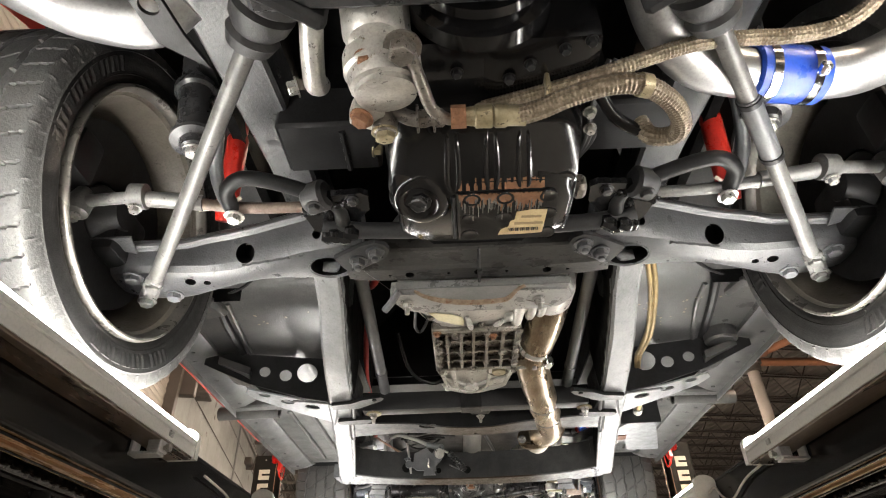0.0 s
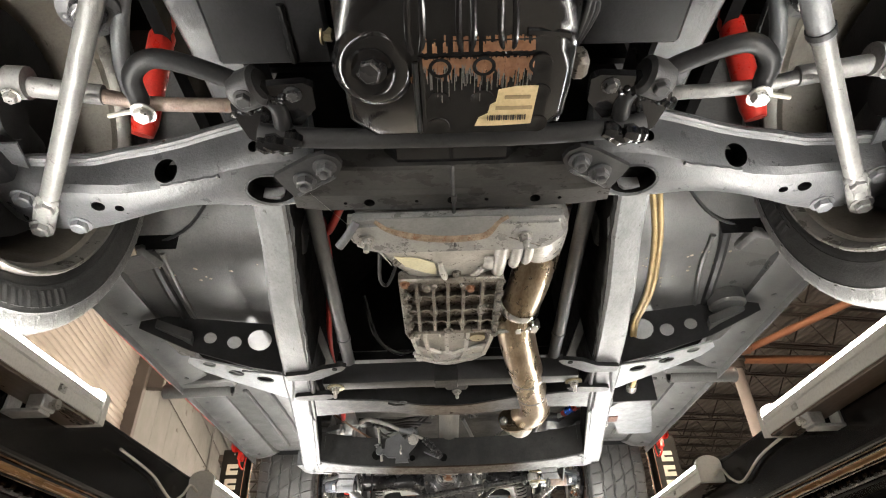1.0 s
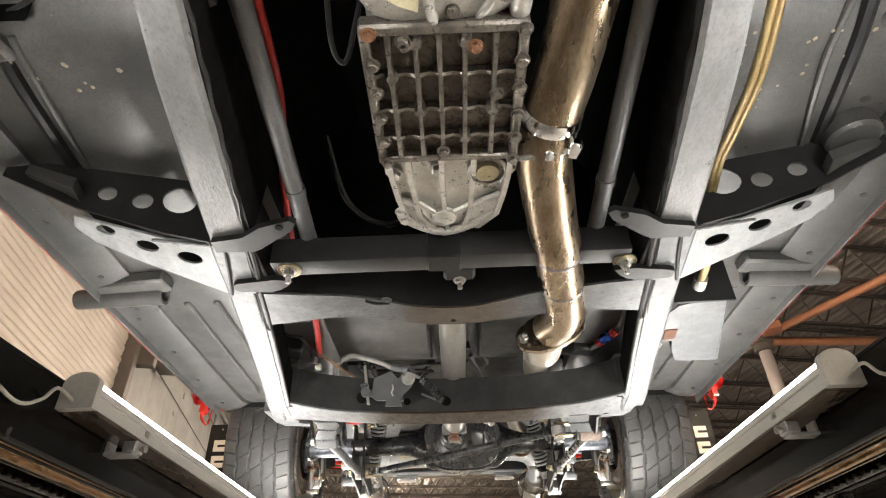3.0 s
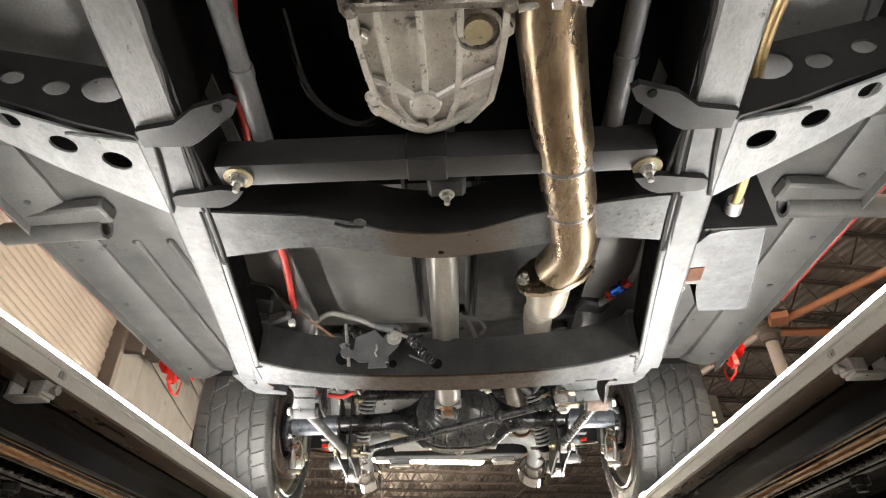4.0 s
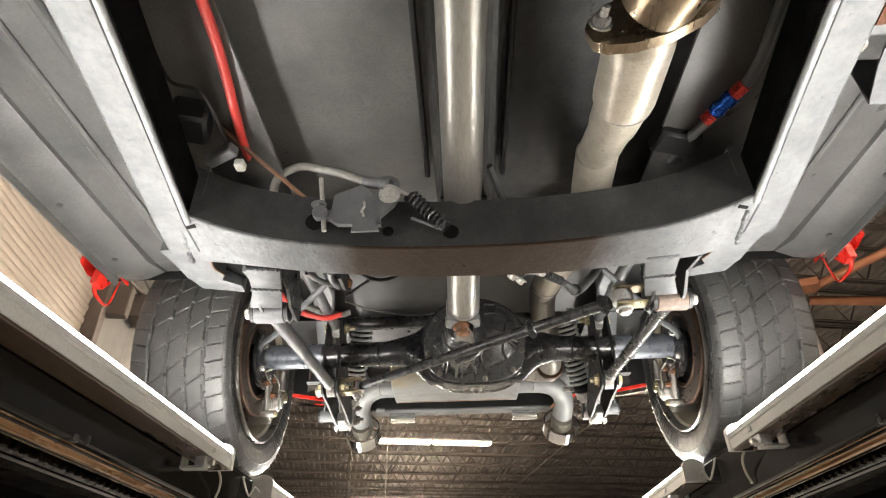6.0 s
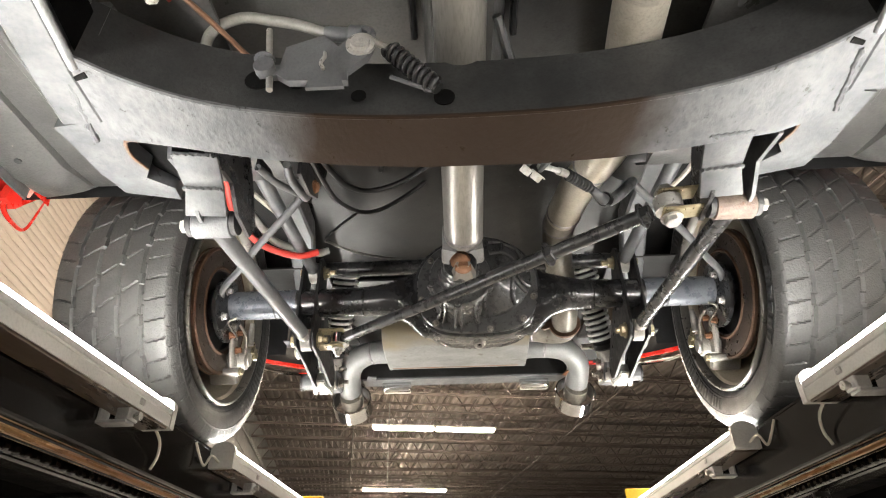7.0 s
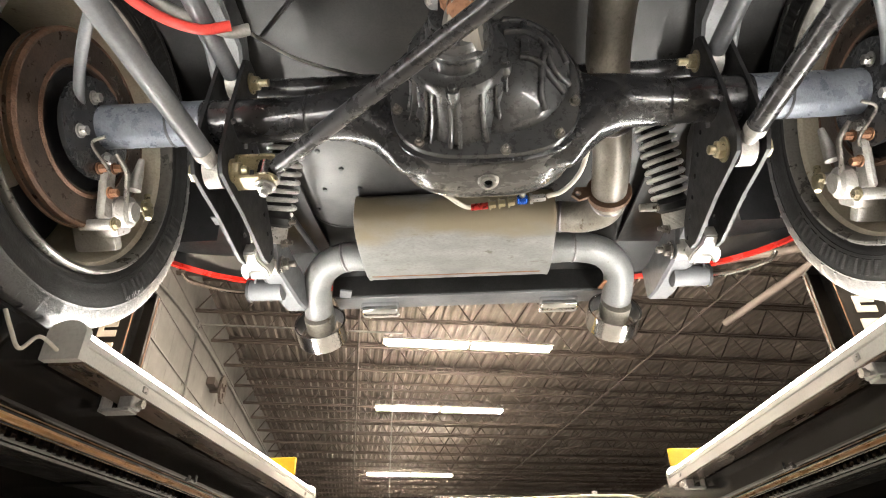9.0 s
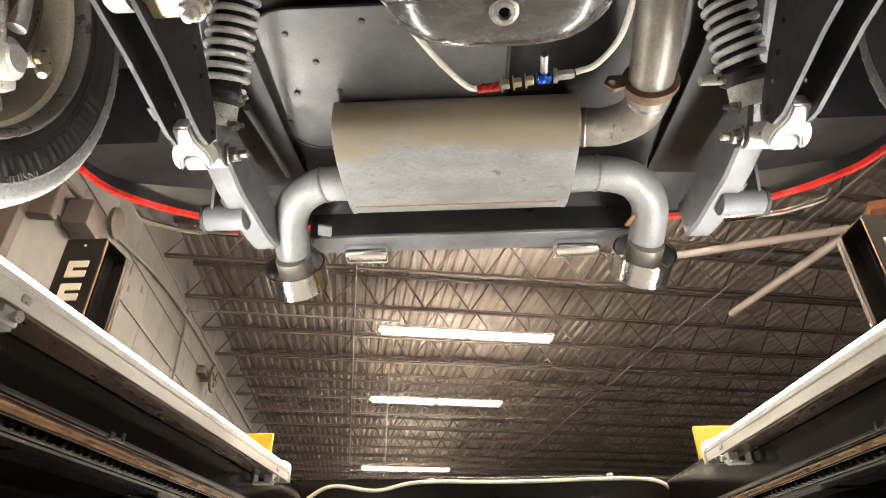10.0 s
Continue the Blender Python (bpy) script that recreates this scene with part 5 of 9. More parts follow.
# rear link brackets
for s in (-1, 1):
    b = add("link_bracket", plate([(2.66, 1.99), (2.69, 1.925), (2.76, 1.935), (2.80, 1.905), (2.855, 1.90), (2.87, 1.93), (2.82, 2.0), (2.76, 2.06), (2.70, 2.06)], [], 0.006, at_x(s * 0.358)), DARK_GREY, "dark steel link bracket")
    part("cheek", plate([(2.66, 1.99), (2.69, 1.925), (2.76, 1.935), (2.80, 1.905), (2.855, 1.90), (2.87, 1.93), (2.82, 2.0), (2.76, 2.06), (2.70, 2.06)], [], 0.006, at_x(s * 0.418)), FRAME_GREY, b)
    off = -0.014
    fp = hull([(s * x + off, y, z) for x, y, z in ((0.334, 2.69, 1.924), (0.396, 2.682, 1.924), (0.404, 2.752, 1.92), (0.348, 2.756, 1.92), (0.334, 2.69, 1.932), (0.396, 2.682, 1.932), (0.404, 2.752, 1.928), (0.348, 2.756, 1.928))], 0.0015)
    hull([(s * x + off, y, z) for x, y, z in ((0.404, 2.752, 1.92), (0.348, 2.756, 1.92), (0.36, 2.808, 1.908), (0.422, 2.802, 1.908), (0.404, 2.752, 1.928), (0.348, 2.756, 1.928), (0.36, 2.808, 1.916), (0.422, 2.802, 1.916))], 0.0015, fp)
    part("face_plate", fp, FRAME_GREY, b, "light grey folded face plate")
    for yw in (2.684, 2.754):
        part("weld", pipe([(s * (0.337 + 0.005 * k + (0.012 if yw > 2.7 else 0)) + off, yw + 0.0025 * (k % 2) - 0.0007 * k, 1.9215 if yw < 2.7 else 1.9185) for k in range(12)], 0.0038, 6, 1), FRAME_GREY, b)
    # cut-open stub beside it, folded along its middle, with a rusty flame-cut edge
    st = add("body_stub", plate([(s * x + off, y) for x, y in ((0.462, 2.63), (0.54, 2.64), (0.532, 2.70), (0.529, 2.742), (0.47, 2.756), (0.455, 2.732), (0.466, 2.70), (0.458, 2.668))], [], 0.05, at_z(1.944)), FRAME_GREY, "grey body rail stub, cut open")
    part("lower_wall", hull([(s * x + off, y, z) for x, y, z in ((0.53, 2.738, 1.944), (0.466, 2.752, 1.944), (0.44, 2.786, 1.95), (0.446, 2.822, 1.955), (0.524, 2.796, 1.952), (0.53, 2.738, 1.985), (0.466, 2.752, 1.985), (0.44, 2.786, 1.985), (0.446, 2.822, 1.985), (0.524, 2.796, 1.985))], 0.004), FRAME_GREY, st, "rounded lower wall of the stub")
    part("cut_edge", pipe([(s * x + off, y, 1.9425) for x, y in ((0.40, 2.678), (0.43, 2.672), (0.457, 2.67), (0.464, 2.70), (0.454, 2.73))], [0.002, 0.0025, 0.003, 0.0025, 0.002], 7, 3), RUST_DARK, st, "rusty flame-cut edge")
    part("opening", box((s * 0.43 + off, 2.735, 1.985), (0.075, 0.12, 0.03), None, 0.004), VOID, st, "dark cut opening")

# --- wheels: tyre with cut tread, dished rim, spokes, disc, caliper ---
def half_pairs(xs, rs):
    return list(zip(xs, rs))


def tyre_mesh():
    """Tread, shoulders and sidewalls turned round x, with grooves and slanting cuts sunk into the tread."""
    side = [0.2255, 0.2275, 0.232, 0.236, 0.2365, 0.240, 0.2405, 0.246, 0.2465, 0.254, 0.262, 0.270, 0.2705, 0.277, 0.2775, 0.281, 0.2815, 0.288, 0.294, 0.299, 0.3025, 0.305]
    bulge = [0.104, 0.107, 0.1095, 0.112, 0.112, 0.1135, 0.1135, 0.1155, 0.1155, 0.1175, 0.1185, 0.119, 0.119, 0.119, 0.119, 0.1186, 0.1186, 0.1176, 0.1165, 0.115, 0.113, 0.1105]
    tread = [0.108 - 0.004 * k for k in range(55)]
    half = [(x, r, 0) for x, r in zip(bulge, side)]
    cols = half + [(x, TYRE_R - 0.0075 * (abs(x) / 0.108) ** 4, 1) for x in tread] + [(-x, r, 0) for x, r in reversed(half_pairs(bulge, side))]
    n = 720
    verts, faces = [], []
    for j in range(n):
        a = 2 * math.pi * j / n
        for x, r, t in cols:
            d, w = 0.0, 0.0
            if t:
                if any(abs(x - g) < 0.0035 for g in (0.066 + 0.0025 * math.sin(j * math.pi / 15), 0.022 - 0.0025 * math.sin(j * math.pi / 15), -0.022 + 0.0025 * math.sin(j * math.pi / 15), -0.066 - 0.0025 * math.sin(j * math.pi / 15))):
                    d = 0.0065
                elif abs(x) > 0.072:
                    if (j + round(abs(x) * 90)) % 15 < 1:
                        d = 0.0045
                elif abs(x) < 0.062 and (j + round(x * 250)) % 24 < 1 and 0.005 < (x + 0.066) % 0.044 < 0.038:
                    d = 0.0055
            elif 0.246 < r < 0.2704 and (j % 240) < 104 and (j % 13) < 9 and not (r > 0.25 and r < 0.266 and (j % 13) in (3, 4, 5) and (j // 13) % 3):
                w = 0.0016
            elif 0.2405 <= r < 0.2412 or 0.2775 <= r < 0.2782:
                w = 0.0012
            elif r >= 0.294 and (j + 2) % 15 < 1:
                w = -0.0015
            elif 0.2815 <= r < 0.288 and j % 15 < 2:
                w = -0.002
            x += math.copysign(w, x)
            q = r - d
            verts.append((x, q * math.cos(a), q * math.sin(a)))
    m = len(cols)
    for j in range(n):
        k = (j + 1) % n
        for i in range(m - 1):
            faces.append((j * m + i, j * m + i + 1, k * m + i + 1, k * m + i))
    # inside of the casing
    me = bpy.data.meshes.new("tyre")
    me.from_pydata(verts, [], faces)
    me.polygons.foreach_set("use_smooth", [True] * len(me.polygons))
    me.materials.append(RUBBER)
    me.materials.append(SIDEWALL)
    h = len(half)
    me.polygons.foreach_set("material_index", [1 if i < h - 8 or i > m - h + 6 else 0 for j in range(n) for i in range(m - 1)])
    me.update()
    me.set_sharp_from_angle(angle=0.7)
    return me


ORIGIN = (0, 0, 0)
XAX = (1, 0, 0)
rim_mesh = mesh_of("rim", lathe([(0.104, 0.2235), (0.109, 0.2255), (0.111, 0.222), (0.1, 0.217), (0.092, 0.207), (0.07, 0.203), (0.045, 0.194), (0.0, 0.192), (-0.06, 0.198), (-0.09, 0.206), (-0.104, 0.222), (-0.112, 0.2255), (-0.112, 0.2275), (-0.095, 0.226), (-0.08, 0.216), (-0.04, 0.204), (0.03, 0.2), (0.085, 0.216)], ORIGIN, XAX, 72, None, True), RIM_GREY)
front_rim_mesh = rim_mesh.copy()
front_rim_mesh.materials[0] = RIM_FRONT
lip_mesh = mesh_of("rim_lip", lathe([(0.099, 0.2125), (0.115, 0.2165), (0.1185, 0.2195), (0.1185, 0.223), (0.1145, 0.226), (0.106, 0.2262)], ORIGIN, XAX, 72, None, True), RIM_LIP)
hub_mesh = mesh_of("hub_face", lathe([(-0.055, 0.05), (-0.05, 0.085), (-0.07, 0.09), (-0.085, 0.05), (-0.085, 0.001)], ORIGIN, XAX, 36), RIM_GREY)
bm = bmesh.new()
spk = loft([[(-0.078, -0.028, 0.06), (-0.055, -0.022, 0.06), (-0.055, 0.022, 0.06), (-0.078, 0.028, 0.06)], [(-0.09, -0.022, 0.13), (-0.07, -0.016, 0.13), (-0.07, 0.016, 0.13), (-0.09, 0.022, 0.13)], [(-0.1, -0.034, 0.202), (-0.075, -0.03, 0.202), (-0.075, 0.03, 0.202), (-0.1, 0.034, 0.202)]])
spoke_mesh = mesh_of("spoke", spk, BRONZE)
tyre_me = tyre_mesh()
disc_mesh = mesh_of("brake_disc", lathe([(0.012, 0.11), (0.012, 0.16), (0.009, 0.165), (-0.009, 0.165), (-0.012, 0.16), (-0.012, 0.11), (-0.012, 0.105), (0.012, 0.105)], ORIGIN, XAX, 64, None, True), DISC)
edge_mesh = mesh_of("disc_edge", lathe([(0.0125, 0.158), (0.0135, 0.162), (0.010, 0.1665), (0.004, 0.167), (0.003, 0.160), (-0.003, 0.160), (-0.004, 0.167), (-0.010, 0.1665), (-0.0125, 0.158)], ORIGIN, XAX, 64, None, True), RUST_DARK)
ring_mesh = mesh_of("disc_inner_ring", lathe([(0.013, 0.108), (0.0155, 0.112), (0.0125, 0.117)], ORIGIN, XAX, 64, None, True), RUST_DARK)
# Added black disc closes the wheel and paints its shaded back.
face_mesh = mesh_of("wheel_face", lathe([(-0.062, 0.205), (-0.058, 0.12), (-0.06, 0.06), (-0.075, 0.06), (-0.075, 0.205)], ORIGIN, XAX, 48, None, True), BLACK_COAT)
hat_mesh = mesh_of("disc_hat", lathe([(-0.04, 0.085), (-0.012, 0.108), (0.010, 0.110), (0.010, 0.106), (-0.006, 0.103), (-0.012, 0.085), (-0.014, 0.05), (-0.016, 0.03)], ORIGIN, XAX, 40), BLACK_COAT)


def linked(name, me, parent, m, label=""):
    ob = new(name, me)
    ob.matrix_basis = m
    if parent is not None:
        ob.parent = parent
        ob.matrix_parent_inverse = parent.matrix_basis.inverted()
    return tagged(ob, label)


for s in (-1, 1):
    for yc, rear in ((AXLE_F, False), (AXLE_R, True)):
        turn = 0 if s < 0 else 180
        lean = radians(-1.5 * s) if not rear else 0
        base = Matrix.Translation((s * WHEEL_X, yc, HUB_Z)) @ Matrix.Rotation(lean, 4, "Y") @ pose(0, 0, 0, 0, 0, turn)
        w = linked("wheel", rim_mesh if rear else front_rim_mesh, car, base, "dull grey dished alloy wheel seen from inside")
        linked("tyre", tyre_me, w, base @ Matrix.Rotation(0.37 * yc, 4, "X"), "black low-profile tyre with grooved tread")
        linked("rim_lip", lip_mesh, w, base, "bare metal rim lip")
        if rear and s < 0:
            # the word moulded into the sidewall, bent round it with its tops outwards
            cu = bpy.data.curves.new("sidewall_word", "FONT")
            cu.body, cu.size, cu.extrude, cu.align_x, cu.space_character = "INSIDE", 0.017, 0.0006, "CENTER", 1.1
            tmp = bpy.data.objects.new("sidewall_word", cu)
            word = bpy.data.meshes.new_from_object(tmp)
            bpy.data.objects.remove(tmp)
            for v in word.vertices:
                a = radians(-43) - v.co.x / 0.273
                q = 0.268 + v.co.y
                v.co = (0.1195 + v.co.z, q * math.cos(a), q * math.sin(a))
            word.materials.clear()
            word.materials.append(SIDE_MARK)
            linked("sidewall_word", word, w, base, "raised word INSIDE on the sidewall")
        linked("hub_face", hub_mesh, w, base)
        for k in range(6):
            linked("spoke", spoke_mesh, w, base @ Matrix.Rotation(math.pi / 3 * k + 0.3, 4, "X"), "bronze spoke")
        dx = Matrix.Translation((0.085, 0, 0)) @ Matrix.Diagonal((1, 0.92, 0.92, 1)) if rear else Matrix()
        d = linked("brake_disc", disc_mesh, car, base @ dx, "rust-edged vented brake disc")
        linked("disc_hat", hat_mesh, d, base @ dx)
        linked("disc_edge", edge_mesh, d, base @ dx, "rust-orange disc rim")
        linked("disc_inner_ring", ring_mesh, d, base @ dx, "rust-orange inner ring")
        linked("wheel_face", face_mesh, w, base, "back of the wheel face, its shade painted black")

        def hub(p):
            return base @ dx @ Vector(p)

        if rear:
            bp = add("backing_plate", lathe([(0.0, 0.035), (0.0, 0.078), (0.01, 0.08), (0.012, 0.04)], hub((0.018, 0, 0)), (-s, 0, 0), 28), DARK_GREY, "dark axle end flange")
            for k in range(4):
                a = math.pi / 4 + math.pi / 2 * k
                bolt(bp, hub((0.03, 0.052 * math.cos(a), 0.052 * math.sin(a))), (-s, 0, 0), 0.008, 0.012)
        else:
            add("hub_carrier", lathe([(0.0, 0.03), (0.0, 0.05), (0.03, 0.055), (0.05, 0.04), (0.07, 0.03)], hub((0.0, 0, 0)), (-s, 0, 0), 24), BLACK_COAT, "black front hub carrier")
            add("dust_shield", lathe([(0.0, 0.06), (0.004, 0.15), (0.012, 0.168), (0.016, 0.17), (0.012, 0.15), (0.006, 0.06)], hub((0.024, 0, 0)), (-s, 0, 0), 36, None, True), BLACK_COAT, "black pressed brake dust shield")
        # caliper behind and below the hub
        yy = 1 if s < 0 else -1
        if rear:
            tilt = Matrix.Rotation(radians(43), 3, "X")
            cm = box(hub((0.022, 0.112 * yy, -0.105)), (0.04, 0.045, 0.06), tilt, 0.012, None, 2)
            box(hub((-0.008, 0.128 * yy, -0.122)), (0.07, 0.022, 0.065), tilt, 0.008, cm, 2)
            ca = add("brake_caliper", cm, CALIPER, "pale cast brake caliper")
            part("piston_boss", lathe([(0, 0.026), (0.014, 0.025), (0.018, 0.017), (0.022, 0.016)], hub((0.04, 0.105 * yy, -0.098)), (-s, 0.1, 0), 20), CALIPER, ca)
            part("mount_arm", box(hub((0.03, 0.062 * yy, -0.075)), (0.014, 0.03, 0.11), Matrix.Rotation(radians(20), 3, "X"), 0.005), CALIPER, ca)
            part("slide_pin", rod(hub((0.0, 0.14 * yy, -0.062)), hub((0.05, 0.14 * yy, -0.062)), 0.009, 12), CALIPER, ca)
            part("slide_pin", rod(hub((0.0, 0.078 * yy, -0.142)), hub((0.05, 0.078 * yy, -0.142)), 0.009, 12), CALIPER, ca)
            part("bleeder", lathe([(0, 0.006), (0.02, 0.006), (0.022, 0.009), (0.04, 0.009), (0.05, 0.005)], hub((0.045, 0.15 * yy, -0.03)), (-s * 0.3, 0, -1), 10), ZINC, ca)
            part("cable_lever", pipe([hub(q) for q in ((0.05, 0.03 * yy, -0.03), (0.06, 0.055 * yy, -0.05), (0.06, 0.07 * yy, -0.08), (0.05, 0.1 * yy, -0.1))], 0.0042, 8), DIRTY_ALU, ca)
            bolt(ca, hub((0.052, 0.14 * yy, -0.062)), (-s, 0, 0), 0.008, 0.008, ZINC)
            bolt(ca, hub((0.052, 0.078 * yy, -0.142)), (-s, 0, 0), 0.008, 0.008, ZINC)
            for q in ((0.04, 0.05, -0.045), (0.04, 0.06, -0.09), (0.03, 0.03, -0.06)):
                bolt(ca, hub((q[0], q[1] * yy, q[2])), (-s, 0, 0), 0.007, 0.014, RUST)
        else:
            cm = box(hub((0.045, -0.13 * yy, 0.02)), (0.05, 0.06, 0.085), None, 0.012, None, 2)
            box(hub((0.0, -0.185 * yy, 0.03)), (0.075, 0.03, 0.075), None, 0.008, cm)
            add("brake_caliper", cm, BLACK_COAT, "dark brake caliper")

# --- front suspension ---
for s in (-1, 1):
    # pressed lower arm: a hollow front panel rolled over at its edge, a flat lower panel, and a wavering crease between them
    st = [(0.205, 1.05, 1.095, 1.192, 1.962), (0.245, 1.058, 1.097, 1.198, 1.96), (0.285, 1.073, 1.099, 1.199, 1.957), (0.325, 1.084, 1.107, 1.192, 1.955), (0.365, 1.095, 1.119, 1.185, 1.953), (0.405, 1.106, 1.129, 1.183, 1.95), (0.45, 1.114, 1.137, 1.189, 1.946), (0.495, 1.119, 1.137, 1.2, 1.942), (0.535, 1.121, 1.13, 1.212, 1.939), (0.575, 1.112, 1.122, 1.218, 1.936), (0.615, 1.1, 1.116, 1.21, 1.934), (0.655, 1.1, 1.12, 1.195, 1.936), (0.69, 1.118, 1.132, 1.172, 1.942)]
    rings = []
    for x, yf, yc, yr, zb in st:
        top = zb + 0.062 - 0.03 * max(0.0, (x - 0.5) / 0.19)
        ym = (yf + yc) / 2
        rings.append([(s * x, yf + 0.004, top + 0.02), (s * x, yf - 0.004, top + 0.012), (s * x, yf - 0.002, top), (s * x, yf + 0.006, top - 0.004), (s * x, ym, top * 0.4 + zb * 0.6 + 0.012), (s * x, yc - 0.004, zb + 0.014), (s * x, yc + 0.004, zb + 0.004), (s * x, yc + 0.014, zb + 0.001),
                      (s * x, (yc + yr) / 2, zb - 0.001), (s * x, yr - 0.01, zb), (s * x, yr - 0.002, zb + 0.003), (s * x, yr + 0.002, zb + 0.012), (s * x, yr, zb + 0.05)])
    arm = add("lower_arm", loft(rings), ARM_GREY, "worn grey pressed steel lower arm", None, 0.9)
    cut = lathe([(-0.05, 0.018), (0.05, 0.018)], (s * 0.424, 1.122, 1.972), (0, -0.75, -0.66), 24)
    ov = [(0.036 * math.cos(2 * math.pi * k / 28), 0.031 * math.sin(2 * math.pi * k / 28)) for k in range(28)]
    loft([[(s * 0.272 + a, 1.155 + b, z) for a, b in ov] for z in (1.93, 1.985)], cut)
    lathe([(-0.03, 0.008), (0.05, 0.008)], (s * 0.287, 1.09, 1.985), (0, -0.75, -0.66), 16, cut)
    for x, y, r in ((0.531, 1.16, 0.0095), (0.503, 1.168, 0.0065)):
        lathe([(-0.02, r), (0.03, r)], (s * x, y, 1.942), DOWN, 16, cut)
    pierce(arm, cut, VOID)
    part("hole_flange", loft([[(s * 0.272 + a * f, 1.155 + b * f, z) for a, b in ov] for f, z in ((1.0, 1.963), (1.04, 1.9565), (1.1, 1.954), (1.13, 1.957))], None, False), ARM_GREY, arm)
    part("edge_bead", pipe([(s * x, yf - 0.001, zb + 0.066 - 0.03 * max(0.0, (x - 0.5) / 0.19)) for x, yf, yc, yr, zb in st[1:-1]], 0.006, 8), ARM_GREY, arm)
    part("seam_weld", pipe([(s * (0.34 + 0.011 * k), 1.118 + 0.0016 * k + 0.002 * (k % 2), 1.9555 - 0.0006 * k) for k in range(9)], 0.0035, 6, 2), ARM_GREY, arm, "rough weld along the crease")
    for x, y in ((0.575, 1.197), (0.622, 1.13)):
        bolt(arm, (s * x, y, 1.936), DOWN, 0.013, 0.012, LINK_GREY)
    part("tip_lug", lathe([(0, 0.02), (0.014, 0.02), (0.02, 0.012)], (s * 0.69, 1.15, 1.944), DOWN, 18), ARM_GREY, arm)
    part("top_gusset", plate([(0, 0), (0.075, 0.0), (0.09, 0.03), (0.06, 0.042), (0.05, 0.028), (0.012, 0.05)], [], 0.004, Matrix.Translation((s * 0.60, 1.055, 1.968)) @ Matrix.Diagonal((s, 1, 1, 1))), ARM_GREY, arm)
    # tension rod from the arm forward to its rubber bush
    a, b = Vector((s * 0.602, 1.160, 1.912)), Vector((s * 0.282, 0.69, 1.975))
    tr = add("tension_rod", rod(a.lerp(b, 0.02), b, 0.0125, 16), ROD_SILVER, "worn silver tension rod")
    part("rod_end", box(a.lerp(b, 0.03), (0.03, 0.095, 0.02), Matrix.Rotation(s * radians(-34), 3, "Z"), 0.006), ROD_SILVER, tr, "flattened silver rod end")
    bolt(tr, a + Vector((0, 0, -0.008)), DOWN, 0.012, 0.012, ROD_SILVER)
    bolt(tr, a.lerp(b, 0.085) + Vector((0, 0, -0.008)), DOWN, 0.012, 0.012, ROD_SILVER)
    d = (b - a).normalized()
    if s > 0:
        part("sleeve", rod(a.lerp(b, 0.55), a.lerp(b, 0.78), 0.0145, 16), LINK_GREY, tr, "grey clamped sleeve")
        for f in (0.56, 0.76):
            part("band", rod(a.lerp(b, f), a.lerp(b, f + 0.014), 0.0165, 16), BLACK_COAT, tr)
    part("bush", lathe([(-0.04, 0.016), (-0.036, 0.028), (-0.02, 0.033), (-0.014, 0.027), (0.0, 0.036), (0.018, 0.039), (0.023, 0.031), (0.03, 0.041), (0.054, 0.042), (0.062, 0.024)], b + d * 0.04, d, 28), SOFT_RUBBER, tr, "black rubber rod bush")
    add("bush_bracket", box(b + d * 0.108, (0.12, 0.02, 0.13), Matrix.Rotation(s * radians(-34), 3, "Z"), 0.006), BLACK_COAT, "black rod bush bracket")
    # track rod
    y0 = 0.965
    ti = add("track_rod", pipe([(s * 0.20, 1.03, 2.0), (s * 0.30, 1.012, 1.985), (s * 0.40, 1.0, 1.98), (s * 0.50, 0.972, 1.98)], 0.0095, 12), RUSTY_SLEEVE if s < 0 else ROD_SILVER, "brown track rod" if s < 0 else "silver track rod")
    part("adjuster", rod((s * 0.45, 0.985, 1.98), (s * 0.565, 0.963, 1.98), 0.013, 12), ROD_SILVER, ti, "silver threaded adjuster")
    part("outer_rod", rod((s * 0.56, 0.963, 1.98), (s * 0.635, 0.965, 1.978), 0.010, 12), ROD_SILVER, ti)
    part("ball_joint", lathe([(-0.022, 0.012), (-0.018, 0.019), (0.004, 0.021), (0.014, 0.017), (0.03, 0.011)], (s * 0.645, 0.968, 1.975), (0, 0, 1), 18), ROD_SILVER, ti, "silver ball joint")
    part("clamp_eye", lathe([(-0.012, 0.021), (0.012, 0.021)], (s * 0.545, 0.962, 1.98), (1, 0.1, 0), 18), ROD_SILVER, ti)
    bolt(ti, (s * 0.545, 0.962, 1.957), DOWN, 0.008, 0.01)
    bolt(ti, (s * 0.645, 0.968, 1.952), DOWN, 0.008, 0.01)
    add("steering_arm", pipe([(s * 0.645, 0.968, 2.0), (s * 0.66, 1.0, 2.01), (s * 0.68, 1.05, 2.02)], 0.013, 10), BLACK_COAT, "black steering arm")
    # anti-roll bar end, link and strut
    sw = add("sway_bar_arm", pipe([(s * 0.405, 0.995, 1.975), (s * 0.40, 0.955, 1.98), (s * 0.365, 0.935, 1.985), (s * 0.30, 0.96, 1.985), (s * 0.235, 1.0, 1.978), (s * 0.228, 1.04, 1.968), (s * 0.215, 1.062, 1.965)], 0.0125, 12), BLACK_COAT, "black anti-roll bar arm")
    part("bush", lathe([(-0.02, 0.02), (-0.015, 0.026), (0.015, 0.026), (0.02, 0.02)], (s * 0.262, 0.98, 1.978), (1, 0.4 * s, 0), 18), SOFT_RUBBER, sw, "black rubber bar bush")
    bolt(sw, (s * 0.262, 0.975, 1.955), DOWN, 0.010, 0.010, SOFT_RUBBER)
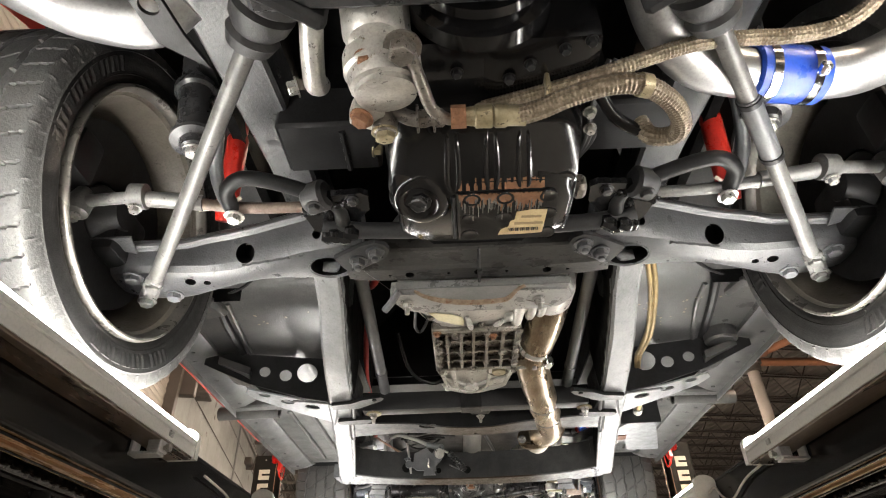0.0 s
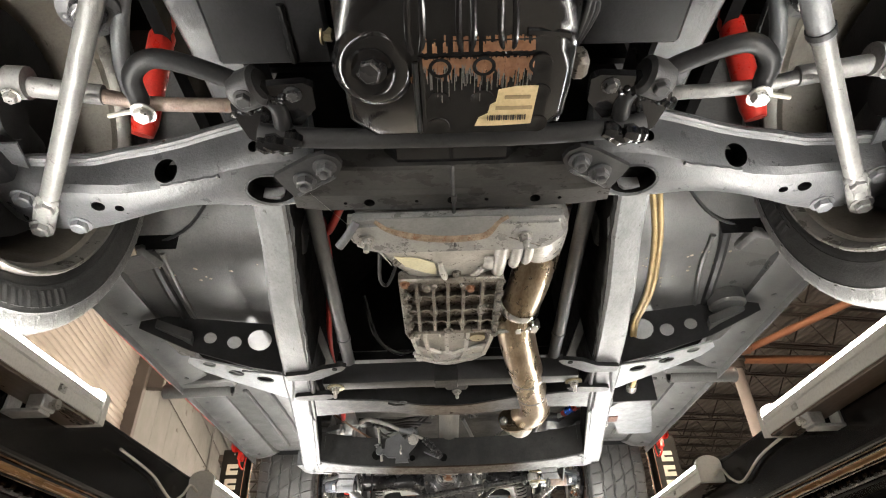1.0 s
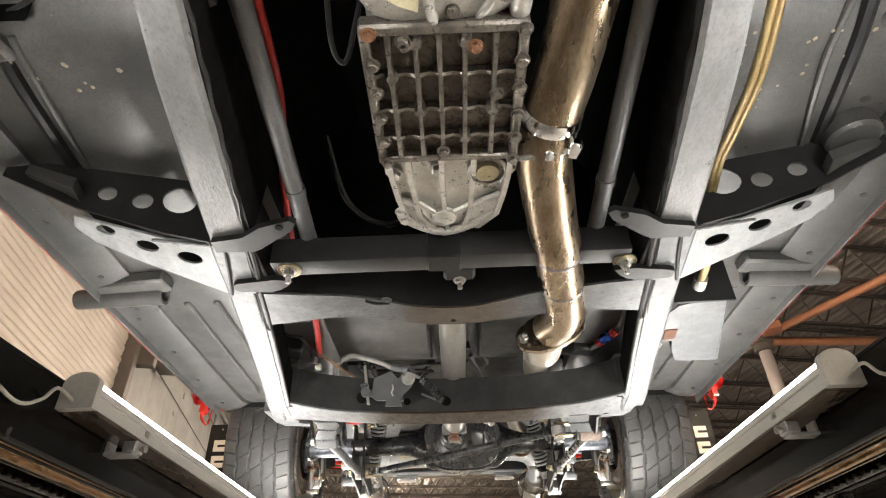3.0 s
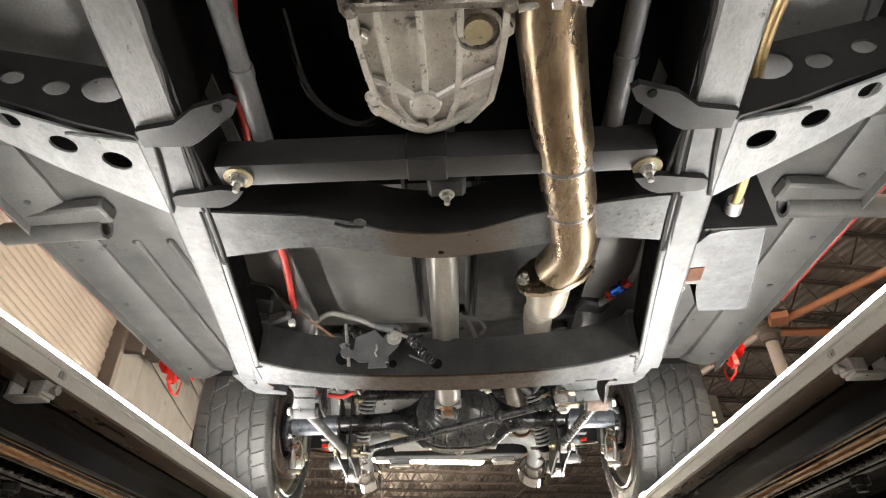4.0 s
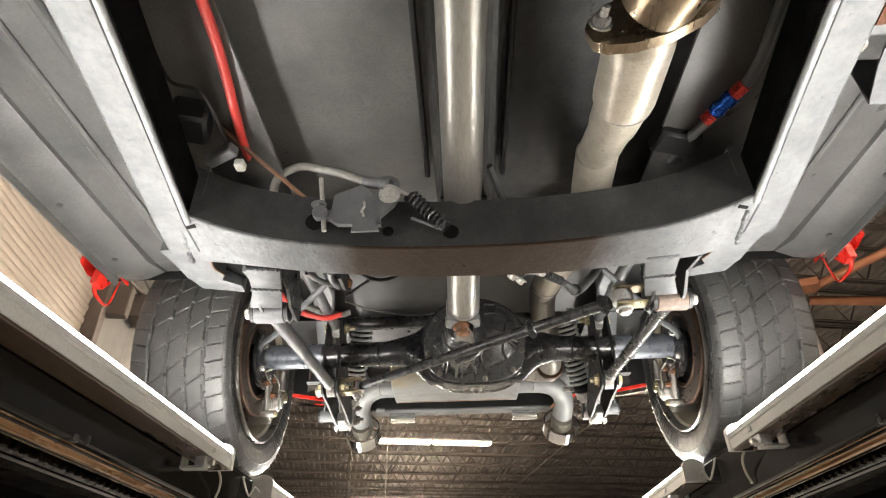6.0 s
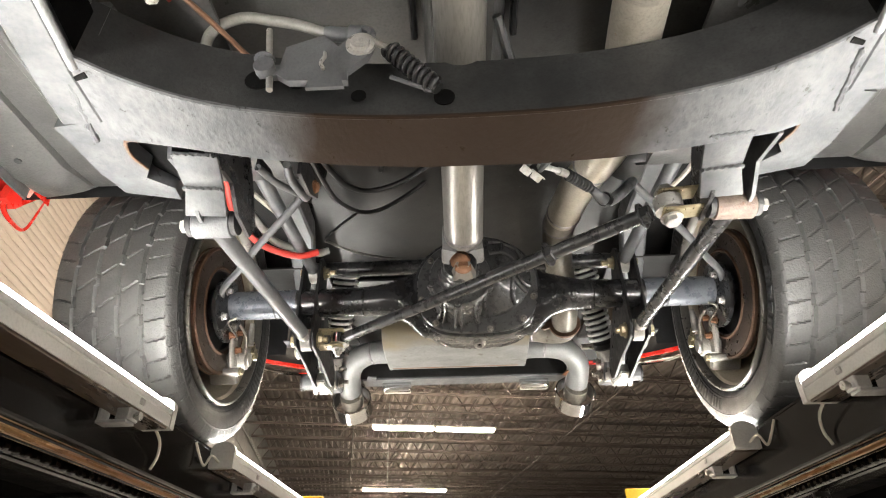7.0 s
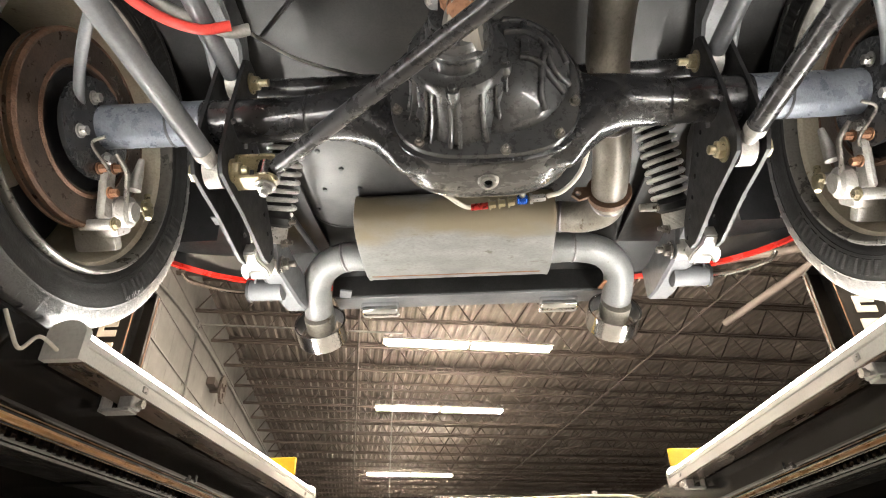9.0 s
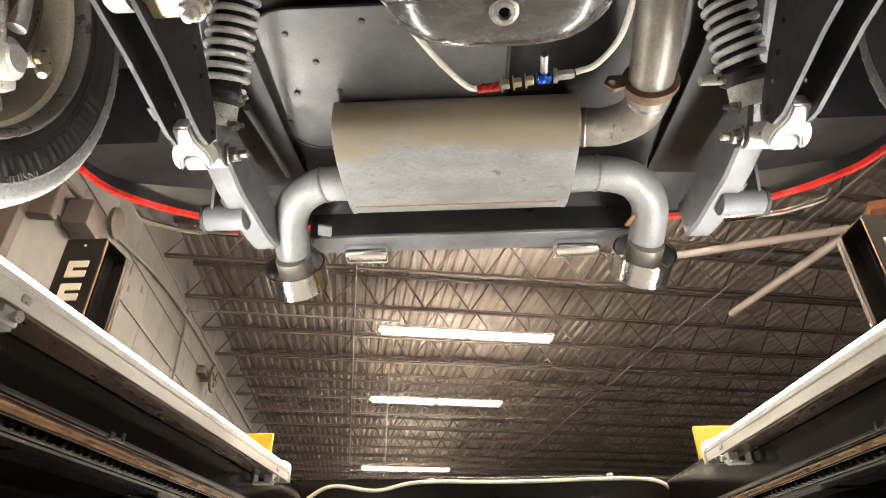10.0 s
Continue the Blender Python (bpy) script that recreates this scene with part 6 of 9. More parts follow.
    add("drop_link", pipe([(s * 0.40, 0.998, 1.972), (s * 0.415, 0.99, 1.985), (s * 0.425, 0.955, 2.02), (s * 0.41, 0.9, 2.06), (s * 0.40, 0.88, 2.1)], 0.011, 12), LINK_GREY, "grey curved drop link")
    bolt(arm, (s * 0.40, 1.0, 1.962), DOWN, 0.012, 0.012, BOLT_STEEL)
    foot, top = Vector((s * 0.445, 0.9, 2.044)), Vector((s * 0.467, 0.9, 2.163))
    stt = add("strut", lathe([(-0.03, 0.012), (-0.026, 0.02), (-0.012, 0.022), (-0.01, 0.036), (-0.004, 0.037), (0.0, 0.029), (0.012, 0.0275), (0.09, 0.0265), (0.1, 0.028), (0.104, 0.034), (0.112, 0.035), (0.118, 0.033), (0.122, 0.024), (0.3, 0.024)], foot, top - foot, 28), DARK_GREY, "dark flanged strut lower end")
    bolt(stt, (s * 0.44, 0.9, 2.016), DOWN, 0.012, 0.012)
    add("damper", lathe([(0, 0.016), (0.02, 0.02), (0.16, 0.02), (0.17, 0.016), (0.35, 0.016)], (s * 0.475, 1.12, 2.045), (-0.2 * s, -0.55, 1), 20), RED_DULL, "red coil-over damper body")
    # steel front hub pieces behind the arm
    add("knuckle", box((s * 0.655, 1.1, 2.0), (0.05, 0.09, 0.1), None, 0.015, None, 2), BLACK_COAT, "black steering knuckle")
    add("rack_plate", plate([(0.178, 0.975), (0.19, 0.968), (0.245, 0.972), (0.29, 1.0), (0.292, 1.015), (0.282, 1.062), (0.274, 1.068), (0.243, 1.036), (0.205, 1.04), (0.18, 1.01)], [], 0.012, Matrix.Translation((0, 0, 1.972)) @ Matrix.Diagonal((s, 1, 1, 1))), BLACK_GLOSS, "black rough-welded bracket plate")
    bolt(sw, (s * 0.205, 0.985, 1.972), DOWN, 0.009, 0.008, DARK_GREY)
    random.seed(31 + s)
    lumps = bmesh.new()
    for k in range(26):
        f = k / 25
        rr = 0.003 + 0.002 * random.random()
        lathe([(-rr, 0.001), (-rr * 0.5, rr * 0.9), (rr * 0.5, rr), (rr, 0.001)], (s * (0.215 + 0.075 * f + 0.006 * random.random()), 0.985 + 0.024 * f + 0.012 * random.random(), 1.972 - 0.003 * random.random()), (random.random(), random.random(), 0.4), 7, lumps)
    for k in range(12):
        rr = 0.003 + 0.002 * random.random()
        lathe([(-rr, 0.001), (0, rr), (rr, 0.001)], (s * (0.245 + 0.008 * random.random()), 1.0 + 0.005 * k, 1.972), (0.3, 1, 0.2), 7, lumps)
    add("weld_seam", lumps, BLACK_GLOSS, "lumpy black-painted welds")
    # dirty hydraulic line and grommet
    add("brake_line", pipe([(s * 0.50, 1.07, 2.035), (s * 0.47, 1.06, 2.03), (s * 0.44, 1.055, 2.032), (s * 0.42, 1.05, 2.045)], 0.0035, 8), CREAM_HOSE, "pale brake line")

# cross member between the arms with mounts, splitter bar and cable tie
cm = loft([[(x, 1.116 + dy, 2.0), (x, 1.120 + dy, 1.968 + dz), (x, 1.124 + dy, 1.964 + dz), (x, 1.160 + dy, 1.957 + dz), (x, 1.166 + dy, 1.951 + dz), (x, 1.20 + dy, 1.95 + dz), (x, 1.205 + dy, 1.955 + dz), (x, 1.205 + dy, 2.0)] for x, dy, dz in ((-0.242, -0.008, 0.002), (-0.2, -0.002, 0.0), (-0.1, 0.002, 0.0), (0, 0.003, 0.001), (0.1, 0.002, 0.0), (0.2, -0.002, 0.0), (0.242, -0.008, 0.002))])
xmf = add("front_crossmember", cm, OILY_STEEL, "dark grey oily front cross member")
bore = bmesh.new()
for x, r in ((-0.128, 0.0085), (0.0, 0.008), (0.128, 0.0085), (-0.165, 0.003), (-0.055, 0.003), (0.053, 0.003), (0.166, 0.003)):
    lathe([(-0.02, r), (0.03, r)], (x, 1.184, 1.955), (0, -0.1, -1), 14, bore)
pierce(xmf, bore, VOID)
for s in (-1, 1):
    part("mount_plate", plate([(0.156, 1.093), (0.162, 1.078), (0.178, 1.069), (0.2, 1.076), (0.257, 1.112), (0.249, 1.135), (0.238, 1.158), (0.226, 1.158), (0.168, 1.12)], [], 0.008, Matrix.Translation((0, 0, 1.946)) @ Matrix.Diagonal((s, 1, 1, 1))), XM_BLACK, xmf, "worn grey mount plate")
    part("weld_bead", pipe([(s * (0.17 + 0.012 * k), 1.116 + 0.0075 * k, 1.948 - 0.002 * (k % 2)) for k in range(6)], 0.004, 6, 2), ARM_GREY, xmf, "rough weld bead")
    bolt(xmf, (s * 0.214, 1.12, 1.945), DOWN, 0.0125, 0.014, ARM_GREY, "", 0.006)
    bolt(xmf, (s * 0.181, 1.094, 1.945), DOWN, 0.0125, 0.014, ARM_GREY, "", 0.006)
part("cable_tie", pipe([(0.0, 1.11, 1.955), (0.0, 1.13, 1.945), (0.002, 1.17, 1.942), (0.002, 1.2, 1.945), (0.004, 1.27, 1.925)], 0.003, 8), SOFT_RUBBER, xmf, "black cable tie with a long tail")
part("tie_head", box((0.002, 1.165, 1.94), (0.008, 0.012, 0.008), None, 0.001), SOFT_RUBBER, xmf)
sbar = add("sway_bar", pipe([(-0.262, 1.043, 1.966), (-0.22, 1.05, 1.961), (-0.1, 1.056, 1.96), (0.1, 1.057, 1.96), (0.22, 1.05, 1.961), (0.262, 1.043, 1.966)], 0.0145, 14), XM_BLACK, "dark grey anti-roll bar")
for s in (-1, 1):
    for k in range(4):
        part("weld", lathe([(-0.012, 0.010), (0, 0.0145), (0.012, 0.010)], (s * (0.215 + 0.013 * k), 1.046 + 0.007 * (k % 2), 1.952 - 0.003 * (k % 3)), (1, 0.3, 0), 8), BLACK_GLOSS, sbar)

# --- engine underside ---
def pan_ring(x0, x1, y0, y1, z, c):
    return [(x0 + c, y0, z), (x1 - c, y0, z), (x1, y0 + c, z), (x1, y1 - c, z), (x1 - c, y1, z), (x0 + c, y1, z), (x0, y1 - c, z), (x0, y0 + c, z)]


pan = bmesh.new()
loft([pan_ring(-0.128, 0.134, 0.772, 0.985, 2.02, 0.022), pan_ring(-0.127, 0.133, 0.774, 0.982, 1.945, 0.022), pan_ring(-0.125, 0.131, 0.788, 0.978, 1.922, 0.024), pan_ring(-0.122, 0.127, 0.822, 0.972, 1.893, 0.026), pan_ring(-0.118, 0.122, 0.843, 0.968, 1.876, 0.026), pan_ring(-0.112, 0.114, 0.856, 0.96, 1.87, 0.024)], pan)
bmesh.ops.bevel(pan, geom=[e for e in pan.edges if e.calc_face_angle(0) > 0.25], offset=0.009, segments=3, affect="EDGES")
op = add("oil_pan", pan, BLACK_GLOSS, "gloss black stamped oil pan with scraped rusty underside")
for x in (-0.040, 0.011, 0.053):
    for q in (-0.0075, 0.0075):
        part("pressed_rib", pipe([(x + q * 0.4, 0.779, 1.94), (x + q * 0.8, 0.80, 1.913), (x + q, 0.825, 1.8925), (x + q * 0.9, 0.845, 1.876), (x + q * 0.2, 0.858, 1.8705)], [0.001, 0.003, 0.004, 0.0036, 0.001], 8), BLACK_GLOSS, op)
part("pressed_groove", pipe([(-0.0415, 0.862, 1.8695), (-0.041, 0.91, 1.8692), (-0.0405, 0.958, 1.871)], 0.0035, 8), BLACK_COAT, op)
part("pressed_lip", pipe([(-0.036, 0.855, 1.8705), (-0.0345, 0.91, 1.8685), (-0.034, 0.96, 1.8705)], 0.003, 8), BLACK_GLOSS, op)
part("flat_panel", plate([(-0.034, 0.856), (0.083, 0.856), (0.098, 0.87), (0.1, 0.945), (0.09, 0.96), (-0.034, 0.96)], [], 0.004, at_z(1.8675)), BLACK_GLOSS, op)
part("side_crease", pipe([(0.072, 0.838, 1.882), (0.1, 0.842, 1.884), (0.118, 0.85, 1.888), (0.122, 0.87, 1.888), (0.121, 0.92, 1.886), (0.116, 0.955, 1.882)], 0.005, 8), BLACK_GLOSS, op)
part("pan_rail", box((-0.129, 0.88, 1.99), (0.012, 0.2, 0.012), None, 0.004), BLACK_GLOSS, op)
dr = part("drain_boss", lathe([(-0.006, 0.044), (0.002, 0.038), (0.006, 0.034), (0.008, 0.026), (0.003, 0.02)], (-0.086, 0.872, 1.874), (-0.1, -0.25, -1), 32), BLACK_GLOSS, op)
part("drain_plug", hexhead((-0.087, 0.870, 1.872), (-0.1, -0.25, -1), 0.0125, 0.014), DARK_GREY, op, "hex drain plug")
for x, y in ((-0.016, 0.868), (0.029, 0.867), (0.087, 0.866), (-0.018, 0.911), (0.029, 0.91), (0.09, 0.904), (-0.019, 0.948), (0.092, 0.948)):
    part("dimple", lathe([(0, 0.0125), (0.0012, 0.012), (0.0014, 0.010), (0.0006, 0.008)], (x, y, 1.8675), DOWN, 18), BLACK_GLOSS, op)
random.seed(4)
scrape, bare = bmesh.new(), bmesh.new()
for k in range(76):
    x = -0.033 + 0.0015 * k
    y0 = 0.8555 + 0.003 * random.random()
    y1 = 0.868 + 0.018 * random.random() ** 1.4 + (0.012 * random.random() if k > 34 else 0)
    box((x, (y0 + y1) / 2, 1.8672), (0.0011 + 0.001 * random.random(), y1 - y0, 0.0008), None, 0, scrape)
    if random.random() < 0.6:
        z0 = y1 - 0.004
        z1 = z0 + 0.008 + 0.026 * random.random() ** 2
        box((x + 0.0006, (z0 + z1) / 2, 1.8671), (0.0006 + 0.0008 * random.random(), z1 - z0, 0.0008), None, 0, bare)
    if k > 40 or k % 7 < 3:
        top = 0.006 + 0.010 * random.random()
        box((x, 0.8535 - top / 2, 1.8705 + top * 0.35), (0.0014 + 0.0008 * random.random(), top, 0.003), Matrix.Rotation(radians(-36), 3, "X"), 0, scrape)
for k in range(14):
    box((-0.066 + 0.0018 * k, 0.88 + 0.004 * random.random(), 1.8692), (0.0014, 0.005 + 0.011 * random.random(), 0.0012), None, 0, scrape)
tagged(part("bare_scrape", bare, ROD_SILVER, op, "bare metal scratches below the rust"), kind="stuff")
part("rust_scrape", scrape, RUST, op, "rust-brown scraped streaks")
part("paper_label", plate([(0.046, 0.897), (0.066, 0.893), (0.088, 0.893), (0.0865, 0.92), (0.085, 0.946), (0.05, 0.948), (0.022, 0.948), (0.026, 0.936), (0.036, 0.93), (0.038, 0.918), (0.044, 0.914)], [], 0.0012, at_z(1.8655)), TAN_LABEL, op, "torn tan paper label")
for k, (y, w) in enumerate(((0.907, 0.028), (0.922, 0.04))):
    part("print_bar", box((0.067 - k * 0.003, y, 1.8651), (w, 0.0045, 0.0008)), INK_FAINT, op, "line of printed characters")
for k in range(17):
    part("print_bar", box((0.036 + 0.0026 * k, 0.936, 1.8651), (0.0007 + 0.0009 * (k * 7 % 3), 0.007, 0.0008)), INK, op, "bar code stripe")
part("rear_lug", box((0.138, 0.9, 1.91), (0.02, 0.03, 0.03), None, 0.006), DIRTY_ALU, op)
add("engine_block", box((0.0, 0.9, 2.2), (0.3, 0.42, 0.36), None, 0.03), BLACK_COAT, "dark engine block")
add("lower_cover", box((0.0, 1.07, 2.02), (0.2, 0.16, 0.09), None, 0.02), BLACK_GLOSS, "black engine rear sump cover")
# crank pulley
PC = (0.0, 0.655, 2.02)
pl = add("crank_pulley", lathe([(0.05, 0.03), (0.05, 0.062), (0.045, 0.066), (0.035, 0.06), (0.028, 0.075), (0.018, 0.078), (0.008, 0.068), (0.0, 0.086), (-0.02, 0.088), (-0.028, 0.08), (-0.026, 0.05), (-0.03, 0.02)], PC, (0, -1, -0.1), 48), BLACK_GLOSS, "black grooved crank pulley")
part("centre_bolt", hexhead((0.0, 0.60, 2.015), (0, -1, -0.1), 0.016, 0.016), BOLT_STEEL, pl)
tc = add("timing_cover", box((0.075, 0.735, 2.03), (0.15, 0.10, 0.14), None, 0.02, None, 2), BLACK_GLOSS, "gloss black front cover casting")
add("timing_cover", box((-0.03, 0.735, 2.03), (0.12, 0.09, 0.13), None, 0.02, None, 2), BLACK_GLOSS, "gloss black front cover casting")
for x, y, z in ((0.06, 0.72, 1.957), (0.10, 0.70, 1.957), (0.035, 0.74, 1.957), (0.13, 0.69, 1.957), (-0.03, 0.73, 1.96)):
    bolt(tc, (x, y, z), DOWN, 0.006, 0.009, BLACK_COAT)
# alloy pump with flange, banjo hoses
pm = add("pump_housing", lathe([(-0.006, 0.02), (0.0, 0.040), (0.008, 0.042), (0.016, 0.042), (0.02, 0.046), (0.04, 0.046), (0.06, 0.038), (0.13, 0.042), (0.16, 0.046)], (-0.115, 0.703, 1.905), (-0.10, -0.3, 1), 32), CAST_ALU, "pale cast alloy pump housing with round flange")
part("flange_face", lathe([(-0.002, 0.036), (0.005, 0.036), (0.006, 0.034), (0.006, 0.0)], (-0.114, 0.706, 1.902), (0.1, 0.3, -1), 32), CAST_ALU, pm)
part("upper_body", lathe([(0.0, 0.03), (0.01, 0.036), (0.07, 0.036), (0.076, 0.041), (0.09, 0.041), (0.1, 0.034)], (-0.122, 0.662, 1.935), (-0.12, -0.25, 1), 28), CAST_ALU, pm)
part("side_lug", box((-0.142, 0.748, 1.915), (0.042, 0.035, 0.03), Matrix.Rotation(0.4, 3, "Z"), 0.01, None, 2), CAST_ALU, pm)
part("lower_boss", lathe([(0, 0.016), (0.03, 0.016), (0.034, 0.012)], (-0.123, 0.755, 1.925), (0.05, 0.3, -1), 16), DIRTY_ALU, pm)
part("brass_plug", hexhead((-0.122, 0.764, 1.897), (0.05, 0.3, -1), 0.0125, 0.013), ZINC, pm, "brass plug")
bolt(pm, (-0.09, 0.655, 1.915), DOWN, 0.016, 0.02, DIRTY_ALU, "rusty hexagon bolt")
bolt(pm, (-0.147, 0.742, 1.90), (-0.3, 0, -1), 0.011, 0.012, RUST)
bolt(pm, (-0.132, 0.67, 1.915), DOWN, 0.011, 0.012, RUST)
part("feed_pipe", pipe([(-0.083, 0.66, 1.91), (-0.072, 0.69, 1.895), (-0.062, 0.722, 1.888), (-0.045, 0.738, 1.887), (-0.03, 0.738, 1.887)], 0.0075, 10), DIRTY_ALU, pm, "oily steel feed pipe")
part("adapter", pipe([(-0.11, 0.752, 1.92), (-0.085, 0.758, 1.91), (-0.05, 0.752, 1.905)], 0.010, 10), DIRTY_ALU, pm)
for x in (-0.082, -0.062):
    part("hex_fitting", hexhead((x, 0.756, 1.908), (1, 0, 0), 0.013, 0.014), DIRTY_ALU, pm)
# braided hoses
hs = add("braided_hose", braid([(0.04, 0.738, 1.886), (0.065, 0.728, 1.885), (0.095, 0.712, 1.885), (0.139, 0.697, 1.885), (0.178, 0.70, 1.885), (0.217, 0.728, 1.887), (0.24, 0.765, 1.89), (0.238, 0.79, 1.895), (0.215, 0.80, 1.905), (0.205, 0.80, 1.93)], 0.0115), BRAID, "brown-tinted braided steel hose")
part("hose_end", lathe([(0, 0.010), (0.018, 0.012), (0.02, 0.0145), (0.038, 0.0145), (0.04, 0.012), (0.043, 0.0145), (0.054, 0.0145), (0.057, 0.0125), (0.078, 0.013)], (-0.03, 0.736, 1.887), (1, 0.03, 0), 18), ZINC, hs, "gold and rusty hose fitting")
part("collar", lathe([(0, 0.014), (0.018, 0.014)], (-0.04, 0.736, 1.887), (1, 0, 0), 8), RUST, hs, "rusty hexagon nut")
part("p_clip", lathe([(-0.006, 0.014), (0.006, 0.014)], (0.178, 0.70, 1.885), (1, 0.3, 0), 16), ZINC, hs, "gold hose clip")
hs2 = add("braided_hose", braid([(-0.01, 0.785, 1.95), (0.035, 0.772, 1.95), (0.085, 0.757, 1.95), (0.152, 0.734, 1.95), (0.203, 0.718, 1.955), (0.262, 0.712, 1.97), (0.33, 0.715, 1.98), (0.38, 0.715, 1.98), (0.43, 0.705, 1.98), (0.46, 0.68, 1.985), (0.475, 0.645, 2.0)], 0.0092), BRAID, "brown-tinted braided steel hose")
part("clip", box((0.082, 0.75, 1.948), (0.006, 0.026, 0.03), None, 0.002), ZINC, hs2)
add("drain_hose", pipe([(0.215, 0.80, 1.91), (0.19, 0.80, 1.925), (0.165, 0.785, 1.94), (0.135, 0.74, 1.97)], 0.009, 10), BLACK_GLOSS, "shiny black hose")
# boost pipes and blue coupler
bp = add("boost_pipe", pipe([(-0.72, 0.50, 2.06), (-0.60, 0.57, 2.03), (-0.52, 0.64, 2.02), (-0.47, 0.67, 2.02), (-0.41, 0.685, 2.025), (-0.37, 0.67, 2.05)], 0.03, 24), POLISHED, "polished aluminium boost pipe")
part("weld", lathe([(-0.003, 0.0305), (0.003, 0.0305)], (-0.6, 0.57, 2.03), (0.8, 0.6, -0.1), 24), WELD, bp)
add("pipe_bracket", plate([(-0.41, 0.60), (-0.375, 0.58), (-0.36, 0.68), (-0.345, 0.73), (-0.395, 0.69)], [(-0.385, 0.64, 0.012)], 0.006, at_z(1.99)), BLACK_COAT, "black drilled pipe bracket")
add("boost_pipe", pipe([(0.17, 0.57, 2.03), (0.195, 0.64, 2.02), (0.235, 0.715, 2.005), (0.29, 0.765, 1.998), (0.365, 0.785, 1.995)], 0.033, 24), POLISHED, "polished aluminium boost pipe")
add("boost_pipe", pipe([(0.44, 0.792, 1.995), (0.51, 0.78, 1.995), (0.575, 0.735, 2.01), (0.64, 0.64, 2.05)], 0.033, 24), POLISHED, "polished aluminium boost pipe")
cp = add("silicone_coupler", lathe([(0, 0.0345), (0.004, 0.0385), (0.094, 0.0385), (0.098, 0.0345)], (0.358, 0.782, 1.996), (1, 0.11, -0.01), 32), BLUE_SILICONE, "blue silicone hose coupler")
for f in (0.014, 0.07):
    part("hose_clamp", lathe([(0, 0.0385), (0.0, 0.0402), (0.012, 0.0402), (0.012, 0.0385)], (0.358 + f, 0.782 + 0.11 * f, 1.996), (1, 0.11, -0.01), 32), CHROME, cp, "steel worm-drive hose clamp")
    part("clamp_screw", box((0.358 + f + 0.006, 0.816 if f < 0.05 else 0.752, 1.972 if f < 0.05 else 1.962), (0.013, 0.018, 0.013), None, 0.003), CHROME, cp)
# coolant pipe, front bar, misc. engine-bay pieces
add("coolant_pipe", pipe([(-0.192, 0.58, 1.99), (-0.197, 0.65, 1.975), (-0.205, 0.70, 1.968), (-0.212, 0.745, 1.972), (-0.212, 0.765, 1.99)], 0.0145, 14), CAST_ALU, "dull alloy coolant pipe")
add("radiator_bar", box((0, 0.605, 1.945), (0.5, 0.03, 0.03), None, 0.006), DARK_GREY, "dark grey lower radiator bar")
eb = add("engine_mount", box((-0.24, 0.95, 2.10), (0.16, 0.11, 0.09), None, 0.006), BLACK_COAT, "black boxed engine mount")
part("weld", pipe([(-0.215 + 0.001 * (k % 2), 0.91 + 0.011 * k, 2.053) for k in range(9)], 0.005, 6, 1), BLACK_COAT, eb)
bolt(eb, (-0.17, 0.96, 2.06), (1, 0, -0.2), 0.010, 0.014, ZINC)
add("engine_mount", box((0.25, 0.94, 2.11), (0.14, 0.11, 0.09), None, 0.006), BLACK_COAT, "black boxed engine mount")
add("dipstick_tube", pipe([(-0.125, 0.86, 2.0), (-0.13, 0.9, 1.96), (-0.135, 0.95, 1.96), (-0.13, 0.99, 2.0)], 0.005, 8), BLACK_COAT, "thin black tube")
bolt(eb, (-0.27, 0.84, 2.08), (-1, 0, -0.3), 0.012, 0.016, BOLT_STEEL)
for k in range(3):
    add("wiring", pipe([(0.19 + 0.01 * k, 0.80, 2.06), (0.17, 0.85 + 0.01 * k, 2.03), (0.165 + 0.006 * k, 0.9, 2.01), (0.16, 0.98, 2.03)], 0.004, 8), SOFT_RUBBER, "black wiring")
for x, y in ((0.145, 0.80), (0.15, 0.83), (0.155, 0.77)):
    bolt(op, (x, y, 1.955), DOWN, 0.007, 0.01, BOLT_STEEL)


# --- bell housing, gearbox, driveshaft ---
ol = [(-0.165, 1.205), (0.172, 1.205), (0.185, 1.235), (0.18, 1.262), (0.165, 1.282), (0.135, 1.293), (-0.118, 1.293), (-0.145, 1.282), (-0.162, 1.262), (-0.17, 1.235)]
pb = plate(ol, [], 0.03, at_z(1.925))
bmesh.ops.bevel(pb, geom=[e for e in pb.edges if e.calc_face_angle(0) > 1.2], offset=0.008, segments=3, affect="EDGES")
bl = add("bell_plate", pb, BELL_GREY, "oily grey bell housing cover plate")
part("torn_gasket", pipe([(-0.12, 1.195, 1.922), (-0.102, 1.215, 1.922), (-0.065, 1.233, 1.921), (-0.02, 1.242, 1.921), (0.02, 1.242, 1.921), (0.05, 1.236, 1.921), (0.063, 1.22, 1.922), (0.07, 1.205, 1.922), (0.085, 1.192, 1.923)], [0.003, 0.005, 0.0065, 0.007, 0.0065, 0.006, 0.005, 0.004, 0.003], 8, 6, None, True, 0.5), GASKET, bl, "torn rusty gasket edge")
part("flange_edge", plate([(x * 1.012, y + 0.012) for x, y in ol], [], 0.016, at_z(1.94)), CAST_ALU, bl, "bright cast flange edge")
part("dark_recess", plate([(-0.12, 1.19), (0.075, 1.19), (0.062, 1.22), (0.048, 1.235), (0.02, 1.241), (-0.02, 1.241), (-0.065, 1.232), (-0.10, 1.214)], [], 0.003, at_z(1.9225)), TAIL_STEEL, bl, "dark oily inspection opening")
part("hanging_tube", pipe([(-0.15, 1.205, 1.93), (-0.165, 1.22, 1.915), (-0.18, 1.235, 1.905)], 0.007, 10), LINK_GREY, bl, "short grey breather tube")
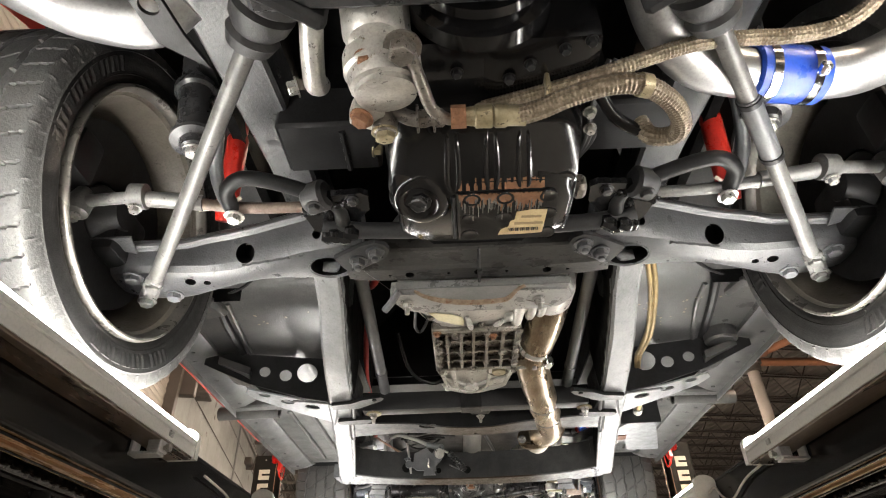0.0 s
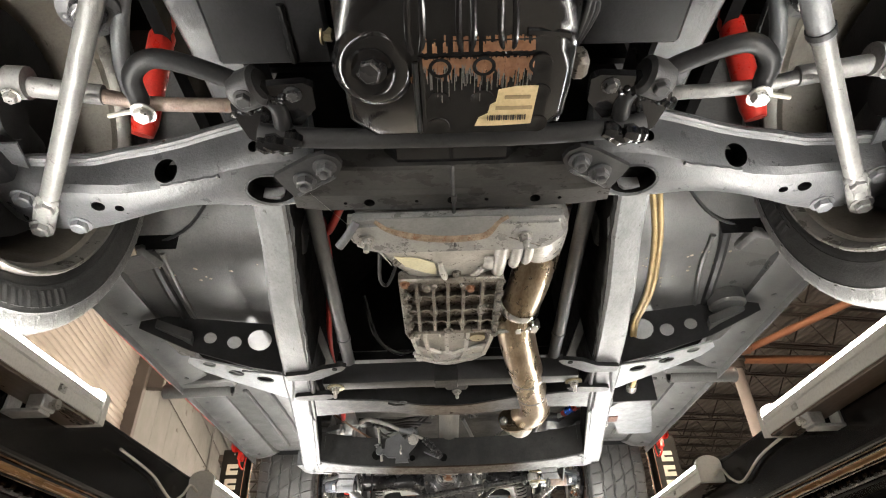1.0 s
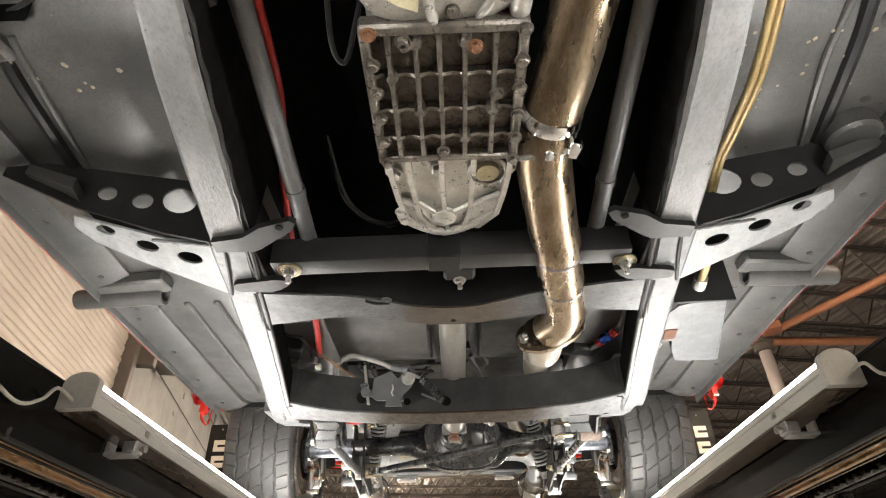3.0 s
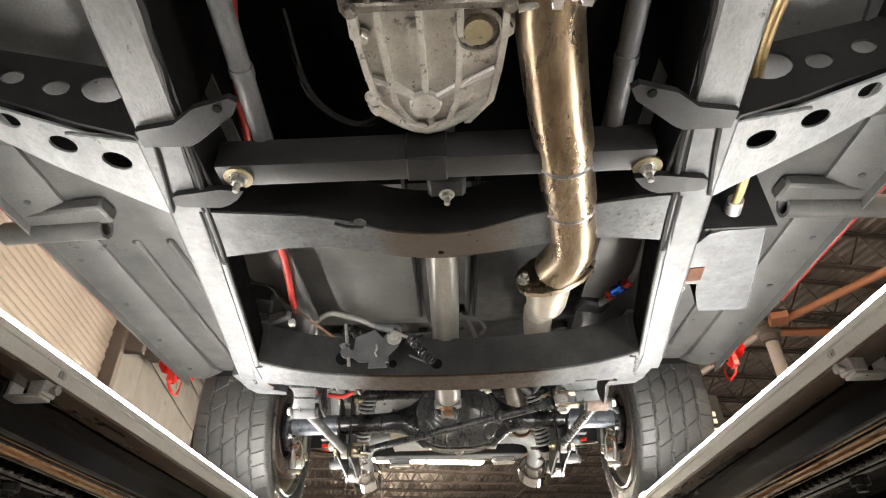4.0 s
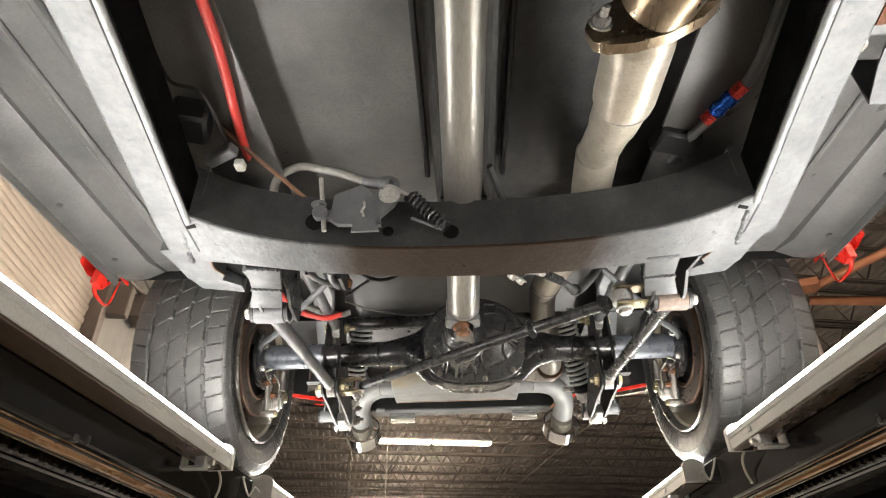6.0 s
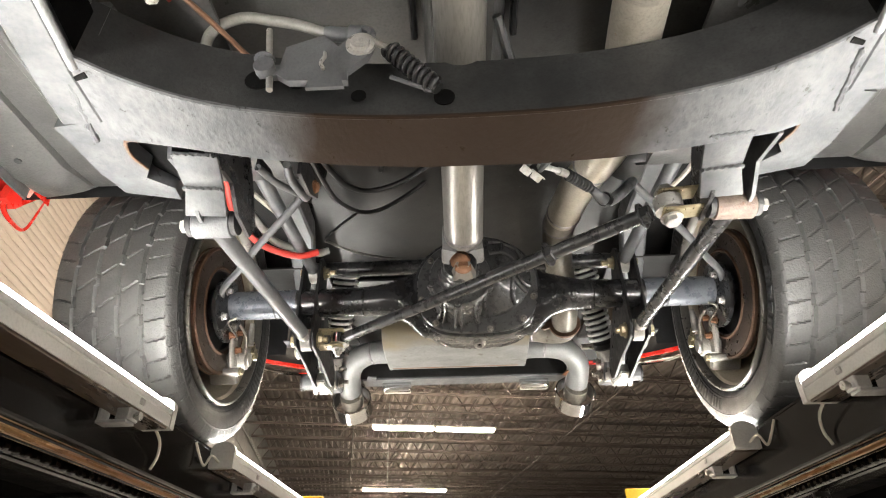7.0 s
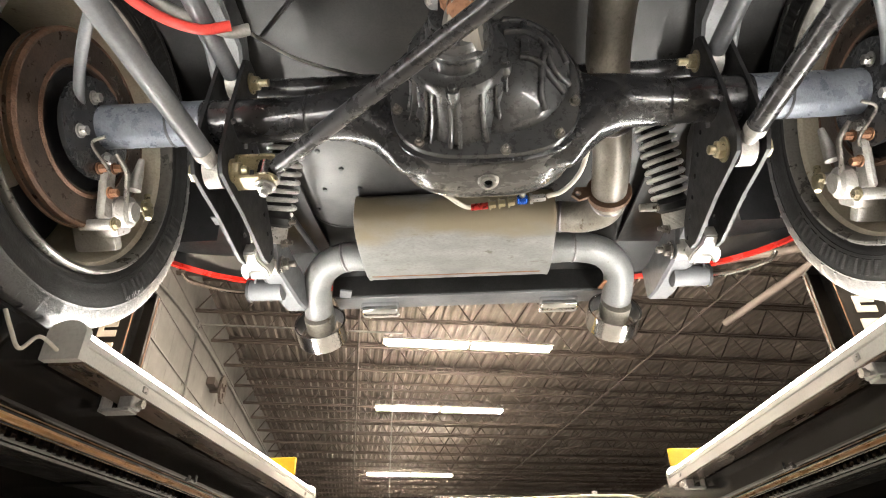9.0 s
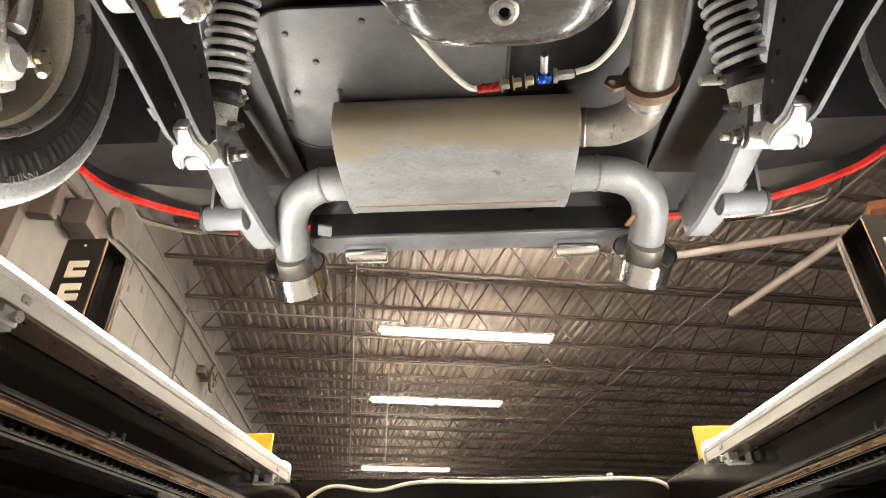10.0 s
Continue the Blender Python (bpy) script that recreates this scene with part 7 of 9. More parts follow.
part("scored_line", box((0.118, 1.262, 1.9245), (0.06, 0.0015, 0.001), Matrix.Rotation(0.45, 3, "Z")), OIL_DARK, bl)
for x in (-0.138, 0.116):
    bolt(bl, (x, 1.245, 1.924), DOWN, 0.0095, 0.012, BOLT_STEEL, "", 0.012)
bell = hull([(-0.15, 1.26, 1.95), (0.165, 1.26, 1.95), (-0.135, 1.30, 1.95), (0.14, 1.30, 1.95), (-0.118, 1.325, 1.947), (-0.082, 1.392, 1.948), (-0.005, 1.424, 1.951), (0.043, 1.407, 1.951), (0.077, 1.385, 1.95), (0.10, 1.32, 1.948),
             (-0.2, 1.26, 2.1), (0.2, 1.26, 2.1), (-0.15, 1.36, 2.06), (-0.1, 1.43, 2.06), (0.1, 1.43, 2.06), (0.13, 1.36, 2.06), (-0.1, 1.26, 2.26), (0.1, 1.26, 2.26)], 0.006)
bh = add("bell_housing", bell, CAST_ALU, "cast alloy bell housing")
for x, y1, r in ((0.086, 1.402, 0.0125), (0.113, 1.378, 0.0105), (0.134, 1.37, 0.009)):
    part("rib", pipe([(x, 1.285, 1.958), (x, 1.30, 1.951), (x, 1.34, 1.95), (x - 0.002, y1 - 0.006, 1.955), (x - 0.003, y1, 1.965)], [r * 0.8, r, r, r * 0.95, r * 0.4], 12, 4), CAST_ALU, bh)
part("rib", pipe([(-0.022, 1.35, 1.946), (-0.018, 1.372, 1.942), (-0.014, 1.395, 1.944), (-0.012, 1.412, 1.95)], [0.004, 0.0065, 0.0065, 0.003], 10, 4), CAST_ALU, bh)
part("rib", pipe([(0.036, 1.402, 1.951), (0.046, 1.385, 1.945), (0.055, 1.372, 1.947)], [0.004, 0.006, 0.003], 8, 4), CAST_ALU, bh)
part("boss_pocket", hull([(0.055, 1.335, 1.947), (0.076, 1.335, 1.947), (0.078, 1.385, 1.949), (0.055, 1.38, 1.949), (0.062, 1.342, 1.938), (0.07, 1.342, 1.938), (0.07, 1.374, 1.942)], 0.003), CAST_ALU, bh)
part("starter_boss", lathe([(0, 0.05), (0.04, 0.052), (0.09, 0.048), (0.1, 0.04)], (0.15, 1.275, 1.99), (0.1, 1, 0.1), 28), CAST_ALU, bh)
for x, y, z in ((0.008, 1.39, 1.948), (-0.098, 1.345, 1.946)):
    bolt(bh, (x, y, z), (0, -0.2, -1), 0.0065, 0.007, DIRTY_ALU)
part("lug", lathe([(-0.02, 0.02), (0.0, 0.019), (0.006, 0.016), (0.008, 0.006)], (-0.148, 1.315, 1.965), (-0.2, 0.5, -1), 20), CAST_ALU, bh)
part("cream_label", plate([(-0.102, 1.326), (-0.06, 1.334), (-0.032, 1.350), (-0.028, 1.37), (-0.03, 1.388), (-0.05, 1.38), (-0.084, 1.358)], [], 0.0015, at_z(1.9445)), CREAM_LABEL, bh, "cream paper label")
part("breather_wire", pipe([(-0.129, 1.33, 1.985), (-0.133, 1.38, 1.98), (-0.139, 1.44, 1.978), (-0.136, 1.47, 1.978), (-0.126, 1.475, 1.98), (-0.112, 1.44, 1.985), (-0.1, 1.405, 2.0)], 0.0035, 8), BLACK_COAT, bh, "bent black wire")
gb = add("gearbox", loft([[(-0.098, 1.395, 2.1), (-0.09, 1.395, 1.965), (0.09, 1.395, 1.965), (0.098, 1.395, 2.1)], [(-0.1, 1.62, 2.1), (-0.098, 1.62, 1.965), (0.098, 1.62, 1.965), (0.1, 1.62, 2.1)], [(-0.1, 1.675, 2.1), (-0.098, 1.675, 1.966), (0.1, 1.675, 1.966), (0.102, 1.675, 2.1)], [(-0.09, 1.69, 2.1), (-0.082, 1.69, 1.972), (0.088, 1.69, 1.972), (0.1, 1.69, 2.1)], [(-0.09, 1.765, 2.1), (-0.084, 1.765, 1.962), (0.078, 1.765, 1.962), (0.095, 1.765, 2.1)], [(-0.08, 1.795, 2.09), (-0.07, 1.795, 1.966), (0.055, 1.795, 1.966), (0.075, 1.795, 2.09)], [(-0.04, 1.828, 2.08), (-0.025, 1.828, 1.975), (0.01, 1.828, 1.975), (0.03, 1.828, 2.08)], [(-0.028, 1.95, 2.07), (-0.025, 1.95, 2.0), (0.025, 1.95, 2.0), (0.028, 1.95, 2.07)]]), CAST_ALU, "oil-stained cast gearbox with ribbed belly")
# ribbed belly: frame plus crossing ribs over dark pockets
belly = bmesh.new()
for x in (-0.068, -0.036, -0.008, 0.022, 0.058):
    loft([[(x - w + 0.001 * math.sin(y * 90), y, 1.965), (x - w * 0.7, y, z), (x + w * 0.7, y, z), (x + w + 0.001 * math.sin(y * 90), y, 1.965)] for y, z, w in ((1.412, 1.945, 0.005), (1.44, 1.9385, 0.0038), (1.5, 1.9385, 0.0036), (1.56, 1.939, 0.0036), (1.60, 1.94, 0.004), (1.622, 1.946, 0.005))], belly)
for y in (1.475, 1.531, 1.58):
    for a, b in ((-0.092, -0.066), (-0.070, -0.034), (-0.038, -0.006), (-0.010, 0.024), (0.02, 0.06), (0.056, 0.09)):
        c = (a + b) / 2
        loft([[(x, y - w, 1.965), (x, y - w * 0.6, z), (x, y + w * 0.6, z), (x, y + w, 1.965)] for x, z, w in ((a, 1.943, 0.007), (a + 0.007, 1.947, 0.005), (c, 1.950, 0.0042), (b - 0.007, 1.947, 0.005), (b, 1.943, 0.007))], belly)
for x in (-0.0945, 0.0905):
    box((x, 1.515, 1.953), (0.012, 0.222, 0.024), None, 0.003, belly)
box((-0.002, 1.408, 1.952), (0.196, 0.016, 0.024), None, 0.004, belly)
box((-0.002, 1.62, 1.953), (0.19, 0.012, 0.022), None, 0.003, belly)
for x, y in ((-0.036, 1.427), (0.022, 1.427), (-0.068, 1.475), (-0.036, 1.531), (0.022, 1.58), (0.058, 1.531)):
    lathe([(-0.02, 0.009), (0.004, 0.0085), (0.008, 0.006)], (x, y, 1.947), DOWN, 12, belly)
part("belly_ribs", belly, DIRTY_ALU, gb, "crossing cast ribs")
part("belly_floor", box((0.0, 1.512, 1.9605), (0.178, 0.21, 0.006)), OIL_DARK, gb, "dark oily pockets between the ribs")
for k, (x, y) in enumerate([(-0.088, 1.41 + 0.042 * i) for i in range(6)] + [(0.09, 1.41 + 0.042 * i) for i in range(6)] + [(-0.05, 1.42), (0.034, 1.43), (-0.008, 1.60), (-0.048, 1.425), (0.062, 1.5)]):
    bolt(gb, (x, y, 1.94), DOWN, 0.007, 0.008, RUST if k in (0, 13) else DIRTY_ALU)
for x in (-0.088, -0.06, -0.012, 0.035, 0.088):
    part("tail_rib", loft([[(x * q - 0.004, y, z), (x * q + 0.004, y, z), (x * q + 0.004, y, z + 0.03), (x * q - 0.004, y, z + 0.03)] for q, y, z in ((1, 1.615, 1.944), (0.99, 1.672, 1.95), (0.95, 1.72, 1.957), (0.85, 1.77, 1.956), (0.5, 1.815, 1.962))]), CAST_ALU, gb)
part("tail_web", pipe([(-0.084, 1.772, 1.964), (-0.06, 1.80, 1.964), (-0.012, 1.826, 1.966), (0.04, 1.80, 1.964), (0.074, 1.77, 1.964)], 0.008, 8, 3), CAST_ALU, gb, "cast rim round the tail")
part("tail_web", pipe([(-0.086, 1.73, 1.965), (-0.05, 1.745, 1.962), (-0.012, 1.77, 1.96), (0.03, 1.75, 1.962), (0.08, 1.725, 1.965)], 0.006, 8, 3), CAST_ALU, gb)
for x, y in ((-0.083, 1.668), (-0.018, 1.66), (0.045, 1.675), (0.088, 1.66), (-0.08, 1.762), (-0.076, 1.78)):
    bolt(gb, (x, y, 1.962), DOWN, 0.009, 0.01, CAST_ALU)
part("tail_boss", lathe([(0, 0.022), (0.008, 0.02), (0.012, 0.012)], (-0.012, 1.775, 1.962), DOWN, 20), CAST_ALU, gb)
part("drain_plug", lathe([(-0.01, 0.03), (0.006, 0.03), (0.009, 0.025), (0.002, 0.023)], (0.056, 1.658, 1.957), DOWN, 24), DIRTY_ALU, gb)
part("drain_cap", lathe([(-0.005, 0.018), (0.006, 0.017)], (0.056, 1.658, 1.952), DOWN, 20), ZINC, gb, "brown drain cap")
ds = add("driveshaft", lathe([(0, 0.02), (0.02, 0.032), (0.06, 0.035), (0.1, 0.0355), (0.55, 0.0355), (0.84, 0.0375), (0.995, 0.0395), (1.004, 0.040), (1.01, 0.036)], (-0.003, 2.08, 2.06), (-0.006, 1, -0.018), 36), SHAFT_STEEL, "bare steel driveshaft tube")
part("weld_ring", lathe([(-0.005, 0.0395), (0.005, 0.0395)], (-0.009, 3.07, 2.042), (-0.006, 1, -0.018), 36), WELD, ds)
# side struts beside the gearbox
for s in (-1, 1):
    t = add("tunnel_strut", rod((s * 0.238, 1.16, 2.03), (s * 0.258, 1.87, 1.985), 0.0145, 16), LINK_GREY, "grey tubular tunnel strut")
    part("collar", rod((s * 0.254, 1.73, 1.994), (s * 0.2545, 1.745, 1.993), 0.0165, 16), LINK_GREY, t)
# hoses in the tunnel and on the floor
add("red_hose", pipe([(-0.15, 1.24, 2.07), (-0.19, 1.30, 2.06), (-0.225, 1.37, 2.05), (-0.25, 1.43, 2.08), (-0.275, 1.5, 2.16), (-0.295, 1.7, 2.18), (-0.315, 1.83, 2.12), (-0.335, 2.0, 2.08), (-0.335, 2.15, 2.05), (-0.345, 2.3, 2.05), (-0.372, 2.48, 2.055), (-0.395, 2.62, 2.09), (-0.42, 2.78, 2.1), (-0.455, 2.92, 2.1), (-0.48, 3.03, 2.1), (-0.48, 3.09, 2.1), (-0.471, 3.165, 2.1), (-0.437, 3.21, 2.1), (-0.39, 3.235, 2.1), (-0.35, 3.243, 2.115)], 0.0078, 12), RED_HOSE, "red rubber hose")
add("wire_loop", pipe([(-0.21, 1.72, 2.1), (-0.18, 1.80, 2.02), (-0.12, 1.845, 2.0), (-0.07, 1.85, 2.03)], 0.006, 8), BLACK_GLOSS, "black cable")
add("thick_cable", pipe([(0.10, 1.62, 2.05), (0.085, 1.70, 2.02), (0.07, 1.78, 2.0), (0.05, 1.83, 2.02)], 0.008, 8), SOFT_RUBBER, "black thick cable")
for k in range(2):
    g = add("gold_line", pipe([(0.325 + 0.012 * k, 1.2, 2.0), (0.362 + 0.011 * k, 1.32, 1.99), (0.385 + 0.01 * k, 1.42, 1.985), (0.402 + 0.01 * k, 1.52, 1.98), (0.412 + 0.009 * k, 1.62, 1.985), (0.425 + 0.008 * k, 1.71, 2.0), (0.45 + 0.006 * k, 1.82, 2.0), (0.478 + 0.005 * k, 1.94, 1.965), (0.49 + 0.004 * k, 2.02, 1.96)], 0.0055, 10), GOLD_SLEEVE, "gold heat-sleeved line")
add("line_socket", lathe([(0, 0.013), (0.03, 0.014), (0.034, 0.018), (0.05, 0.018)], (0.492, 2.01, 1.965), (0.1, 1, -0.1), 18), CAST_ALU, "dull alloy line socket")

# --- exhaust ---
def exhaust(pts, r, material, label, name="exhaust_pipe", welds=()):
    p = add(name, pipe(pts, r, 28, 8), material, label)
    c = curve_points(pts, 8)
    for f in welds:
        i = int(f * (len(c) - 2))
        d = (c[i + 1] - c[i]).normalized()
        part("weld_bead", lathe([(-0.004, r + 0.0002), (0, r + 0.0022), (0.004, r + 0.0002)], c[i], d, 28), WELD, p, "grey weld bead")
    return p


exhaust([(0.2, 1.285, 2.13), (0.188, 1.33, 2.07), (0.176, 1.39, 2.03), (0.167, 1.45, 2.008), (0.157, 1.52, 1.994), (0.148, 1.575, 1.988)], 0.041, HEAT_STEEL, "heat-tinted stainless downpipe", welds=(0.25,))
vb = add("v_band_clamp", lathe([(-0.01, 0.038), (-0.012, 0.043), (-0.003, 0.046), (0.003, 0.046), (0.012, 0.043), (0.01, 0.038)], (0.146, 1.585, 1.988), (-0.2, 1, -0.05), 36), CHROME, "steel V-band clamp")
part("clamp_bolt", rod((0.10, 1.628, 1.945), (0.185, 1.612, 1.945), 0.0045, 10), BOLT_STEEL, vb)
part("clamp_ear", box((0.176, 1.612, 1.95), (0.02, 0.03, 0.026), Matrix.Rotation(0.2, 3, "Z"), 0.004), CHROME, vb)
part("clamp_ear", box((0.142, 1.62, 1.947), (0.018, 0.022, 0.022), Matrix.Rotation(0.2, 3, "Z"), 0.004), CHROME, vb)
exhaust([(0.144, 1.60, 1.986), (0.141, 1.65, 1.974), (0.153, 1.72, 1.964), (0.170, 1.80, 1.956), (0.185, 1.86, 1.95), (0.196, 1.92, 1.948), (0.21, 1.98, 1.946), (0.222, 2.04, 1.945), (0.231, 2.09, 1.945), (0.229, 2.14, 1.948), (0.214, 2.192, 1.953)], 0.0425, HEAT_STEEL, "bronze heat-tinted mandrel-bent exhaust pipe", welds=(0.44, 0.62))
fl = add("exhaust_flange", plate([(-0.078, -0.012), (-0.068, -0.026), (-0.04, -0.04), (0.0, -0.046), (0.04, -0.04), (0.068, -0.026), (0.078, -0.012), (0.078, 0.012), (0.068, 0.026), (0.04, 0.04), (0.0, 0.046), (-0.04, 0.04), (-0.068, 0.026), (-0.078, 0.012)], [], 0.014, Matrix.Translation((0.214, 2.198, 1.955)) @ Matrix.Rotation(radians(-12), 4, "Z") @ Matrix.Rotation(radians(-15), 4, "Y") @ FRONT), HEAT_STEEL, "two-bolt steel exhaust flange")
for x, z in ((0.152, 1.938), (0.278, 1.972)):
    bolt(fl, (x, 2.192 - (x - 0.2) * 0.2, z), (0.1, -1, 0), 0.010, 0.012, BOLT_STEEL, "", 0.012)
ct = add("catalyst", pipe([(0.207, 2.21, 1.957), (0.21, 2.23, 1.96), (0.212, 2.25, 1.962), (0.216, 2.34, 1.972), (0.218, 2.36, 1.978), (0.222, 2.42, 2.0), (0.224, 2.44, 2.01), (0.23, 2.56, 2.06)], [0.032, 0.04, 0.043, 0.043, 0.038, 0.037, 0.034, 0.034], 28, 4), CAT_STEEL, "pale stainless catalyst body")
part("weld_bead", lathe([(-0.003, 0.0405), (0.003, 0.0405)], (0.2175, 2.355, 1.974), (0.04, 1, 0.12), 28), WELD, ct)
exhaust([(0.23, 2.55, 2.058), (0.242, 2.68, 2.07), (0.262, 2.80, 2.085), (0.258, 2.90, 2.10), (0.235, 3.02, 2.125), (0.222, 3.12, 2.14), (0.219, 3.19, 2.154)], 0.037, CAT_STEEL, "pale stainless pipe rising over the axle", welds=(0.2, 0.62, 0.985))
exhaust([(0.219, 3.19, 2.154), (0.218, 3.25, 2.165), (0.235, 3.40, 2.17), (0.26, 3.52, 2.145), (0.276, 3.62, 2.13), (0.285, 3.70, 2.125)], 0.0368, STEEL_PIPE, "stained stainless over-axle exhaust pipe", welds=(0.2, 0.62))
jc = add("pipe_clamp", lathe([(-0.008, 0.039), (-0.006, 0.0465), (0.004, 0.047), (0.008, 0.043), (0.016, 0.0415), (0.018, 0.039)], (0.285, 3.705, 2.124), (0.1, 1, -0.04), 32), RUST_DARK, "brown rusted pipe joint flange")
part("clamp_ear", plate([(0, -0.012), (0.03, -0.016), (0.042, 0.0), (0.03, 0.016), (0, 0.012)], [(0.028, 0, 0.006)], 0.008, Matrix.Translation((0.248, 3.70, 2.125)) @ Matrix.Rotation(radians(170), 4, "Y") @ FRONT), RUST_DARK, jc)
exhaust([(0.287, 3.715, 2.125), (0.292, 3.76, 2.13), (0.285, 3.81, 2.145), (0.255, 3.855, 2.165), (0.215, 3.873, 2.18), (0.175, 3.876, 2.185)], 0.037, STEEL_PIPE, "browned stainless elbow into the muffler", welds=(0.14, 0.86))
MUF = (-0.05, 3.965, 2.192)
ring = [(0.145 * math.copysign(abs(math.cos(a)) ** 0.62, math.cos(a)), 0.066 * math.copysign(abs(math.sin(a)) ** 0.75, math.sin(a))) for a in (2 * math.pi * k / 40 for k in range(40))]
mf = add("muffler", loft([[(MUF[0] + x, MUF[1] + f * y, MUF[2] + f * z - 0.03 * y) for y, z in ring] for x, f in ((-0.232, 0.965), (-0.23, 1.0), (-0.225, 1.0), (-0.222, 0.985), (0.235, 0.985), (0.238, 1.0), (0.243, 1.0), (0.245, 0.965))]), MUFFLER_STEEL, "dull aluminised oval muffler with a scorched top")
part("seam", box((MUF[0], MUF[1] + 0.08, MUF[2] - 0.0632), (0.44, 0.005, 0.003), Matrix.Rotation(0.2, 3, "X"), 0.001), RUST, mf, "long brown rolled seam")
TAILS = (([(-0.275, 4.03, 2.185), (-0.35, 4.035, 2.184), (-0.405, 4.06, 2.165), (-0.432, 4.105, 2.135), (-0.436, 4.155, 2.102), (-0.434, 4.205, 2.068)], (0.02, 0.92, -0.4)),
         ([(0.18, 4.03, 2.186), (0.27, 4.03, 2.188), (0.34, 4.045, 2.178), (0.381, 4.085, 2.152), (0.388, 4.135, 2.12), (0.378, 4.195, 2.072)], (-0.06, 0.92, -0.4)))
for pts, dr in TAILS:
    t = exhaust(pts, 0.0395, TAIL_STEEL, "dull grey tailpipe bend", "tailpipe", welds=(0.2,))
    d = Vector(dr).normalized()
    e = Vector(pts[-1]) - d * 0.026 + Vector((0, 0, -0.01))
    part("tip", lathe([(0.0, 0.0675), (0.0, 0.0712), (0.058, 0.0712), (0.058, 0.0675)], e, d, 48, None, True), TIP_CHROME, t, "chromed exhaust tip")
    part("scorched_end", lathe([(-0.02, 0.0399), (0.024, 0.0401), (0.024, 0.03)], e, d, 28), STEEL_PIPE, t, "heat-browned pipe end")
    part("soot_lining", lathe([(0.004, 0.0665), (0.004, 0.0673), (0.055, 0.0673), (0.055, 0.0665)], e, d, 40, None, True), SOFT_RUBBER, t, "sooty black tip lining")

# --- rear axle ---
ax = bmesh.new()
for s in (-1, 1):
    horn = []
    for q, hz, hy, yo, zo in ((0.66, 0.034, 0.034, 0.016, 0.003), (0.30, 0.034, 0.034, 0.016, 0.003), (0.25, 0.036, 0.036, 0.016, 0.004), (0.215, 0.041, 0.04, 0.015, 0.006), (0.19, 0.05, 0.043, 0.023, 0.009), (0.17, 0.062, 0.044, 0.035, 0.012), (0.152, 0.08, 0.046, 0.045, 0.014), (0.13, 0.096, 0.046, 0.052, 0.016), (0.05, 0.1, 0.042, 0.058, 0.018)):
        horn.append([((0.02 if q < 0.6 else 0) + s * q, AXLE_R + yo + hy * math.copysign(abs(math.cos(a)) ** 0.85, math.cos(a)), 2.04 + zo + hz * math.sin(a)) for a in (2 * math.pi * k / 36 for k in range(36))])
    loft(horn, ax)
axle = add("rear_axle", ax, AXLE_BLACK, "gloss black solid rear axle housing", None, 1.2)
for s in (-1, 1):
    part("outer_tube", rod((s * 0.42, AXLE_R + 0.016, 2.043), (s * 0.60, AXLE_R + 0.014, 2.042), 0.0352, 28), BLUE_GREY, axle, "blue-grey scuffed outer axle tube")
    part("end_flange", lathe([(0, 0.036), (0.006, 0.042), (0.03, 0.042)], (s * 0.6, AXLE_R + 0.012, 2.042), (s, 0, 0), 28), BLUE_GREY, axle)
    part("tube_band", rod((s * 0.47, AXLE_R + 0.016, 2.043), (s * 0.474, AXLE_R + 0.016, 2.043), 0.0362, 28), BLACK_COAT, axle)
    part("weld_bead", lathe([(-0.004, 0.0345), (0, 0.0375), (0.004, 0.0345)], (0.02 + s * 0.275, AXLE_R + 0.016, 2.043), (1, 0, 0), 28), AXLE_BLACK, axle)
DC = Vector((0.020, 3.352, 2.07))
DD = Vector((0, -1, -0.25)).normalized()
DU = Vector((0, -0.25, 1)).normalized()
NX = Vector((1, 0, 0))


def bowl_ring(depth, f, grow=0.0, n=72):
    """The banjo outline: a round top and a flatter, squarer bottom; behind the flange it runs level."""
    out = []
    for k in range(n):
        a = 2 * math.pi * k / n
        c, d = math.cos(a), math.sin(a)
        e = 0.66 if d < 0 else 1.0
        x = math.copysign(abs(c) ** e, c) * (0.150 + grow) * f
        z = math.copysign(abs(d) ** e, d) * (0.122 + grow) * f
        out.append(DC + NX * x + DU * z + (DD * depth if depth > 0 else Vector((0, -depth, 0))))
    return out


part("bowl", loft([bowl_ring(d, f) for d, f in ((0.0, 0.985), (-0.012, 1.0), (-0.04, 1.012), (-0.07, 1.0), (-0.09, 0.97), (-0.105, 0.91), (-0.118, 0.8), (-0.128, 0.6), (-0.134, 0.2))]), BOWL_WORN, axle, "gloss black axle bowl worn to bare iron", 1.2)
part("rim_bead", loft([bowl_ring(-0.003, 0.985), bowl_ring(-0.002, 1.0, 0.003), bowl_ring(0.001, 1.0, 0.0045), bowl_ring(0.004, 1.0, 0.003), bowl_ring(0.005, 0.985)]), AXLE_BLACK, axle, "bright-worn bowl rim")
part("carrier_flange", loft([bowl_ring(0.003, 0.975), bowl_ring(0.011, 0.972), bowl_ring(0.014, 0.955), bowl_ring(0.015, 0.6), bowl_ring(0.016, 0.2)]), CARRIER_BLACK, axle, "dark cast differential carrier flange")
# domed ring-gear housing with its curved webs
HC = DC + NX * 0.02 + DU * 0.016


def on_dome(u, v, lift=0.0):
    """A point of the dome at u across and v up, in shares of its half width."""
    h = max(0.0, 1 - (u * u + v * v)) ** 0.5
    return HC + NX * (0.112 * u) + DU * (0.1 * v) + DD * (0.013 + 0.046 * h + lift)


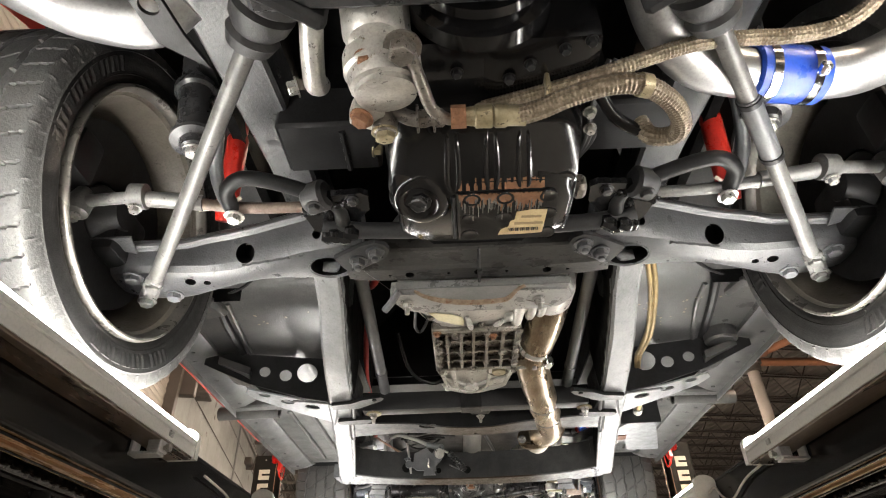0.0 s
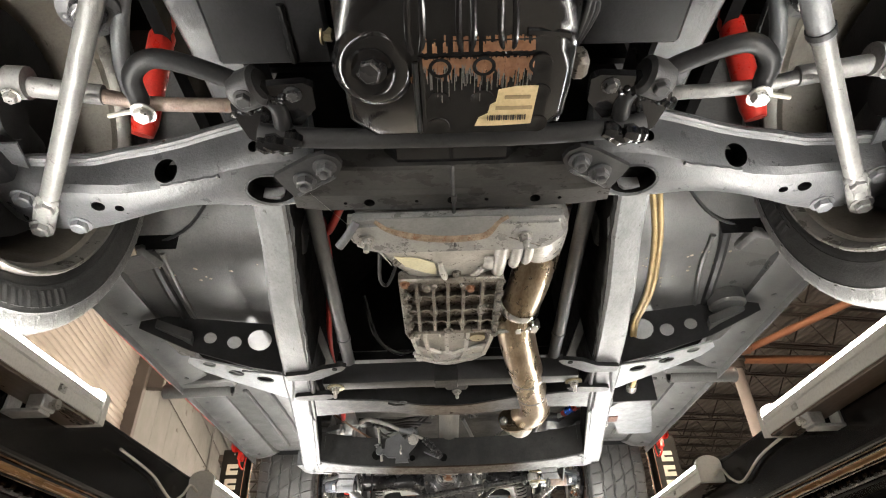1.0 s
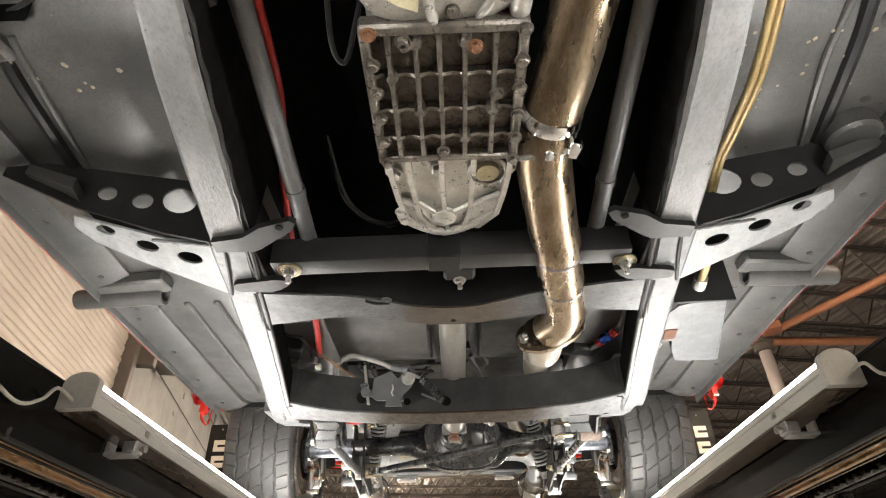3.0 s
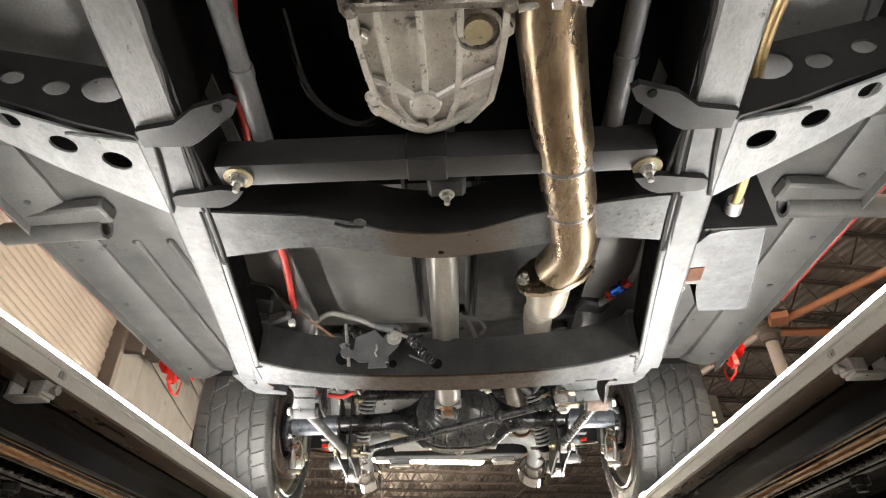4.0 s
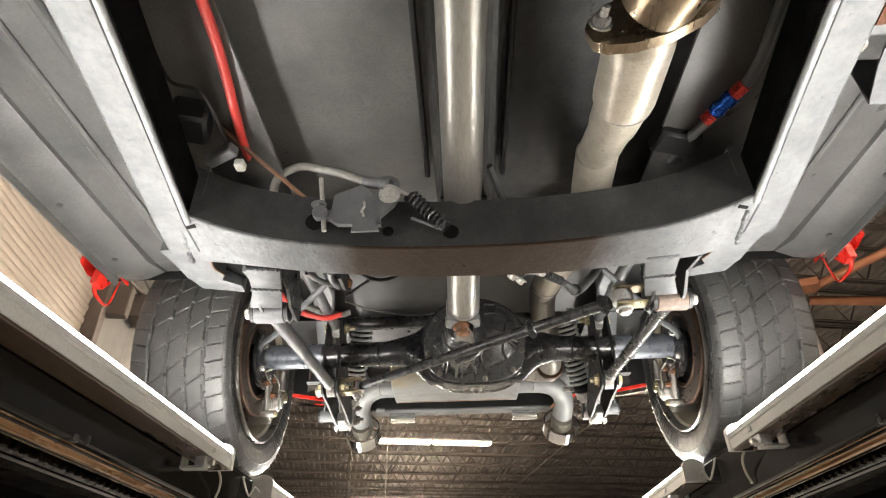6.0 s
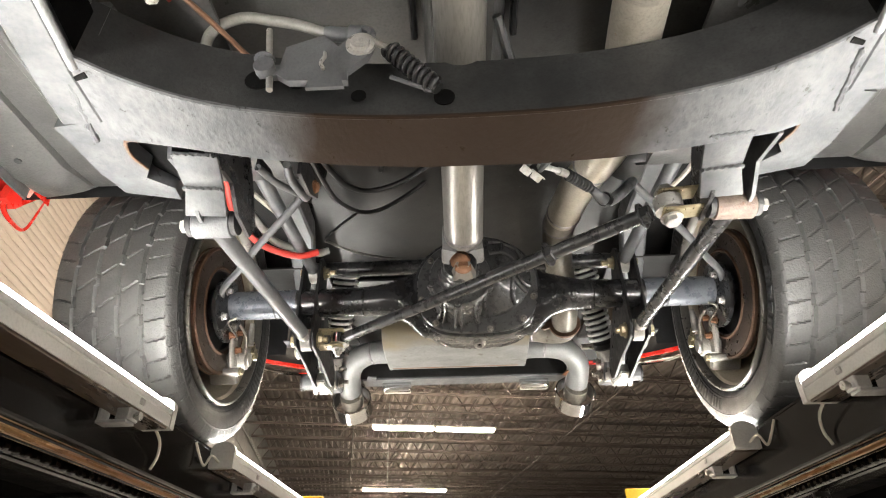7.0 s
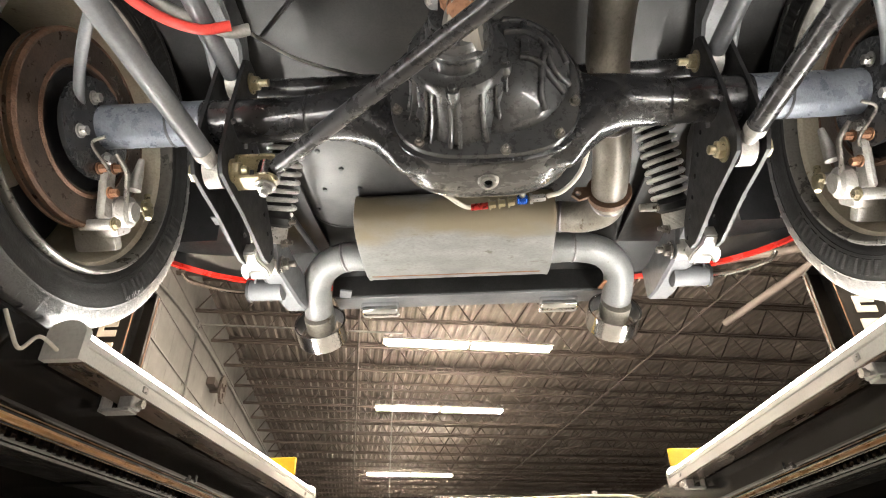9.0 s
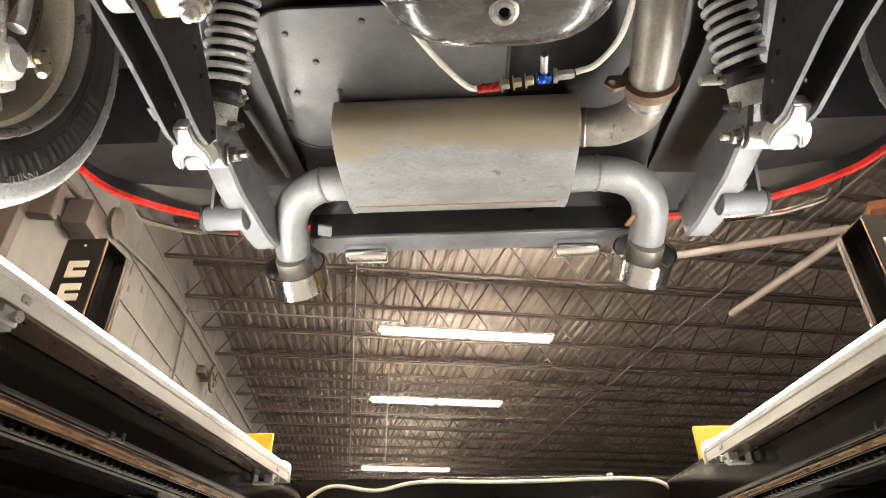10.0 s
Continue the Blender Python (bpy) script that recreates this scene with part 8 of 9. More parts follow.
part("ring_gear_dome", loft([[on_dome(f * math.cos(2 * math.pi * k / 48), f * math.sin(2 * math.pi * k / 48)) for k in range(48)] for f in (0.999, 0.97, 0.92, 0.84, 0.72, 0.56, 0.36, 0.12)]), CARRIER_BLACK, axle, "rounded ring gear housing", 1.2)
for web in (((0.1, 0.5), (0.35, 0.52), (0.56, 0.4), (0.66, 0.18), (0.7, -0.06), (0.8, -0.22), (0.95, -0.26)), ((0.1, 0.82), (0.35, 0.8), (0.6, 0.68), (0.76, 0.5), (0.86, 0.28), (0.93, 0.05)),
            ((0.28, 0.02), (0.48, -0.02), (0.6, -0.14), (0.72, -0.3), (0.86, -0.42)), ((0.66, 0.18), (0.6, 0.0), (0.58, -0.14), (0.56, -0.34), (0.55, -0.55), (0.6, -0.72)), ((0.35, 0.52), (0.4, 0.8))):
    part("carrier_rib", pipe([on_dome(u, v, 0.0015) for u, v in web], 0.0056, 10, 4), CARRIER_BLACK, axle)
part("cast_plate", box(on_dome(0.36, 0.2, 0.003), (0.013, 0.006, 0.024), Matrix.Rotation(0.3, 3, "X"), 0.001), CARRIER_BLACK, axle)
# pinion nose: fluted barrel, lobed cartridge flange, stepped snout
NC = Vector((-0.019, 3.354, 2.046))
ND = Vector((0, -1, -0.07)).normalized()
NU = Vector((0, -0.07, 1)).normalized()
part("carrier_nose", lathe([(-0.02, 0.078), (0.012, 0.074), (0.03, 0.068), (0.088, 0.0655), (0.09, 0.068), (0.092, 0.0705), (0.106, 0.0705), (0.109, 0.068), (0.110, 0.056), (0.113, 0.05), (0.128, 0.047), (0.131, 0.049), (0.139, 0.049), (0.142, 0.043), (0.156, 0.041), (0.159, 0.037), (0.172, 0.035)], NC, ND, 56), CARRIER_BLACK, axle, "dark ribbed pinion nose")


def about(r, a, d):
    """A point at radius r and angle a round the pinion line, d along it."""
    return NC + ND * d + NX * (r * math.cos(a)) + NU * (r * math.sin(a))


for v, w in ((-170, 0.004), (-158, 0.003), (-133, 0.004), (-122, 0.003), (-101, 0.0035), (-91, 0.0035), (-62, 0.004), (-40, 0.004), (-14, 0.004), (10, 0.004), (50, 0.004), (90, 0.004), (135, 0.004)):
    a = radians(v)
    tn = NU * (math.cos(a) * w) - NX * (math.sin(a) * w)
    part("nose_rib", loft([[about(0.055, a, d) - tn, about(r - 0.002, a, d) - tn, about(r, a, d) - tn * 0.5, about(r, a, d) + tn * 0.5, about(r - 0.002, a, d) + tn, about(0.055, a, d) + tn] for d, r in ((0.0, 0.086), (0.02, 0.079), (0.05, 0.0735), (0.094, 0.0705))]), CARRIER_BLACK, axle)
for v in (-164, -97, -22, 45, 118):
    a = radians(v)
    part("nose_boss", lathe([(-0.03, 0.005), (-0.012, 0.010), (0.002, 0.010), (0.003, 0.008)], about(0.0685, a, 0.106), ND, 16), CARRIER_BLACK, axle)
    bolt(axle, about(0.0685, a, 0.108), ND, 0.0068, 0.006, CARRIER_BLACK)
ring = bowl_ring(0.013, 0.905)
for k in (55, 63, 70, 46, 38, 7, 14, 22, 29):
    bolt(axle, ring[k], DD, 0.0062, 0.010, DIRTY_ALU, "", 0.006)
yk = Vector((-0.012, 3.152, 2.036))
for q in (-1, 1):
    part("shaft_ear", loft([[yk + Vector((q * x0, y, -h)), yk + Vector((q * x1, y, -h * 0.8)), yk + Vector((q * x1, y, h * 0.8)), yk + Vector((q * x0, y, h))] for y, x0, x1, h in ((-0.07, 0.012, 0.039, 0.036), (-0.045, 0.022, 0.0415, 0.03), (-0.015, 0.028, 0.042, 0.022), (0.012, 0.029, 0.041, 0.016), (0.02, 0.03, 0.038, 0.008))]), TAIL_STEEL, ds, "forged shaft yoke ear")
    part("joint_cap", lathe([(0.0, 0.0165), (0.012, 0.0165), (0.015, 0.012)], yk + Vector((q * 0.03, 0, 0)), (q, 0, 0), 18), BOLT_STEEL, axle)
    part("yoke_ear", loft([[yk + Vector((-h, y, q * z0)), yk + Vector((h, y, q * z0)), yk + Vector((h * 0.8, y, q * z1)), yk + Vector((-h * 0.8, y, q * z1))] for y, z0, z1, h in ((0.07, 0.008, 0.034, 0.034), (0.045, 0.018, 0.037, 0.028), (0.01, 0.024, 0.038, 0.021), (-0.014, 0.025, 0.037, 0.014))]), SHAFT_STEEL, axle, "bare steel pinion yoke ear")
part("joint_cap", lathe([(0, 0.017), (0.01, 0.018), (0.013, 0.013)], yk + Vector((0, 0, -0.026)), DOWN, 18), RUST, axle, "rusty joint cap")
part("joint_cap", lathe([(0, 0.0215), (0.012, 0.022), (0.016, 0.016)], yk + Vector((-0.004, 0.0, -0.01)), Vector((-0.25, -0.55, -1)), 9), RUST, axle, "rusty joint cross")
part("pinion_yoke", lathe([(0, 0.03), (0.01, 0.036), (0.03, 0.036), (0.034, 0.031), (0.06, 0.03)], yk + Vector((0, 0.055, 0.003)), (0, 1, 0.15), 28), SHAFT_STEEL, axle, "bare steel pinion yoke")
plug = part("fill_plug", lathe([(-0.012, 0.0175), (0.0, 0.017), (0.002, 0.013), (0.007, 0.0125), (0.008, 0.0075), (0.001, 0.007), (0.001, 0.0)], (0.021, 3.424, 1.949), (0, -0.25, -1), 24), BOLT_STEEL, axle, "bright drain plug")
part("plug_recess", lathe([(0, 0.0066), (0.001, 0.0066)], (0.021, 3.4235, 1.9475), (0, -0.25, -1), 6), VOID, plug, "dark hexagon recess")

for s in (-1, 1):
    # twin-plate axle bracket
    ol = [(3.335, 2.15), (3.35, 2.163), (3.378, 2.163), (3.398, 2.148), (3.41, 2.08), (3.46, 2.035), (3.53, 1.985), (3.575, 1.95), (3.588, 1.925), (3.575, 1.903), (3.55, 1.898), (3.44, 1.915), (3.385, 1.918), (3.345, 1.922), (3.33, 1.945), (3.328, 2.03)]
    hl = [(3.425 + 0.03 * k, 2.03 - 0.021 * k, 0.0045) for k in range(6)]
    b = add("axle_bracket", plate(ol, hl, 0.006, at_x(s * 0.409 - 0.003)), BLACK_COAT, "black twin-plate axle bracket with a row of holes")
    part("inner_cheek", plate(ol, hl, 0.006, at_x(s * 0.368 - 0.003)), BLACK_COAT, b)
    bolt(b, (s * 0.364, 3.368, 2.13), (-s, 0, 0), 0.013, 0.014, ZINC, "gold zinc bolt", 0.016)
    bolt(b, (s * 0.414, 3.368, 2.13), (s, 0, 0), 0.013, 0.010, ZINC, "gold zinc bolt")
    bolt(b, (s * 0.364, 3.372, 1.948), (-s, 0, 0), 0.014, 0.014, ZINC, "gold zinc bolt", 0.01)
    bolt(b, (s * 0.414, 3.372, 1.948), (s, 0, 0), 0.015, 0.014, ZINC, "gold zinc bolt")
    part("weld_bead", pipe([(s * 0.364, 3.395 - 0.01 * k, 2.078 - 0.022 * abs(k - 3) - 0.003 * (k % 2)) for k in range(7)], 0.004, 6, 2), WELD, b, "pale weld bead")
    # lower link with bush, upper link
    l = add("lower_link", rod((s * 0.404, 2.848, 1.914), (s * 0.389, 3.325, 1.945), 0.0145, 18), LINK_GREY if s < 0 else DARK_GREY, "grey tubular lower link" if s < 0 else "dark tubular lower link")
    part("bush_sleeve", lathe([(-0.031, 0.019), (-0.029, 0.0215), (0.029, 0.0215), (0.031, 0.019)], (s * 0.404, 2.834, 1.912), (1, 0, 0), 24), LINK_GREY if s < 0 else RUSTY_SLEEVE, l, "grey bush sleeve" if s < 0 else "rusty bush sleeve")
    for f in (-0.035, 0.035):
        part("bush_washer", lathe([(-0.004, 0.019), (0.004, 0.019)], (s * 0.404 + f, 2.832, 1.912), (1, 0, 0), 20), SOFT_RUBBER, l)
    bolt(l, (s * 0.442, 2.834, 1.912), (s, 0, 0), 0.011, 0.014, CAST_ALU)
    part("rod_end", lathe([(-0.012, 0.02), (-0.012, 0.026), (0.012, 0.026), (0.012, 0.02)], (s * 0.389, 3.372, 1.948), (1, 0, 0), 24), CALIPER, l, "pale forged rod end")
    part("rod_neck", rod((s * 0.389, 3.332, 1.946), (s * 0.389, 3.36, 1.947), 0.012, 14), CALIPER, l)
    part("jam_nut", lathe([(0, 0.0148), (0.004, 0.0155), (0.012, 0.0155), (0.016, 0.012)], (s * 0.389, 3.318, 1.944), (0, 1, 0), 16), CALIPER, l)
    u = add("upper_link", rod((s * 0.394, 2.735, 2.087), (s * 0.388, 3.345, 2.128), 0.0145, 16), LINK_GREY, "grey tubular upper link")
    part("rod_end", lathe([(-0.013, 0.02), (-0.011, 0.026), (0.011, 0.026), (0.013, 0.02)], (s * 0.388, 3.368, 2.13), (1, 0, 0), 20), CALIPER, u)
    add("upper_mount", box((s * 0.394, 2.72, 2.1), (0.06, 0.05, 0.08), None, 0.006), DARK_GREY, "dark upper link mount")
    # coil-over
    side = -0.022 if s < 0 else 0.004
    lo, hi = Vector((s * 0.376 + side * 0.5, 3.632, 1.935)), Vector((s * 0.286 + side, 3.41, 2.26))
    d = (hi - lo).normalized()
    co = add("coilover", lathe([(0.07, 0.02), (0.074, 0.026), (0.078, 0.031), (0.09, 0.032), (0.093, 0.027), (0.098, 0.024), (0.33, 0.024)], lo, d, 28), BLACK_COAT, "coil-over damper with a silver spring")
    part("spring", helix(lo + d * 0.097, d, 0.0305, 0.0047, 0.0158, 15), SPRING_WIRE, co, "silver coil spring")
    part("thread_collar", lathe([(0.042 + 0.0012 * k, 0.0236 if k % 2 else 0.0242) for k in range(27)], lo, d, 28), CAST_ALU, co, "silver threaded collar")
    fork = bmesh.new()
    for q in (-0.017, 0.017):
        plate([(-0.014, -0.004), (0.0, -0.017), (0.014, -0.004), (0.019, 0.045), (0.016, 0.07), (-0.016, 0.07), (-0.019, 0.045)], [], 0.008, Matrix.Translation(lo) @ Matrix.Rotation(math.atan2(d.y, d.z) * -1, 4, "X") @ Matrix.Translation((q - 0.004, 0, 0)) @ SIDE, fork)
    part("lower_fork", fork, LINK_GREY, co, "grey forked damper foot")
    for f, q in ((0.035, 1), (0.075, 1), (0.035, -1)):
        bolt(co, lo + d * f + Vector((-s * 0.021 * q, -0.008, 0.0)), (-s * q, 0, 0), 0.0075, 0.012, DIRTY_ALU, "", 0.008)
    part("eye", lathe([(-0.018, 0.012), (-0.018, 0.019), (0.018, 0.019), (0.018, 0.012)], lo, (1, 0, 0), 20), CAST_ALU, co)
    bolt(co, lo + Vector((-s * 0.024, 0, 0)), (-s, 0, 0), 0.012, 0.014, DIRTY_ALU, "", 0.012)
    if s > 0:
        part("stub", rod(lo + d * 0.08, lo + d * 0.08 + Vector((-0.06, 0.0, 0.0)), 0.0075, 12), CALIPER, co, "pale steel stub")
    # white clevis on the bracket's tip
    along = Vector((0.0, 0.95, -0.3)).normalized()
    face = Vector((0.0, 0.3, 0.95)).normalized()
    m = Matrix(((1, 0, 0, s * 0.396), (0, along.y, face.y, 3.553), (0, along.z, face.z, 1.921), (0, 0, 0, 1)))
    half = [(0.013, 0.0), (0.0135, 0.018), (0.018, 0.028), (0.024, 0.038), (0.0265, 0.048), (0.026, 0.058), (0.0215, 0.066), (0.0165, 0.064), (0.0155, 0.055), (0.0125, 0.048), (0.0065, 0.0435)]
    cv = plate(half + [(-x, y) for x, y in reversed(half)], [], 0.028, m @ Matrix.Translation((0, 0, -0.011)))
    bmesh.ops.bevel(cv, geom=[e for e in cv.edges if e.is_manifold and e.calc_face_angle() > 1.0], offset=0.003, segments=2, affect="EDGES")
    add("clevis", cv, WHITE_METAL, "white painted damper clevis")
    part("pin", rod((s * 0.383, 3.613, 1.907), (s * 0.409, 3.613, 1.907), 0.011, 20), WHITE_METAL, b, "white painted bush")
    hg = add("spring_hanger", box((s * 0.50, 3.955, 2.095), (0.04, 0.05, 0.05), None, 0.006), LINK_GREY, "grey welded spring hanger")
    part("hanger_tube", lathe([(-0.042, 0.016), (-0.042, 0.026), (0.04, 0.026), (0.04, 0.016)], (s * 0.518, 3.975, 2.062), (1, 0, 0), 22), LINK_GREY, hg, "grey open bush tube")
    for q in (0.488, 0.545):
        part("hanger_cheek", plate([(3.935, 2.13), (3.95, 2.07), (3.965, 2.05), (3.99, 2.05), (4.0, 2.07), (4.0, 2.13)], [], 0.006, at_x(s * q)), LINK_GREY, hg)
    part("rubber_ring", lathe([(0, 0.02), (0, 0.029), (0.006, 0.029), (0.006, 0.02)], (s * 0.558, 3.975, 2.062), (s, 0, 0), 22), SOFT_RUBBER, hg, "black rubber ring")
    part("bump_stop", lathe([(0, 0.012), (0.015, 0.022), (0.03, 0.018), (0.045, 0.022), (0.055, 0.012)], (s * 0.475, 3.74, 2.07), (s, 0.1, 0.1), 18), CREAM_HOSE if s < 0 else LINK_GREY, hg)
    add("brace_tube", pipe([(s * 0.597, 3.335, 2.02), (s * 0.592, 3.31, 2.035), (s * 0.565, 3.26, 2.04), (s * 0.50, 3.172, 2.03), (s * 0.445, 3.11, 2.045), (s * 0.36, 3.035, 2.08), (s * 0.325, 3.005, 2.10)], 0.0078, 12), LINK_GREY, "grey curved brace tube")
    add("handbrake_bracket", pipe([(s * 0.555, 3.335, 1.995), (s * 0.575, 3.34, 1.985), (s * 0.565, 3.38, 1.965), (s * 0.585, 3.40, 1.965), (s * 0.60, 3.37, 1.98)], 0.0026, 8), DIRTY_ALU, "bent dirty cable bracket")
    add("quarter_wire", pipe([(s * 0.45, 2.95, 2.2), (s * 0.50, 3.1, 2.22), (s * 0.46, 3.25, 2.23), (s * 0.42, 3.3, 2.2)], 0.006, 8), CREAM_HOSE, "pale brake line")

# diagonal locating rod with clevises
a, b = Vector((-0.318, 3.39, 1.955)), Vector((0.315, 2.85, 1.928))
dg = add("diagonal_rod", rod(a.lerp(b, 0.03), a.lerp(b, 0.96), 0.0125, 16), DARK_GREY, "dark tubular diagonal locating rod")
for f in (0.725, 0.945):
    d = (b - a).normalized()
    part("jam_nut", hexhead(a.lerp(b, f), d, 0.0165, 0.016), DARK_GREY, dg)
part("rod_eye", lathe([(-0.012, 0.014), (-0.012, 0.022), (0.012, 0.022), (0.012, 0.014)], b, UP, 20), CAST_ALU, dg, "bright rod end eye")
for z in (-0.018, 0.018):
    part("clevis_plate", box((0.342, 2.842, 1.928 + z), (0.085, 0.035, 0.005), Matrix.Rotation(-0.1, 3, "Z"), 0.003), ZINC, dg, "gold zinc clevis plate")
part("clevis_plate", box((0.38, 2.842, 1.928), (0.006, 0.04, 0.04), None, 0.003), ZINC, dg, "gold zinc clevis plate")
bolt(dg, b + Vector((0, 0, -0.024)), DOWN, 0.013, 0.012, CAST_ALU)
bolt(dg, b + Vector((0, 0, 0.024)), UP, 0.013, 0.012, CAST_ALU)
part("rod_eye", lathe([(-0.012, 0.014), (-0.012, 0.02), (0.012, 0.02), (0.012, 0.014)], a, UP, 20), CHROME, dg, "bright rod end eye")
for z in (-0.02, 0.02):
    part("clevis_plate", box((-0.335, 3.385, 1.955 + z), (0.062, 0.036, 0.005), None, 0.003), ZINC, dg, "gold zinc clevis plate")
part("clevis_plate", box((-0.362, 3.385, 1.955), (0.006, 0.036, 0.045), None, 0.002), ZINC, dg, "gold zinc clevis plate")
bolt(dg, a + Vector((0, 0, -0.024)), DOWN, 0.012, 0.010, BOLT_STEEL, "", 0.008)

# --- hoses, brackets and small fittings under the middle and rear ---
hb = add("handbrake_lever", plate([(-0.266, 1.966), (-0.258, 1.977), (-0.236, 1.976), (-0.232, 2.009), (-0.185, 2.03), (-0.164, 2.006), (-0.15, 2.024), (-0.132, 2.022), (-0.119, 2.004), (-0.126, 1.985), (-0.15, 1.96), (-0.148, 1.942), (-0.223, 1.946), (-0.238, 1.958), (-0.26, 1.956)], [(-0.252, 1.967, 0.006)], 0.010, at_y(2.58)), LINK_GREY, "grey handbrake equaliser lever on the cross member")
part("tab", plate([(-0.197, 1.925), (-0.15, 1.925), (-0.167, 1.98), (-0.177, 1.988), (-0.19, 1.984)], [], 0.005, at_y(2.574)), LINK_GREY, hb, "grey cotter-pinned tab")
part("cotter", pipe([(-0.178, 2.572, 1.985), (-0.176, 2.568, 1.972), (-0.18, 2.568, 1.962), (-0.176, 2.57, 1.952)], 0.0025, 6), CAST_ALU, hb)
part("pivot", lathe([(0, 0.019), (0.004, 0.019), (0.004, 0.013), (0.009, 0.012)], (-0.135, 2.58, 2.005), (0, -1, -0.1), 20), CAST_ALU, hb, "pale pivot pin")
part("adjuster", rod((-0.261, 2.584, 2.05), (-0.245, 2.584, 1.935), 0.0042, 10), CAST_ALU, hb, "threaded adjuster rod")
part("adjuster_eye", lathe([(-0.006, 0.007), (-0.006, 0.013), (0.006, 0.013), (0.006, 0.007)], (-0.253, 2.576, 1.967), (0, 1, 0), 18), LINK_GREY, hb)
part("nut", hexhead((-0.259, 2.584, 1.992), (0.1, 0, -1), 0.010, 0.01), LINK_GREY, hb)
part("cable_end", lathe([(0, 0.010), (0.03, 0.0105), (0.034, 0.014), (0.05, 0.014)], (-0.185, 2.588, 2.043), (1, 0, -0.2), 14), LINK_GREY, hb, "crimped cable end")
part("loop", pipe([(-0.152, 2.585, 2.04), (-0.138, 2.583, 2.042), (-0.124, 2.582, 2.034), (-0.122, 2.58, 2.02)], 0.006, 8), LINK_GREY, hb)
part("link_rod", rod((-0.122, 2.583, 2.018), (-0.098, 2.59, 2.008), 0.0045, 8), CAST_ALU, hb)
part("boot_core", rod((-0.1, 2.592, 2.011), (-0.037, 2.605, 1.947), 0.0085, 10), BLACK_COAT, hb)
part("boot", helix((-0.10, 2.592, 2.011), (0.063, 0.013, -0.064), 0.0105, 0.0036, 0.0095, 9, 8), DARK_GREY, hb, "black coiled cable boot")
part("return_wire", pipe([(-0.098, 2.6, 1.967), (-0.07, 2.603, 1.955), (-0.045, 2.606, 1.945)], 0.003, 6), LINK_GREY, hb)
for x, z, r in ((-0.263, 1.957, 0.017), (-0.217, 1.962, 0.011), (-0.14, 1.95, 0.01), (-0.03, 1.952, 0.014)):
    y = 2.63 - 0.55 * x * x - 0.0045
    part("slot", lathe([(0, r), (0.002, r), (0.0025, r * 0.7)], (x, y, z), (0, -1, 0), 18), VOID, hb, "dark cable slot")
add("handbrake_cable", pipe([(-0.345, 2.60, 2.01), (-0.347, 2.59, 2.04), (-0.336, 2.587, 2.066), (-0.303, 2.587, 2.084), (-0.263, 2.587, 2.075), (-0.223, 2.587, 2.062), (-0.182, 2.588, 2.042)], 0.0075, 12), WIRE_GREY, "pale grey handbrake cable sheath")
add("brake_pipe", pipe([(-0.40, 2.45, 2.06), (-0.37, 2.5, 2.05), (-0.32, 2.56, 2.03), (-0.28, 2.62, 2.02)], 0.0038, 8), BROWN_PIPE, "brown brake pipe")
add("brake_pipe", pipe([(-0.445, 2.15, 2.07), (-0.44, 2.28, 2.06), (-0.43, 2.34, 2.04), (-0.39, 2.355, 2.03), (-0.385, 2.42, 2.03), (-0.39, 2.48, 2.03)], 0.003, 8), BLACK_COAT, "thin black brake pipe")
sv = add("brake_valve", box((-0.43, 2.42, 2.04), (0.055, 0.06, 0.05), Matrix.Rotation(0.3, 3, "Z"), 0.006), BLACK_COAT, "black valve block")
part("bracket", box((-0.40, 2.48, 2.02), (0.06, 0.02, 0.02), Matrix.Rotation(-0.5, 3, "Z"), 0.003), LINK_GREY, sv)
part("white_cap", box((-0.375, 2.5, 2.015), (0.016, 0.02, 0.016), None, 0.003), WHITE_METAL, sv, "white plastic cap")
bolt(sv, (-0.452, 2.385, 2.02), DOWN, 0.009, 0.008)
hd = add("pull_handle", pipe([(-0.30, 2.13, 2.05), (-0.285, 2.17, 2.03), (-0.24, 2.19, 2.025), (-0.19, 2.195, 2.025), (-0.165, 2.175, 2.03), (-0.12, 2.17, 2.03)], 0.005, 8), LINK_GREY, "thin bent grey bracket rod")
part("foot", box((-0.115, 2.16, 2.04), (0.03, 0.025, 0.03), None, 0.004), CAST_ALU, hd)
add("handle_foot", box((0.12, 2.15, 2.05), (0.04, 0.03, 0.04), None, 0.005), BLACK_COAT, "black clip")
fl2 = add("fuel_hose", pipe([(0.43, 2.10, 2.08), (0.425, 2.25, 2.06), (0.43, 2.36, 2.05), (0.42, 2.41, 2.046), (0.395, 2.47, 2.046), (0.37, 2.55, 2.06), (0.36, 2.7, 2.1)], 0.0085, 12), LINK_GREY, "grey braided fuel hose")
part("red_nut", lathe([(0, 0.012), (0.022, 0.012)], (0.424, 2.398, 2.046), (-0.45, 0.9, 0), 6), RED_ANODISED, fl2, "red anodised hose nut")
part("blue_nut", lathe([(0, 0.0125), (0.01, 0.0145), (0.02, 0.011), (0.03, 0.0145), (0.04, 0.012)], (0.414, 2.419, 2.046), (-0.45, 0.9, 0), 12), BLUE_ANODISED, fl2, "blue anodised joiner")
part("red_nut", lathe([(0, 0.012), (0.018, 0.012)], (0.396, 2.455, 2.046), (-0.45, 0.9, 0), 6), RED_ANODISED, fl2, "red anodised hose nut")
add("floor_clip", box((0.36, 2.53, 2.06), (0.08, 0.05, 0.03), Matrix.Rotation(0.3, 3, "Z"), 0.006), BLACK_COAT, "black clip plate")
